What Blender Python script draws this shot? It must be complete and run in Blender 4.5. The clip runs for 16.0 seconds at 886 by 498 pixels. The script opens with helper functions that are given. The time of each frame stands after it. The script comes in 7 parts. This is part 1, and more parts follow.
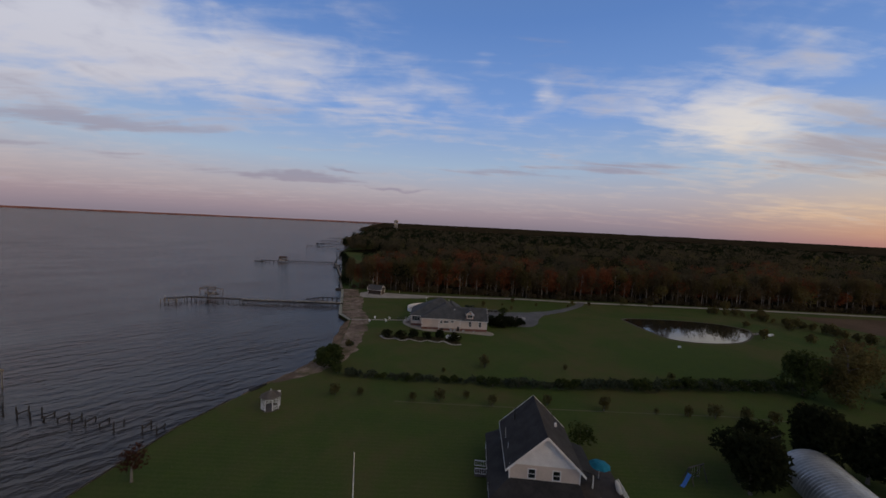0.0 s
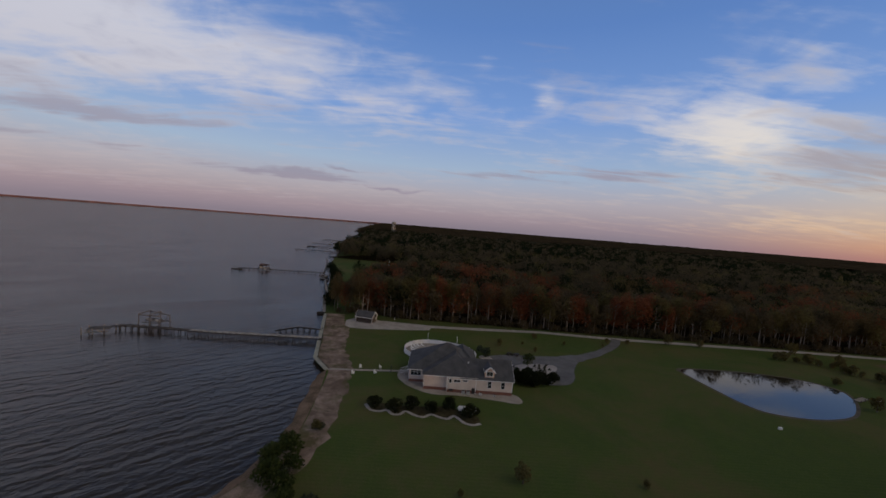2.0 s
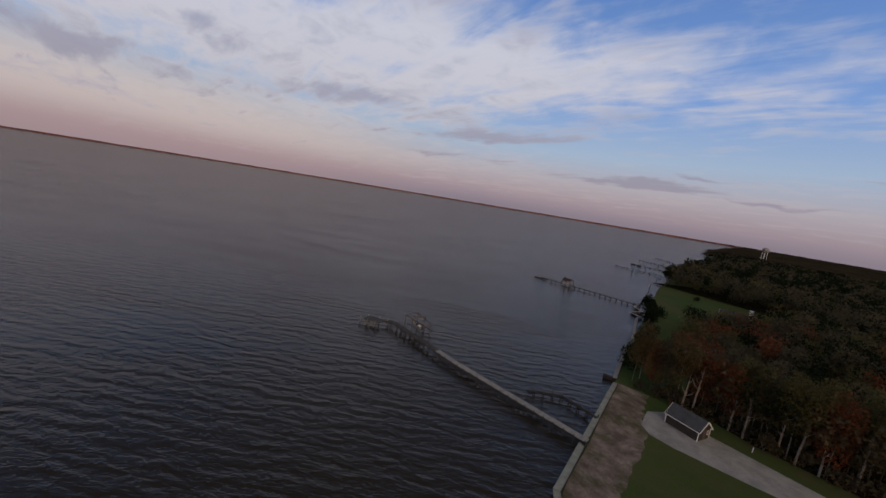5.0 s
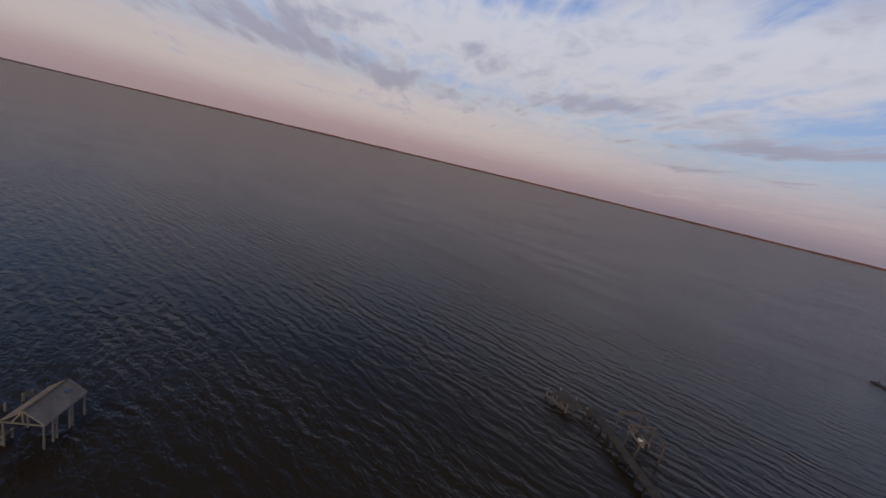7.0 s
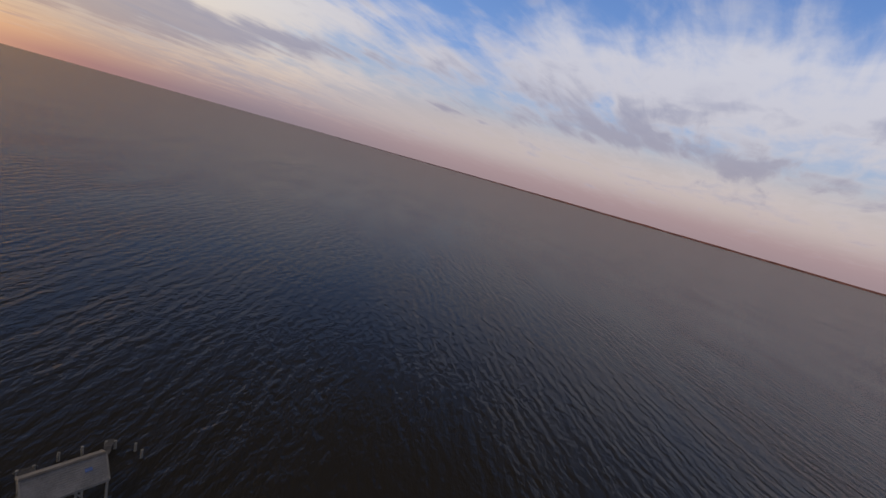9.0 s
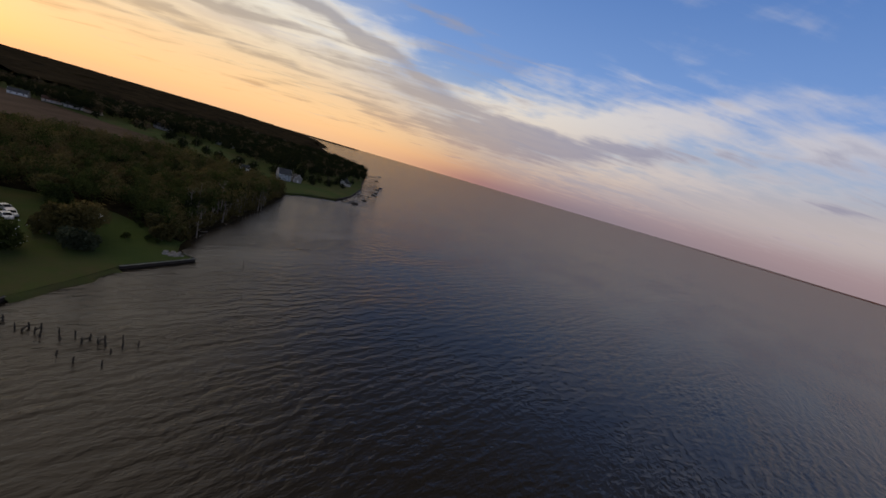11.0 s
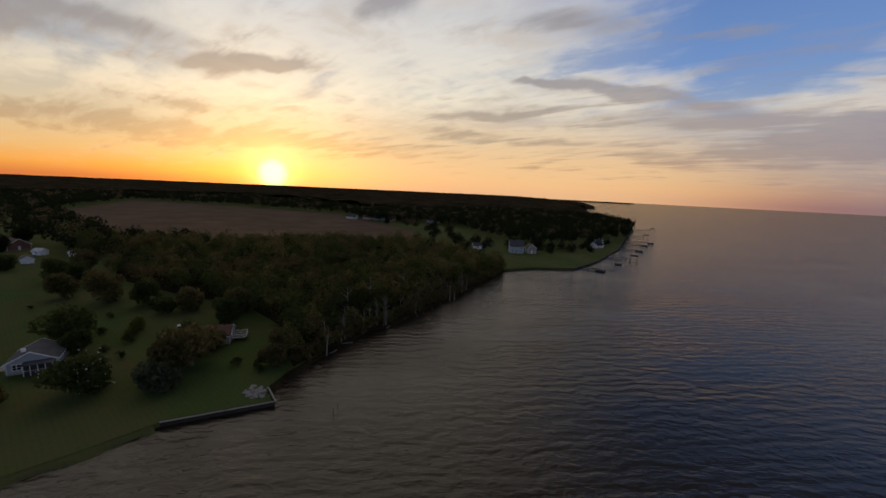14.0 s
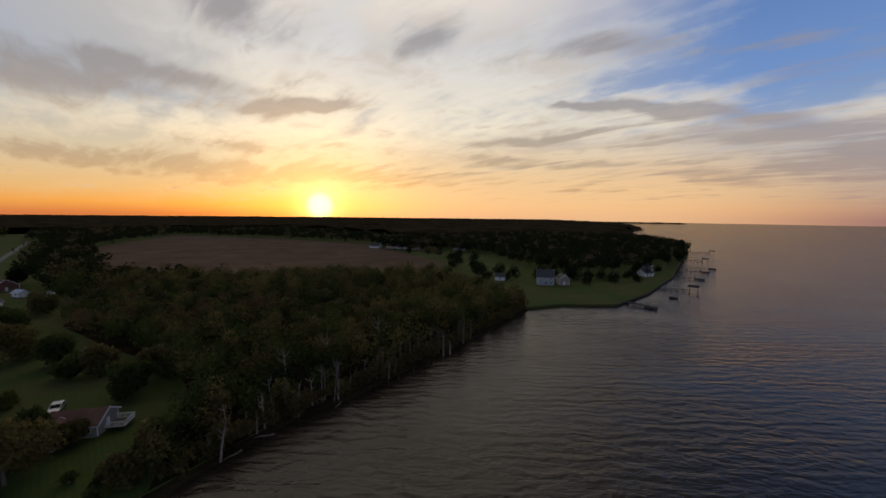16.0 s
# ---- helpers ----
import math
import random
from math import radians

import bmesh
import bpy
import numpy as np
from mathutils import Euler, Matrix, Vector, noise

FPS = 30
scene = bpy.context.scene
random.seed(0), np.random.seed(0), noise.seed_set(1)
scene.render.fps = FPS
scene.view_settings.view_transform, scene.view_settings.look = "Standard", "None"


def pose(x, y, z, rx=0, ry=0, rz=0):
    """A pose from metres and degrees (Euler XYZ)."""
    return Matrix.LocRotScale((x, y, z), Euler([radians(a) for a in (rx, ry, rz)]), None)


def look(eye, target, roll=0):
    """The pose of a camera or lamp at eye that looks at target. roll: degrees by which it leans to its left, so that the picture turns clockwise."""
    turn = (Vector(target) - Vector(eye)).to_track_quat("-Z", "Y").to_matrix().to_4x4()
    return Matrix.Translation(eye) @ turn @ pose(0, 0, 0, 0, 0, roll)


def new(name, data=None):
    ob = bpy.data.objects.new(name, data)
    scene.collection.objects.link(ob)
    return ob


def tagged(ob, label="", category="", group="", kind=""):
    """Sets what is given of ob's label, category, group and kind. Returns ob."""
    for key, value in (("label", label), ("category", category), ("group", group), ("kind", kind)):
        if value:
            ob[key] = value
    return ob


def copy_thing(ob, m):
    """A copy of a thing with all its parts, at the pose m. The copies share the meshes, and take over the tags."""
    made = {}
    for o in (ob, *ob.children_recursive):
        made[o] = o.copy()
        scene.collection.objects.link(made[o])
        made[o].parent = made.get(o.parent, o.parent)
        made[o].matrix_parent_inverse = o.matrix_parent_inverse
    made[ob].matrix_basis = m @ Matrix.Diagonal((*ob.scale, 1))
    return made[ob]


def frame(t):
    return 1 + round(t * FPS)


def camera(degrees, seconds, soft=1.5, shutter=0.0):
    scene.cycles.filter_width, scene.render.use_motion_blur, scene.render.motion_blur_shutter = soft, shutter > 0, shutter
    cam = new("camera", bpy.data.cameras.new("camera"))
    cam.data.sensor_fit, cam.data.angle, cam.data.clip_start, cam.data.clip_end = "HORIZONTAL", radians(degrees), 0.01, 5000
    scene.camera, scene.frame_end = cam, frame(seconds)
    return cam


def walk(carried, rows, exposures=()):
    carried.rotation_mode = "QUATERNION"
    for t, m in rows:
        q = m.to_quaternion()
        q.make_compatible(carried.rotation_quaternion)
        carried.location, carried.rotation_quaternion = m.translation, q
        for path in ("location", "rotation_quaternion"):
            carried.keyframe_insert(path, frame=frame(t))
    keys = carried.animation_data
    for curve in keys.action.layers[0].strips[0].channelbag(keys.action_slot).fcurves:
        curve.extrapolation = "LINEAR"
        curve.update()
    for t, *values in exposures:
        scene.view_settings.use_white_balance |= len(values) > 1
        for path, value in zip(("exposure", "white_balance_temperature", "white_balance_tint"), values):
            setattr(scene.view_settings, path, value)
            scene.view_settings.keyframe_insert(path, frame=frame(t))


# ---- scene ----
# ---------------------------------------------------------------- camera
cam = camera(100.0, 16.0, soft=1.6)

# seconds, x, y, z, heading (counter-clockwise from +y), pitch, roll
ROWS = [
    (0, -0.39, 2.46, 36.65, -0.47, -3.87, 2.83),
    (0.5, -0.99, 10.26, 36.94, -1.09, -2.67, 3.16),
    (1, -2.03, 18.82, 38.41, -1.00, -2.10, 2.68),
    (1.5, -3.21, 27.89, 40.00, -1.36, -2.61, 3.30),
    (2, -4.52, 36.54, 41.46, -0.90, -3.59, 4.58),
    (2.5, -5.88, 44.96, 42.53, 0.53, -4.07, 6.05),
    (3, -7.36, 53.24, 43.00, 6.07, -4.54, 6.97),
    (3.5, -8.60, 61.61, 42.99, 18.20, -5.33, 6.20),
    (4, -9.85, 71.86, 42.63, 29.13, -6.41, 6.84),
    (4.2, -10.13, 76.04, 42.22, 32.60, -6.75, 7.00),
    (4.5, -11.27, 81.73, 42.06, 38.02, -7.26, 7.66),
    (5, -15.12, 89.29, 42.33, 47.03, -8.26, 9.41),
    (5.5, -20.96, 95.01, 42.87, 55.81, -9.39, 11.41),
    (6, -28.28, 99.56, 43.21, 64.11, -10.63, 13.04),
    (6.3, -33.17, 101.99, 43.11, 68.76, -11.40, 13.57),
    (6.5, -36.62, 102.95, 42.96, 71.19, -12.23, 13.29),
    (7, -44.89, 107.54, 42.51, 79.90, -13.31, 13.48),
    (7.5, -53.90, 112.76, 42.30, 91.15, -14.06, 13.56),
    (8, -64.27, 115.40, 42.45, 103.58, -14.69, 13.71),
    (8.5, -73.81, 115.37, 42.77, 114.51, -13.82, 14.80),
    (9, -82.95, 113.84, 42.86, 126.46, -12.43, 15.95),
    (9.5, -91.60, 110.65, 43.23, 141.92, -11.88, 16.45),
    (10, -100.30, 106.69, 43.45, 152.34, -11.85, 16.76),
    (10.2, -103.71, 104.99, 43.22, 156.03, -11.80, 16.80),
    (10.5, -108.99, 101.40, 43.26, 162.58, -11.72, 16.80),
    (11, -117.58, 91.27, 43.41, 175.02, -11.40, 16.36),
    (11.5, -124.67, 78.11, 43.53, 187.48, -10.95, 15.33),
    (12, -128.79, 64.40, 43.46, 197.77, -10.51, 13.63),
    (12.3, -129.24, 56.95, 43.26, 202.01, -10.30, 12.70),
    (12.5, -129.28, 52.00, 42.89, 204.51, -9.66, 11.32),
    (13, -128.20, 40.78, 42.61, 209.49, -9.63, 8.09),
    (13.5, -126.77, 30.03, 42.34, 214.46, -9.40, 5.16),
    (14, -124.96, 20.13, 42.12, 218.14, -8.90, 2.62),
    (14.5, -122.96, 11.26, 41.93, 220.42, -7.77, 1.45),
    (15, -120.57, 2.55, 41.64, 222.01, -7.03, 0.93),
    (15.5, -117.97, -6.67, 41.39, 223.22, -5.97, 0.64),
    (16, -115.90, -15.58, 41.19, 224.51, -5.02, 0.66),
]


def fly(x, y, z, heading, pitch, roll):
    return pose(x, y, z, 0, 0, heading) @ pose(0, 0, 0, 90 + pitch) @ pose(0, 0, 0, 0, 0, roll)


walk(cam, [(r[0], fly(*r[1:])) for r in ROWS], exposures=[(0, 0.0), (7, 0.0), (9.2, 0.08), (10.2, 0.1), (12.3, -0.22), (16, -0.2)])

# ---------------------------------------------------------------- sky and sun
SUN_AZ, SUN_EL = 242.8, 1.3


def heading_vec(az, el=0.0):
    a, e = radians(az), radians(el)
    return Vector((-math.sin(a) * math.cos(e), math.cos(a) * math.cos(e), math.sin(e)))


class Net:
    """Short hand for node trees."""

    def __init__(self, tree, clear=True):
        self.tree = tree
        if clear:
            tree.nodes.clear()

    def node(self, kind, **props):
        n = self.tree.nodes.new(kind)
        for key, value in props.items():
            setattr(n, key, value)
        return n

    def put(self, sock, value):
        if isinstance(value, bpy.types.NodeSocket):
            self.tree.links.new(value, sock)
        elif value is not None:
            sock.default_value = value

    def math(self, op, a, b=None, c=None, clamp=False):
        n = self.node("ShaderNodeMath", operation=op, use_clamp=clamp)
        for s, v in zip(n.inputs, (a, b, c)):
            self.put(s, v)
        return n.outputs[0]

    def vec(self, op, a, b=None, scale=None):
        n = self.node("ShaderNodeVectorMath", operation=op)
        self.put(n.inputs[0], a)
        if b is not None:
            self.put(n.inputs[1], b)
        if scale is not None:
            self.put(n.inputs["Scale"], scale)
        return n.outputs["Value"] if op in ("DOT_PRODUCT", "LENGTH") else n.outputs[0]

    def mix(self, f, a, b, blend="MIX"):
        n = self.node("ShaderNodeMix", data_type="RGBA", blend_type=blend)
        self.put(n.inputs[0], f)
        self.put(n.inputs[6], a if isinstance(a, bpy.types.NodeSocket) else (*a, 1))
        self.put(n.inputs[7], b if isinstance(b, bpy.types.NodeSocket) else (*b, 1))
        return n.outputs[2]

    def noise(self, vector, scale, detail=4.0, rough=0.55, dist=0.0):
        n = self.node("ShaderNodeTexNoise")
        self.put(n.inputs["Vector"], vector)
        for key, v in (("Scale", scale), ("Detail", detail), ("Roughness", rough), ("Distortion", dist)):
            n.inputs[key].default_value = v
        return n.outputs["Fac"]

    def ramp(self, f, stops):
        n = self.node("ShaderNodeValToRGB")
        self.put(n.inputs[0], f)
        el = n.color_ramp.elements
        while len(el) < len(stops):
            el.new(0.5)
        for e, (p, c) in zip(el, stops):
            e.position, e.color = p, (*c, 1)
        return n.outputs[0]

    def smooth(self, v, lo, hi, a=0.0, b=1.0):
        n = self.node("ShaderNodeMapRange", interpolation_type="SMOOTHSTEP")
        for s, x in zip(n.inputs, (v, lo, hi, a, b)):
            self.put(s, x)
        return n.outputs[0]


world = bpy.data.worlds.new("dusk_sky")
scene.world = world
world.use_nodes = True
W = Net(world.node_tree)
direction = W.vec("NORMALIZE", W.node("ShaderNodeTexCoord").outputs["Generated"])
sep = W.node("ShaderNodeSeparateXYZ")
W.put(sep.inputs[0], direction)
up = W.math("MAXIMUM", sep.outputs[2], 0.0)
toward = W.vec("DOT_PRODUCT", direction, tuple(heading_vec(SUN_AZ)))
wide, narrow = W.smooth(toward, -0.02, 1.0), W.smooth(W.math("DIVIDE", toward, W.math("SQRT", W.math("SUBTRACT", 1.02, W.math("MULTIPLY", up, up)))), 0.52, 0.98)
sunside = W.math("ADD", wide, W.math("MULTIPLY", W.smooth(up, 0.05, 0.24), W.math("SUBTRACT", narrow, wide)))
# clear air: away from the sun, and on its side
# unseen bands above 0.55 are added, dark away, bright sunward, to light the water
clear_far = W.ramp(up, [(0.0, (0.235, 0.200, 0.245)), (0.03, (0.30, 0.250, 0.300)), (0.08, (0.37, 0.345, 0.41)), (0.15, (0.31, 0.41, 0.57)),
                        (0.28, (0.165, 0.30, 0.62)), (0.46, (0.095, 0.205, 0.50)), (0.535, (0.09, 0.19, 0.45)), (0.58, (0.09, 0.115, 0.18)), (0.64, (0.050, 0.055, 0.070)), (1.0, (0.11, 0.09, 0.075))])
clear_sun = W.ramp(up, [(0.0, (0.72, 0.21, 0.06)), (0.022, (0.94, 0.40, 0.08)), (0.05, (0.84, 0.50, 0.20)), (0.12, (0.74, 0.60, 0.39)),
                        (0.24, (0.46, 0.48, 0.51)), (0.38, (0.58, 0.55, 0.52)), (0.56, (1.25, 1.07, 0.88)), (0.8, (0.85, 0.72, 0.58)), (1.0, (0.13, 0.105, 0.085))])
air = W.mix(sunside, clear_far, clear_sun)
# the belt of pink and cream light over the water opposite
belt = W.smooth(W.vec("DOT_PRODUCT", direction, tuple(heading_vec(105))), 0.45, 1.0)
air = W.mix(W.math("MULTIPLY", belt, W.math("SUBTRACT", W.smooth(up, 0.015, 0.08), W.smooth(up, 0.09, 0.21))), air, (0.47, 0.41, 0.42))
air = W.mix(W.math("MULTIPLY", belt, W.math("SUBTRACT", 0.6, W.smooth(up, 0.0, 0.09, 0.0, 0.6))), air, (0.40, 0.28, 0.285))
# and the warm glow low over the southern point
south = W.smooth(W.vec("DOT_PRODUCT", direction, tuple(heading_vec(210))), 0.78, 1.0)
air = W.mix(W.math("MULTIPLY", south, W.math("SUBTRACT", 0.8, W.smooth(up, 0.03, 0.27, 0.0, 0.8))), air, (0.99, 0.63, 0.34))
warm = W.smooth(toward, -0.40, 0.90)
# clouds lie on a high sheet, so that they crowd and flatten towards the horizon
sheet = W.vec("SCALE", direction, scale=W.math("DIVIDE", 1.0, W.math("ADD", up, 0.10)))
squash = W.vec("MULTIPLY", sheet, (1.0, 1.0, 0.0))
turned = W.node("ShaderNodeMapping")
W.put(turned.inputs[0], squash)
turned.inputs["Rotation"].default_value = (0, 0, radians(35))
turned.inputs["Scale"].default_value = (0.55, 1.25, 1)
wisps = W.noise(turned.outputs[0], 1.5, 6, 0.52, 0.7)
tufts = W.noise(squash, 3.4, 6, 0.54, 0.5)
wisps = W.math("ADD", 0.5, W.math("MULTIPLY", W.math("SUBTRACT", wisps, 0.5), 2.1))
fine_sheet = W.node("ShaderNodeMapping")
W.put(fine_sheet.inputs[0], squash)
fine_sheet.inputs["Rotation"].default_value = (0, 0, radians(58))
fine_sheet.inputs["Scale"].default_value = (0.7, 2.6, 1)
streaks = W.noise(fine_sheet.outputs[0], 2.4, 7, 0.58, 0.6)
streaks = W.math("ADD", 0.5, W.math("MULTIPLY", W.math("SUBTRACT", streaks, 0.5), 2.2))
tufts = W.math("ADD", 0.5, W.math("MULTIPLY", W.math("SUBTRACT", tufts, 0.5), 1.9))
detail = W.math("ADD", W.math("ADD", W.math("MULTIPLY", wisps, 0.45), W.math("MULTIPLY", tufts, 0.3)), W.math("MULTIPLY", streaks, 0.25))
wobble = W.noise(direction, 7.0, 3, 0.6)
shifted = W.vec("ADD", direction, W.vec("SCALE", (0.5, 0.35, 0.6), scale=W.math("MULTIPLY", W.math("SUBTRACT", wobble, 0.5), 0.10)))


def cloud_field(banks):
    """Where clouds gather: heading, height, half width, half height (degrees), tilt, weight."""
    total = None
    for az, el, wide, high, tilt, weight in banks:
        f, left = heading_vec(az, el), heading_vec(az + 90)
        over = f.cross(-left).normalized() if f.cross(-left).z > 0 else -f.cross(-left).normalized()
        ct, st = math.cos(radians(tilt)), math.sin(radians(tilt))
        a = (left * ct + over * st) / math.sin(radians(wide))
        b = (over * ct - left * st) / math.sin(radians(high))
        u, v = W.vec("DOT_PRODUCT", shifted, tuple(a)), W.vec("DOT_PRODUCT", shifted, tuple(b))
        # the two terms are taken about the bank's own middle
        v = W.math("SUBTRACT", v, f.dot(b))
        r2 = W.math("ADD", W.math("MULTIPLY", u, u), W.math("MULTIPLY", v, v))
        ahead = W.smooth(W.vec("DOT_PRODUCT", direction, tuple(f)), 0.2, 0.4)
        g = W.math("MULTIPLY", W.math("EXPONENT", W.math("MULTIPLY", r2, -0.7)), W.math("MULTIPLY", ahead, weight))
        total = g if total is None else W.math("ADD", total, g)
    return total


BRIGHT = [(46, 18, 14, 4.5, -4, 0.26), (27, 19, 12, 4.0, -6, 0.26), (9, 16.5, 8, 3.6, -14, 0.24), (323, 13.5, 6, 3.0, 14, 0.46), (316, 3, 4, 0.6, 0, 0.24), (330, 17, 6, 1.5, 10, 0.16),
          (346, 19, 1.6, 1.1, 45, 0.26), (355, 24, 1.2, 1.8, 0, 0.14), (349, 15, 1.4, 0.8, 0, 0.16), (56, 21, 10, 4, 0, 0.24), (78, 17, 16, 5, 0, 0.22), (100, 18, 14, 5, 0, 0.24), (120, 17, 9, 4, 0, 0.24), (136, 13.6, 4, 1.4, -10, 0.28),
          (150, 6.6, 11, 1.3, -8, 0.36), (160, 11, 10, 2.2, -10, 0.40), (148, 15, 8, 2.0, -12, 0.30), (194, 12, 10, 3.0, -8, 0.24), (170, 14, 9, 3.0, -16, 0.26), (222, 14, 18, 4.5, 0, 0.27), (250, 10.5, 18, 2.2, 0, 0.30), (215, 22, 16, 6, 0, 0.17), (255, 20, 14, 5, 0, 0.20), (92, 5.6, 22, 1.1, 0, 0.18), (243, 19, 5, 6, 50, 0.16),
          (352, 29, 10, 6, 0, -0.28), (335, 26, 9, 5, 0, -0.2), (130, 24, 8, 5, 0, -0.24), (172, 21, 8, 6, 0, -0.30), (20, 10, 18, 2.6, 0, -0.12), (268, 26, 8, 4, 0, -0.2), (240, 24, 2.6, 7, 0, 0.26), (222, 20, 8, 3.0, 6, 0.24), (178, 18.5, 8, 5, 0, -0.26), (271, 20, 6, 4, 0, -0.22), (231, 18, 2.4, 6, 20, 0.18), (251, 22, 2.2, 6, -25, 0.18), (177, 11.4, 4, 1.2, 12, 0.14), (96, 15, 30, 8, 0, 0.20), (62, 14, 16, 5, 0, 0.12), (165, 9, 14, 3, -6, 0.20), (184, 7, 10, 2.0, 4, 0.04)]
DARK = [(22.5, 5.7, 8.5, 0.6, -1, 0.72), (15, 7.3, 2.6, 0.24, 0, 0.5), (6, 5.0, 4, 0.2, 2, 0.4), (50, 6.0, 8, 0.4, -2, 0.40), (45, 9.0, 13, 0.9, -4, 0.42), (30, 13.5, 14, 1.3, -8, 0.30), (313, 10, 8, 3, 12, 0.38), (300, 14, 10, 4, 10, 0.3), (96, 9.8, 15, 1.7, 2, 0.46), (64, 11.5, 11, 1.2, -5, 0.44),
        (112, 13, 10, 3, 0, 0.36), (80, 14, 14, 1.6, 4, 0.30), (128, 8, 10, 1.2, -6, 0.28), (194, 13.6, 9, 0.7, 11, 0.62), (205, 15.2, 4, 0.6, 4, 0.5), (185, 19, 7, 0.8, 4, 0.40), (245, 15.0, 9, 0.75, -7, 0.60), (262, 16.5, 8, 1.0, 0, 0.4), (186, 10, 18, 1.7, 6, 0.42), (262, 6.4, 24, 1.3, -1, 0.42), (236, 5.4, 30, 1.4, 0, 0.34), (215, 8.2, 20, 0.9, 3, 0.38),
        (270, 13.5, 9, 1.4, -4, 0.36), (150, 10, 14, 1.0, -10, 0.30), (168, 8, 12, 1.0, -6, 0.32), (178, 6.0, 14, 2.0, 0, 0.46), (176, 14, 10, 2.4, 4, 0.30), (266, 16, 10, 2.6, -4, 0.42), (254, 25, 8, 2.6, 10, 0.34), (228, 24, 7, 2.0, -6, 0.32), (200, 22, 8, 1.6, 8, 0.34), (212, 10.5, 12, 0.8, 2, 0.40), (250, 9.5, 12, 0.7, -3, 0.38), (335, 9, 8, 1.4, 0, 0.30), (350, 8, 10, 0.9, 0, 0.26)]
bright = W.smooth(W.math("ADD", detail, cloud_field(BRIGHT)), 0.43, 0.96)
dark = W.smooth(W.math("ADD", W.math("ADD", W.math("MULTIPLY", streaks, 0.42), W.math("MULTIPLY", wisps, 0.58)), cloud_field(DARK)), 0.66, 1.10)
low = W.math("MULTIPLY", W.smooth(up, 0.0, 0.05), W.smooth(up, 0.47, 0.64, 1.0, 0.06))
bright = W.math("MULTIPLY", W.math("MULTIPLY", bright, 0.88), low)
bright_colour = W.mix(warm, W.ramp(up, [(0.0, (0.40, 0.29, 0.31)), (0.12, (0.52, 0.47, 0.50)), (0.35, (0.60, 0.585, 0.64)), (1.0, (0.30, 0.33, 0.42))]),
                      W.ramp(up, [(0.0, (0.95, 0.45, 0.13)), (0.08, (0.95, 0.66, 0.34)), (0.22, (1.04, 0.92, 0.71)), (0.4, (0.74, 0.74, 0.75)), (1.0, (0.30, 0.33, 0.42))]))
dark_colour = W.mix(wide, W.ramp(up, [(0.0, (0.27, 0.20, 0.27)), (0.1, (0.25, 0.235, 0.33)), (0.3, (0.30, 0.31, 0.43)), (1.0, (0.2, 0.23, 0.34))]),
                    W.ramp(up, [(0.0, (0.66, 0.28, 0.09)), (0.10, (0.50, 0.335, 0.20)), (0.17, (0.40, 0.31, 0.24)), (0.28, (0.31, 0.28, 0.28)), (1.0, (0.2, 0.23, 0.34))]))
# thick parts of a cloud turn grey-violet underneath
thick = W.smooth(W.math("ADD", W.math("MULTIPLY", tufts, 0.55), W.math("MULTIPLY", wisps, 0.45)), 0.50, 0.82)
bright_colour = W.mix(W.math("MULTIPLY", thick, 0.62), bright_colour, W.mix(warm, (0.36, 0.35, 0.44), (0.62, 0.53, 0.45)))
skyc = W.mix(bright, air, bright_colour)
skyc = W.mix(W.math("MULTIPLY", W.math("MULTIPLY", dark, 0.80), low), skyc, dark_colour)
# the sun itself and the glow round it
aim = W.vec("DOT_PRODUCT", direction, tuple(heading_vec(SUN_AZ, SUN_EL)))
glow = W.math("POWER", W.math("MAXIMUM", aim, 0.0), 45.0)
halo = W.math("POWER", W.math("MAXIMUM", aim, 0.0), 750.0)
disc = W.smooth(aim, 0.9992, 1.0)
skyc = W.mix(1.0, skyc, W.mix(glow, (0, 0, 0), (0.46, 0.28, 0.05)), "ADD")
skyc = W.mix(1.0, skyc, W.mix(halo, (0, 0, 0), (0.85, 0.64, 0.24)), "ADD")
skyc = W.mix(1.0, skyc, W.mix(disc, (0, 0, 0), (0.9, 0.8, 0.6)), "ADD")
clouds = W.node("ShaderNodeBackground")
W.put(clouds.inputs[0], skyc)
clouds.inputs[1].default_value = 1.0
haze = W.node("ShaderNodeBackground")
air_model = W.node("ShaderNodeTexSky", sky_type="NISHITA", sun_disc=False)
air_model.sun_elevation, air_model.sun_rotation = radians(SUN_EL), radians(-SUN_AZ)
W.put(haze.inputs[0], air_model.outputs[0])
haze.inputs[1].default_value = 0.03
both = W.node("ShaderNodeAddShader")
W.put(both.inputs[0], clouds.outputs[0])
W.put(both.inputs[1], haze.outputs[0])
W.put(W.node("ShaderNodeOutputWorld").inputs[0], both.outputs[0])

sun = new("sun", bpy.data.lights.new("sun", "SUN"))
sun.data.energy, sun.data.angle, sun.data.color = 0.5, radians(0.6), (1.0, 0.56, 0.29)
sun.matrix_world = look(heading_vec(SUN_AZ, SUN_EL + 0.7) * 100, (0, 0, 0))

# ---------------------------------------------------------------- materials


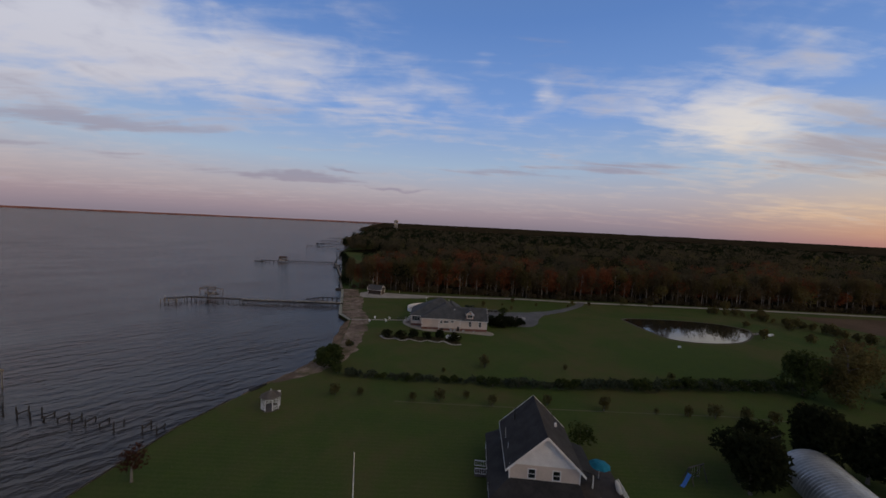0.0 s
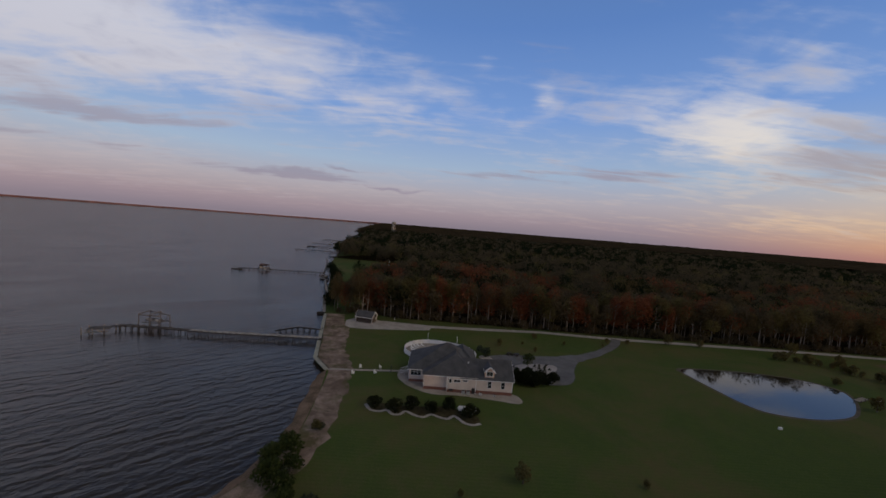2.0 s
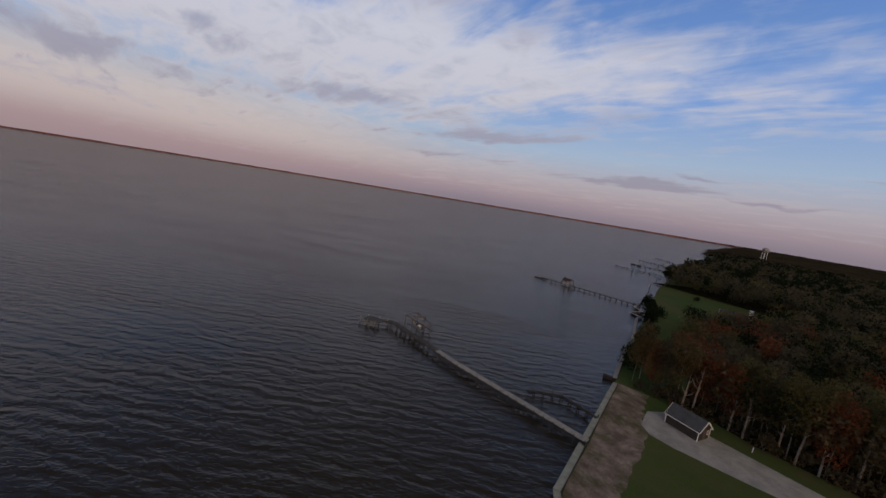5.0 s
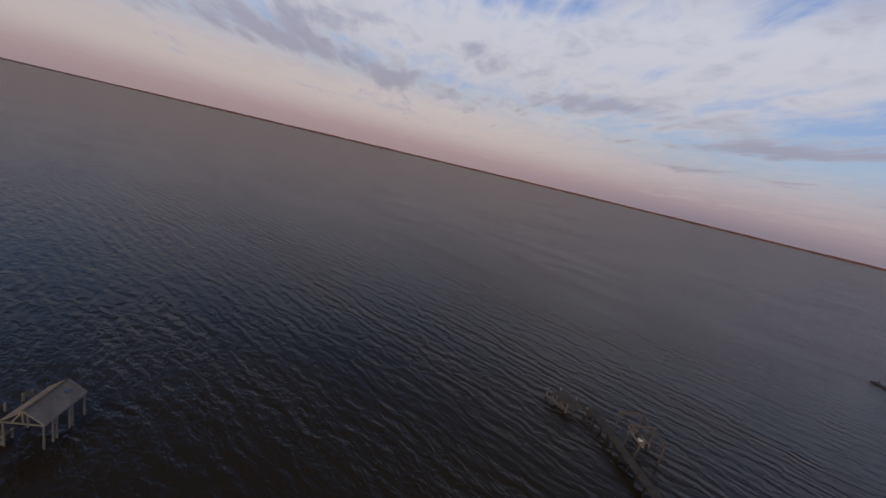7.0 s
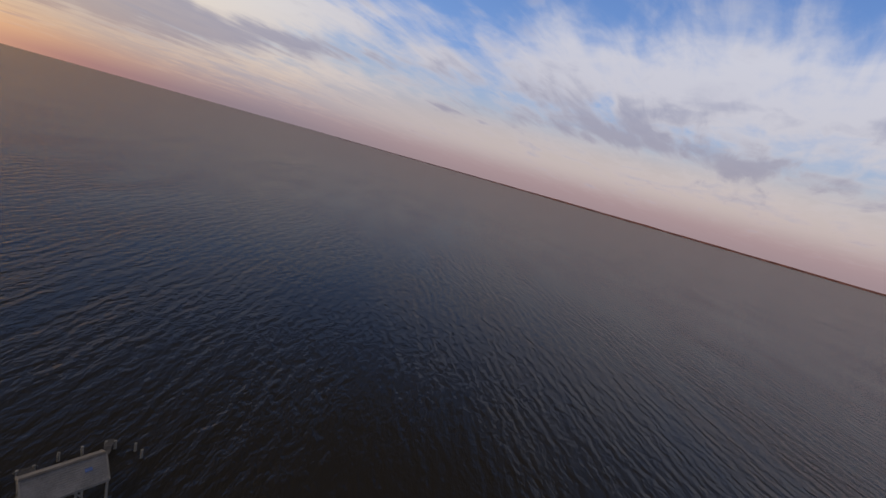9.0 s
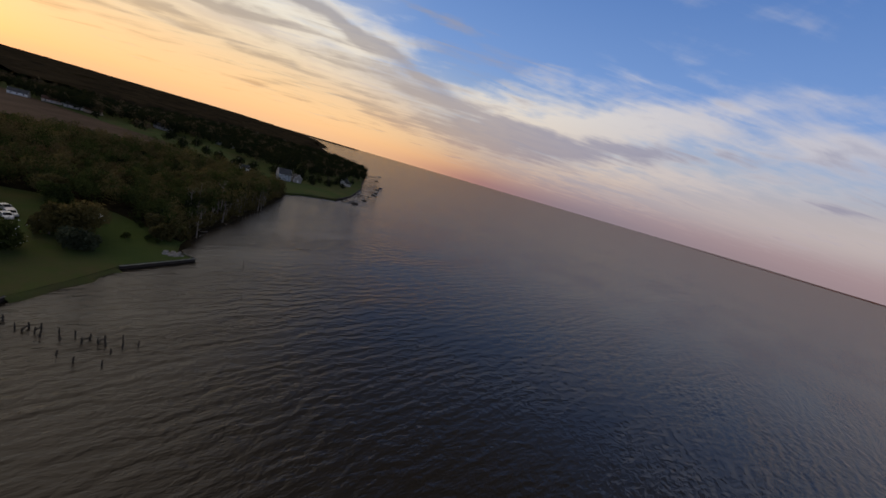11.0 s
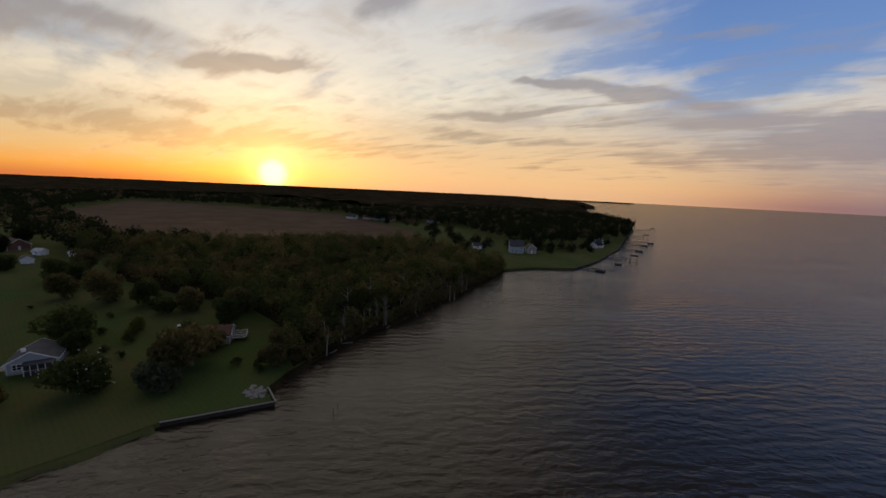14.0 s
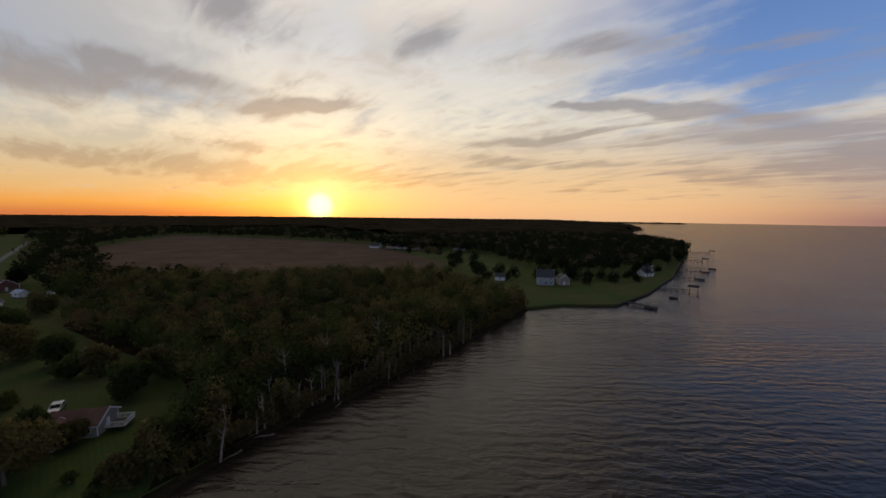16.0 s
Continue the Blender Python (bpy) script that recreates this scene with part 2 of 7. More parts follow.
def surface(name, dark_c, light_c, scale=1.0, rough=0.8, bump=0.0, metal=0.0, fine=12.0, island=False, objects=0.0, spec=0.3, bump_dist=0.05):
    """A weathered surface: two scales of mottling between two colours, grain as bump."""
    m = bpy.data.materials.new(name)
    m.use_nodes = True
    n = Net(m.node_tree)
    at = n.node("ShaderNodeNewGeometry")
    where = at.outputs["Position"]
    coarse, grain = n.noise(where, scale, 4, 0.6), n.noise(where, scale * fine, 3, 0.6)
    f = n.math("ADD", n.math("MULTIPLY", coarse, 0.65), n.math("MULTIPLY", grain, 0.35))
    f = n.smooth(f, 0.32, 0.68)
    if island:
        f = n.math("ADD", n.math("MULTIPLY", f, 0.5), n.math("MULTIPLY", at.outputs["Random Per Island"], 0.5))
    if objects:
        rnd = n.node("ShaderNodeObjectInfo").outputs["Random"]
        f = n.math("ADD", n.math("MULTIPLY", f, 1 - objects), n.math("MULTIPLY", rnd, objects))
    b = n.node("ShaderNodeBsdfPrincipled")
    n.put(b.inputs["Base Color"], n.mix(f, dark_c, light_c))
    n.put(b.inputs["Roughness"], n.math("ADD", n.math("MULTIPLY", grain, 0.16), rough - 0.08, clamp=True))
    b.inputs["Metallic"].default_value = metal
    b.inputs["Specular IOR Level"].default_value = spec
    if bump:
        h = n.node("ShaderNodeBump")
        h.inputs["Strength"].default_value, h.inputs["Distance"].default_value = bump, bump_dist
        n.put(h.inputs["Height"], grain)
        n.put(b.inputs["Normal"], h.outputs[0])
    n.put(n.node("ShaderNodeOutputMaterial").inputs[0], b.outputs[0])
    return m


def lawn_material():
    m = bpy.data.materials.new("lawn_grass")
    m.use_nodes = True
    n = Net(m.node_tree)
    where = n.node("ShaderNodeNewGeometry").outputs["Position"]
    patch, tuft, blade = n.noise(where, 0.035, 4, 0.6, 0.4), n.noise(where, 0.35, 4, 0.6), n.noise(where, 5.0, 3, 0.7)
    c = n.mix(n.smooth(patch, 0.38, 0.66), (0.050, 0.082, 0.024), (0.092, 0.086, 0.038))
    c = n.mix(n.math("MULTIPLY", n.smooth(tuft, 0.35, 0.7), 0.55), c, (0.062, 0.096, 0.024))
    c = n.mix(n.math("MULTIPLY", n.smooth(blade, 0.45, 0.8), 0.45), c, (0.14, 0.135, 0.06))
    stripe = n.node("ShaderNodeTexWave", wave_type="BANDS", bands_direction="Y")
    n.put(stripe.inputs["Vector"], where)
    stripe.inputs["Scale"].default_value, stripe.inputs["Distortion"].default_value = 0.35, 1.5
    c = n.mix(n.math("MULTIPLY", stripe.outputs["Fac"], 0.12), c, (0.12, 0.13, 0.05))
    b = n.node("ShaderNodeBsdfPrincipled")
    n.put(b.inputs["Base Color"], c)
    b.inputs["Roughness"].default_value, b.inputs["Specular IOR Level"].default_value = 0.95, 0.02
    h = n.node("ShaderNodeBump")
    h.inputs["Strength"].default_value, h.inputs["Distance"].default_value = 0.6, 0.15
    n.put(h.inputs["Height"], n.math("ADD", blade, tuft))
    n.put(b.inputs["Normal"], h.outputs[0])
    n.put(n.node("ShaderNodeOutputMaterial").inputs[0], b.outputs[0])
    return m


def water_material(name="bay_water", chop=1.0):
    """Choppy water: wind waves in two lengths, crests across the wind, finer ripples on top."""
    m = bpy.data.materials.new(name)
    m.use_nodes = True
    n = Net(m.node_tree)
    where = n.node("ShaderNodeNewGeometry").outputs["Position"]

    def swell(turn, stretch, scale, detail):
        k = n.node("ShaderNodeMapping", vector_type="TEXTURE")
        n.put(k.inputs[0], where)
        k.inputs["Rotation"].default_value, k.inputs["Scale"].default_value = (0, 0, radians(turn)), (stretch, 1.0, 1.0)
        return n.noise(k.outputs[0], scale, detail, 0.5, 0.35)

    long_w, mid_w, short_w = swell(44, 2.6, 0.36, 3), swell(38, 2.4, 1.35, 3), swell(52, 2.0, 2.8, 3)
    # wind waves run in trains with long broken crests
    k = n.node("ShaderNodeMapping")
    n.put(k.inputs[0], where)
    k.inputs["Rotation"].default_value = (0, 0, radians(-45))
    train = n.node("ShaderNodeTexWave", wave_type="BANDS", bands_direction="Y", wave_profile="SIN")
    n.put(train.inputs["Vector"], k.outputs[0])
    for key, v in (("Scale", 0.14), ("Distortion", 8.0), ("Detail", 3.0), ("Detail Scale", 1.1), ("Detail Roughness", 0.55)):
        train.inputs[key].default_value = v
    broad = n.node("ShaderNodeTexWave", wave_type="BANDS", bands_direction="Y", wave_profile="SIN")
    n.put(broad.inputs["Vector"], k.outputs[0])
    for key, v in (("Scale", 0.076), ("Distortion", 9.0), ("Detail", 3.0), ("Detail Scale", 1.3), ("Detail Roughness", 0.55)):
        broad.inputs[key].default_value = v
    gust = n.math("MULTIPLY", n.smooth(n.noise(where, 0.011, 3, 0.5), 0.3, 0.7, 0.82, 1.12), n.smooth(swell(44, 3.4, 0.055, 4), 0.3, 0.7, 0.66, 1.26))
    height = n.math("ADD", n.math("ADD", n.math("ADD", n.math("MULTIPLY", train.outputs["Fac"], 0.078), n.math("MULTIPLY", broad.outputs["Fac"], 0.125)), n.math("MULTIPLY", long_w, 0.28)), n.math("ADD", n.math("MULTIPLY", mid_w, 0.24), n.math("MULTIPLY", short_w, 0.13)))
    h = n.node("ShaderNodeBump")
    h.inputs["Distance"].default_value = 1.0
    n.put(h.inputs["Strength"], n.math("MULTIPLY", gust, 0.58 * chop))
    n.put(h.inputs["Height"], height)
    # the murky body under a rippled skin that mirrors the sky by Fresnel's law
    body, skin, both = n.node("ShaderNodeBsdfDiffuse"), n.node("ShaderNodeBsdfGlossy"), n.node("ShaderNodeMixShader")
    body.inputs["Color"].default_value = (0.027, 0.0215, 0.016, 1) if chop > 0.5 else (0.02, 0.018, 0.012, 1)
    skin.inputs["Color"].default_value = (0.94, 0.93, 0.92, 1) if chop > 0.5 else (0.95, 0.95, 0.95, 1)
    skin.inputs["Roughness"].default_value = 0.085 if chop > 0.5 else 0.03
    edge = n.node("ShaderNodeFresnel")
    edge.inputs["IOR"].default_value = 1.34 if chop > 0.5 else 1.33
    for shader in (body, skin, edge):
        n.put(shader.inputs["Normal"], h.outputs[0])
    # waves hide one another at a flat angle, so that rough water never mirrors fully
    mirror = n.math("DIVIDE", edge.outputs[0], n.math("ADD", 1.0, n.math("MULTIPLY", edge.outputs[0], 1.35 if chop > 0.5 else 0.0)))
    n.put(both.inputs[0], mirror)
    n.put(both.inputs[1], body.outputs[0])
    n.put(both.inputs[2], skin.outputs[0])
    n.put(n.node("ShaderNodeOutputMaterial").inputs[0], both.outputs[0])
    return m


LAWN, WATER = lawn_material(), water_material()
POND = water_material("pond_water", 0.05)
def beach_material():
    """Pinkish sand with brown wrack and creeping grass."""
    m = surface("beach_sand", (0.14, 0.105, 0.082), (0.34, 0.265, 0.225), 0.35, 0.95, 0.4, spec=0.03)
    n = Net(m.node_tree, False)
    base = next(k for k in n.tree.nodes if k.type == "BSDF_PRINCIPLED")
    sand = base.inputs["Base Color"].links[0].from_socket
    where = n.node("ShaderNodeNewGeometry").outputs["Position"]
    wrack = n.smooth(n.noise(where, 0.16, 6, 0.65, 0.6), 0.44, 0.62)
    c = n.mix(n.math("MULTIPLY", wrack, 0.6), sand, (0.085, 0.062, 0.046))
    grass = n.smooth(n.noise(where, 0.13, 5, 0.7, 0.3), 0.47, 0.62)
    n.put(base.inputs["Base Color"], n.mix(n.math("MULTIPLY", grass, 0.7), c, (0.075, 0.078, 0.03)))
    return m


SAND = beach_material()
DAMP_SAND = surface("damp_sand", (0.085, 0.066, 0.042), (0.26, 0.18, 0.13), 0.22, 0.95, 0.4, spec=0.03)
# brown litter and earth, with the shade beneath the trees put into the colour
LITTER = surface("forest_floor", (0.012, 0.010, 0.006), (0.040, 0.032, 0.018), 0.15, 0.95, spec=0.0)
TILLED = surface("tilled_field", (0.075, 0.052, 0.038), (0.13, 0.092, 0.066), 0.03, 0.95, 0.3, fine=20, spec=0.02)
GRAVEL = surface("pale_gravel", (0.25, 0.235, 0.225), (0.40, 0.375, 0.355), 0.4, 0.95, 0.3)
ASPHALT = surface("worn_asphalt", (0.085, 0.085, 0.09), (0.15, 0.15, 0.155), 0.3, 0.9, 0.2)
CONCRETE = surface("old_concrete", (0.24, 0.215, 0.19), (0.37, 0.335, 0.30), 0.5, 0.85, 0.2)
WOOD_GREY = surface("weathered_wood", (0.048, 0.042, 0.038), (0.125, 0.110, 0.100), 0.8, 0.85, 0.4, objects=0.35)
WOOD_PALE = surface("bleached_timber", (0.17, 0.15, 0.125), (0.31, 0.275, 0.235), 0.8, 0.85, 0.3, objects=0.3)
# wet wood; the shade on pier flanks is put into its dark colour too
WOOD_DARK = surface("wet_shaded_wood", (0.018, 0.015, 0.013), (0.052, 0.043, 0.037), 1.5, 0.8, 0.4, objects=0.3)
WHITE = surface("white_paint", (0.62, 0.62, 0.62), (0.80, 0.80, 0.79), 0.6, 0.5, 0.05)
SHINGLE = surface("dark_shingles", (0.045, 0.048, 0.055), (0.085, 0.088, 0.095), 0.5, 0.9, 0.5, fine=9)
SHINGLE_BLACK = surface("charcoal_shingles", (0.016, 0.016, 0.018), (0.040, 0.039, 0.041), 0.5, 0.9, 0.5, fine=9)
SHINGLE_RED = surface("russet_shingles", (0.10, 0.055, 0.042), (0.17, 0.095, 0.07), 0.5, 0.9, 0.5, fine=9)
SIDING = surface("beige_siding", (0.50, 0.42, 0.36), (0.63, 0.54, 0.47), 0.4, 0.7, 0.1)
SIDING_GREY = surface("grey_siding", (0.22, 0.205, 0.195), (0.32, 0.30, 0.285), 0.4, 0.7, 0.1)
SIDING_BLUE = surface("pale_blue_siding", (0.26, 0.30, 0.34), (0.36, 0.40, 0.44), 0.4, 0.7, 0.1)
BRICK = surface("red_brick", (0.14, 0.06, 0.045), (0.24, 0.115, 0.085), 0.9, 0.9, 0.4, fine=7)
GLASS = surface("window_glass", (0.012, 0.014, 0.016), (0.03, 0.033, 0.036), 0.3, 0.12, spec=0.6)
METAL = surface("galvanised_metal", (0.36, 0.38, 0.40), (0.56, 0.58, 0.60), 0.7, 0.45, metal=0.6)
DARK_METAL = surface("dark_metal", (0.03, 0.03, 0.032), (0.07, 0.07, 0.075), 1.0, 0.5, metal=0.5)
BARK = surface("grey_bark", (0.07, 0.058, 0.048), (0.19, 0.165, 0.14), 0.9, 0.95, 0.4)
PALE_BARK = surface("bleached_bark", (0.13, 0.11, 0.09), (0.27, 0.235, 0.20), 0.9, 0.9, 0.3)


def leaves(name, a, b):
    """Foliage: mottled tufts that let some light through."""
    m = surface(name, a, b, 0.12, 0.9, fine=6, island=True, spec=0.03)
    t = m.node_tree
    base = next(k for k in t.nodes if k.type == "BSDF_PRINCIPLED")
    out = next(k for k in t.nodes if k.type == "OUTPUT_MATERIAL")
    thin, mixer = t.nodes.new("ShaderNodeBsdfTranslucent"), t.nodes.new("ShaderNodeMixShader")
    t.links.new(base.inputs["Base Color"].links[0].from_socket, thin.inputs["Color"])
    mixer.inputs[0].default_value = 0.48
    t.links.new(base.outputs[0], mixer.inputs[1])
    t.links.new(thin.outputs[0], mixer.inputs[2])
    t.links.new(mixer.outputs[0], out.inputs[0])
    return m


LEAF_GREEN = leaves("green_leaves", (0.020, 0.032, 0.010), (0.092, 0.112, 0.036))
LEAF_OLIVE = leaves("olive_leaves", (0.046, 0.044, 0.017), (0.175, 0.150, 0.064))
LEAF_RUST = leaves("rust_leaves", (0.070, 0.028, 0.015), (0.27, 0.100, 0.050))
LEAF_BROWN = leaves("dull_brown_leaves", (0.042, 0.035, 0.021), (0.145, 0.118, 0.072))
LEAF_GOLD = leaves("ochre_leaves", (0.06, 0.046, 0.020), (0.17, 0.125, 0.062))
LEAF_PINE = leaves("pine_needles", (0.008, 0.014, 0.007), (0.028, 0.036, 0.016))
LEAF_CEDAR = leaves("cedar_foliage", (0.010, 0.014, 0.007), (0.038, 0.044, 0.020))

# ---------------------------------------------------------------- mesh helpers


def thing(name, x=0.0, y=0.0, z=0.0, turn=0.0, label="", category="", group="", kind=""):
    ob = new(name)
    ob.matrix_basis = pose(x, y, z, 0, 0, turn)
    return tagged(ob, label, category, group, kind)


def link(name, mesh, material, parent=None, label=""):
    ob = new(name, mesh)
    if material and not mesh.materials:
        mesh.materials.append(material)
    if parent is not None:
        ob.parent = parent
    if label:
        tagged(ob, label)
    return ob


def part(name, bm, material, parent=None, label=""):
    mesh = bpy.data.meshes.new(name)
    bm.normal_update()
    bm.to_mesh(mesh)
    bm.free()
    return link(name, mesh, material, parent, label)


def raw(name, verts, faces, material, parent=None, label=""):
    mesh = bpy.data.meshes.new(name)
    mesh.from_pydata([tuple(v) for v in verts], [], [tuple(f) for f in faces])
    mesh.update()
    return link(name, mesh, material, parent, label)


def box(bm, x0, y0, z0, x1, y1, z1):
    v = [bm.verts.new((x, y, z)) for z in (z0, z1) for x, y in ((x0, y0), (x1, y0), (x1, y1), (x0, y1))]
    for f in ((3, 2, 1, 0), (4, 5, 6, 7), (0, 1, 5, 4), (1, 2, 6, 5), (2, 3, 7, 6), (3, 0, 4, 7)):
        bm.faces.new([v[i] for i in f])
    return bm


def slab(x0, y0, z0, x1, y1, z1, bevel=0.0):
    bm = box(bmesh.new(), x0, y0, z0, x1, y1, z1)
    if bevel:
        bmesh.ops.bevel(bm, geom=bm.edges[:], offset=bevel, segments=1, affect="EDGES")
    return bm


def beam(bm, a, b, w, h=None):
    """A squared timber from a to b."""
    a, b, h = Vector(a), Vector(b), h or w
    d = (b - a).normalized()
    side = d.cross(Vector((0, 0, 1)))
    side = side.normalized() if side.length > 1e-3 else Vector((1, 0, 0))
    top = side.cross(d).normalized()
    ring = [[bm.verts.new(p + side * (w / 2 * i) + top * (h / 2 * j)) for i, j in ((-1, -1), (1, -1), (1, 1), (-1, 1))] for p in (a, b)]
    for i in range(4):
        j = (i + 1) % 4
        bm.faces.new((ring[0][i], ring[0][j], ring[1][j], ring[1][i]))
    bm.faces.new(ring[0][::-1])
    bm.faces.new(ring[1])
    return bm


def limb(bm, points, radii, sides=6):
    """A tapered, bent limb through the points."""
    rings = []
    pts = [Vector(p) for p in points]
    for i, (p, r) in enumerate(zip(pts, radii)):
        d = (pts[min(i + 1, len(pts) - 1)] - pts[max(i - 1, 0)]).normalized()
        a = d.cross(Vector((0.31, 0.95, 0.0))).normalized()
        b = d.cross(a)
        rings.append([bm.verts.new(p + (a * math.cos(2 * math.pi * k / sides) + b * math.sin(2 * math.pi * k / sides)) * r) for k in range(sides)])
    for r0, r1 in zip(rings, rings[1:]):
        for k in range(sides):
            bm.faces.new((r0[k], r0[(k + 1) % sides], r1[(k + 1) % sides], r1[k]))
    bm.faces.new(rings[0])
    bm.faces.new(rings[-1][::-1])
    return bm


def post(x, y, z0, z1, r, sides=8, top=None):
    return limb(bmesh.new(), [(x, y, z0), (x, y, z0 + 0.6 * (z1 - z0)), (x, y, z1)], [r, r * 0.97, r * 0.92 if top is None else top], sides)


def sheet_mesh(name, outline, z, material, depth=0.0, parent=None, label=""):
    """A flat piece of ground with an edge going down."""
    bm = bmesh.new()
    edge = [bm.verts.new((x, y, z)) for x, y in outline]
    face = bm.faces.new(edge)
    face.normal_update()
    if face.normal.z < 0:
        face.normal_flip()
    if depth:
        low_e = [bm.verts.new((x, y, z - depth)) for x, y in outline]
        for i in range(len(edge)):
            j = (i + 1) % len(edge)
            bm.faces.new((edge[i], low_e[i], low_e[j], edge[j]))
    bmesh.ops.triangulate(bm, faces=[f for f in bm.faces if len(f.verts) > 4])
    bmesh.ops.recalc_face_normals(bm, faces=bm.faces)
    return part(name, bm, material, parent, label)


def ribbon(points, widths):
    """The outline of a strip along a line."""
    pts = [Vector((x, y)) for x, y in points]
    left, right = [], []
    for i, p in enumerate(pts):
        d = (pts[min(i + 1, len(pts) - 1)] - pts[max(i - 1, 0)]).normalized()
        n = Vector((-d.y, d.x)) * (widths[i] if isinstance(widths, (list, tuple)) else widths) / 2
        left.append(tuple(p + n))
        right.append(tuple(p - n))
    return left + right[::-1]


def curve_line(points, steps=6):
    """A smooth line through the points."""
    p = [Vector(q) for q in points]
    out = []
    for i in range(len(p) - 1):
        a, b, c, d = p[max(i - 1, 0)], p[i], p[i + 1], p[min(i + 2, len(p) - 1)]
        for s in range(steps):
            t = s / steps
            out.append(tuple(0.5 * ((2 * b) + (c - a) * t + (2 * a - 5 * b + 4 * c - d) * t * t + (3 * b - a - 3 * c + d) * t ** 3)))
    return out + [tuple(p[-1])]


def inside(x, y, poly):
    """Which of the points lie in the outline (arrays)."""
    res = np.zeros(np.shape(x), bool)
    for (x0, y0), (x1, y1) in zip(poly, poly[1:] + poly[:1]):
        if y0 == y1:
            continue
        cross = ((y0 > y) != (y1 > y)) & (x < (x1 - x0) * (y - y0) / (y1 - y0) + x0)
        res ^= cross
    return res


# ---------------------------------------------------------------- land and water
LAND = 0.9
SHORE = [(-700, 4650), (-443, 2594), (-300, 1600), (-158, 802), (-135, 600), (-113, 441), (-99, 376), (-76, 292), (-59, 224), (-49, 190),
         (-36.9, 141.2), (-31.3, 134), (-29.0, 120), (-27.5, 103), (-30, 92), (-35, 81), (-39, 72), (-42.4, 62.4), (-44.4, 48), (-45.6, 35.2), (-45.2, 34.2),
         (-51.0, 32.4), (-50.4, 26), (-51.8, 15), (-52.2, 3.6), (-60, -12), (-54.5, -13.5), (-51, -20), (-46.8, -34), (-43.5, -44),
         (-43, -60), (-39, -93), (-33, -128), (-28, -158), (-36, -176), (-54, -194), (-56, -235), (-50, -315), (-35, -400), (-13, -550), (60, -700), (190, -900),
         (430, -1754), (760, -2500), (2300, -4650)]
ground = sheet_mesh("ground", SHORE + [(4650, -4650), (4650, 4650)], LAND, LAWN, 2.5)
tagged(ground, "mown dusk-green lawn and rough grass along the bay shore", "ground", kind="structure")
water = sheet_mesh("water", [(-4650, -4650), (4650, -4650), (4650, 4650), (-4650, 4650)], 0.0, WATER)
tagged(water, "dark choppy brackish bay water under a sunset sky", "water", kind="structure")
bed = sheet_mesh("seabed", [(-4660, -4660), (4660, -4660), (4660, 4660), (-4660, 4660)], -3.0, SAND)
tagged(bed, "muddy sand bottom below the bay water", "seabed", kind="structure")


def patch(name, outline, z, material, label, category, depth=0.0):
    ob = sheet_mesh(name, outline, LAND + z, material, depth)
    return tagged(ob, label, category, kind="structure")


def ragged(points, steps, first):
    """A smooth outline that turns uneven past its first stretch, as grass creeps into sand."""
    out = []
    for k, (x, y) in enumerate(curve_line(points, steps)):
        if first * steps < k < len(points) * steps - 10:
            x += 1.5 * noise.noise((x * 0.35, y * 0.35, 2.0)) + 0.7 * noise.noise((x * 1.3, y * 1.3, 7.0))
        out.append((x, y))
    return out


FIELD_S = [(165, -33), (290, -32), (470, -37), (720, -160), (520, -260), (335, -318), (160, -262), (112, -250), (62, -186), (104, -110), (150, -62)]
FIELD_NE = [(168, 176), (182, 119), (240, 100), (420, 95), (420, 178)]
patch("field", FIELD_S, 0.03, TILLED, "bare harvested brown field beyond the trees", "field")
field_ne = patch("field", FIELD_NE, 0.03, TILLED, "bare brown farm field beside the pond lawn", "field")
patch("beach", ragged([(-49, 191), (-46, 179), (-40.5, 160), (-36.2, 142), (-31, 134), (-29.0, 120), (-27.6, 103), (-30, 92), (-35, 81), (-32, 82), (-26.5, 88), (-22, 98), (-22.5, 112), (-23.5, 126),
      (-25, 137), (-30.5, 150), (-33, 165), (-39, 182), (-41, 192)], 8, 9), 0.02, SAND, "brown sandy strip with bare patches above the shore", "beach")
# a sloping wet beach below the strip
bm = bmesh.new()
top_line = [(-31.3, 133.5), (-29.0, 120), (-27.5, 103), (-30, 92), (-35, 81), (-38, 74)]
low_line = [(-33.5, 131.5), (-32.4, 119), (-31.2, 103), (-33.4, 91), (-38, 80), (-40.2, 73)]
tv = [bm.verts.new((x, y, LAND)) for x, y in curve_line(top_line, 5)]
lv = [bm.verts.new((x - 0.35 * math.sin(7 * y), y, -0.12)) for x, y in curve_line(low_line, 5)]
for i in range(len(tv) - 1):
    bm.faces.new((lv[i], lv[i + 1], tv[i + 1], tv[i]))
tagged(part("shore_slope", bm, DAMP_SAND), "damp sand sloping into the bay", "beach", kind="structure")


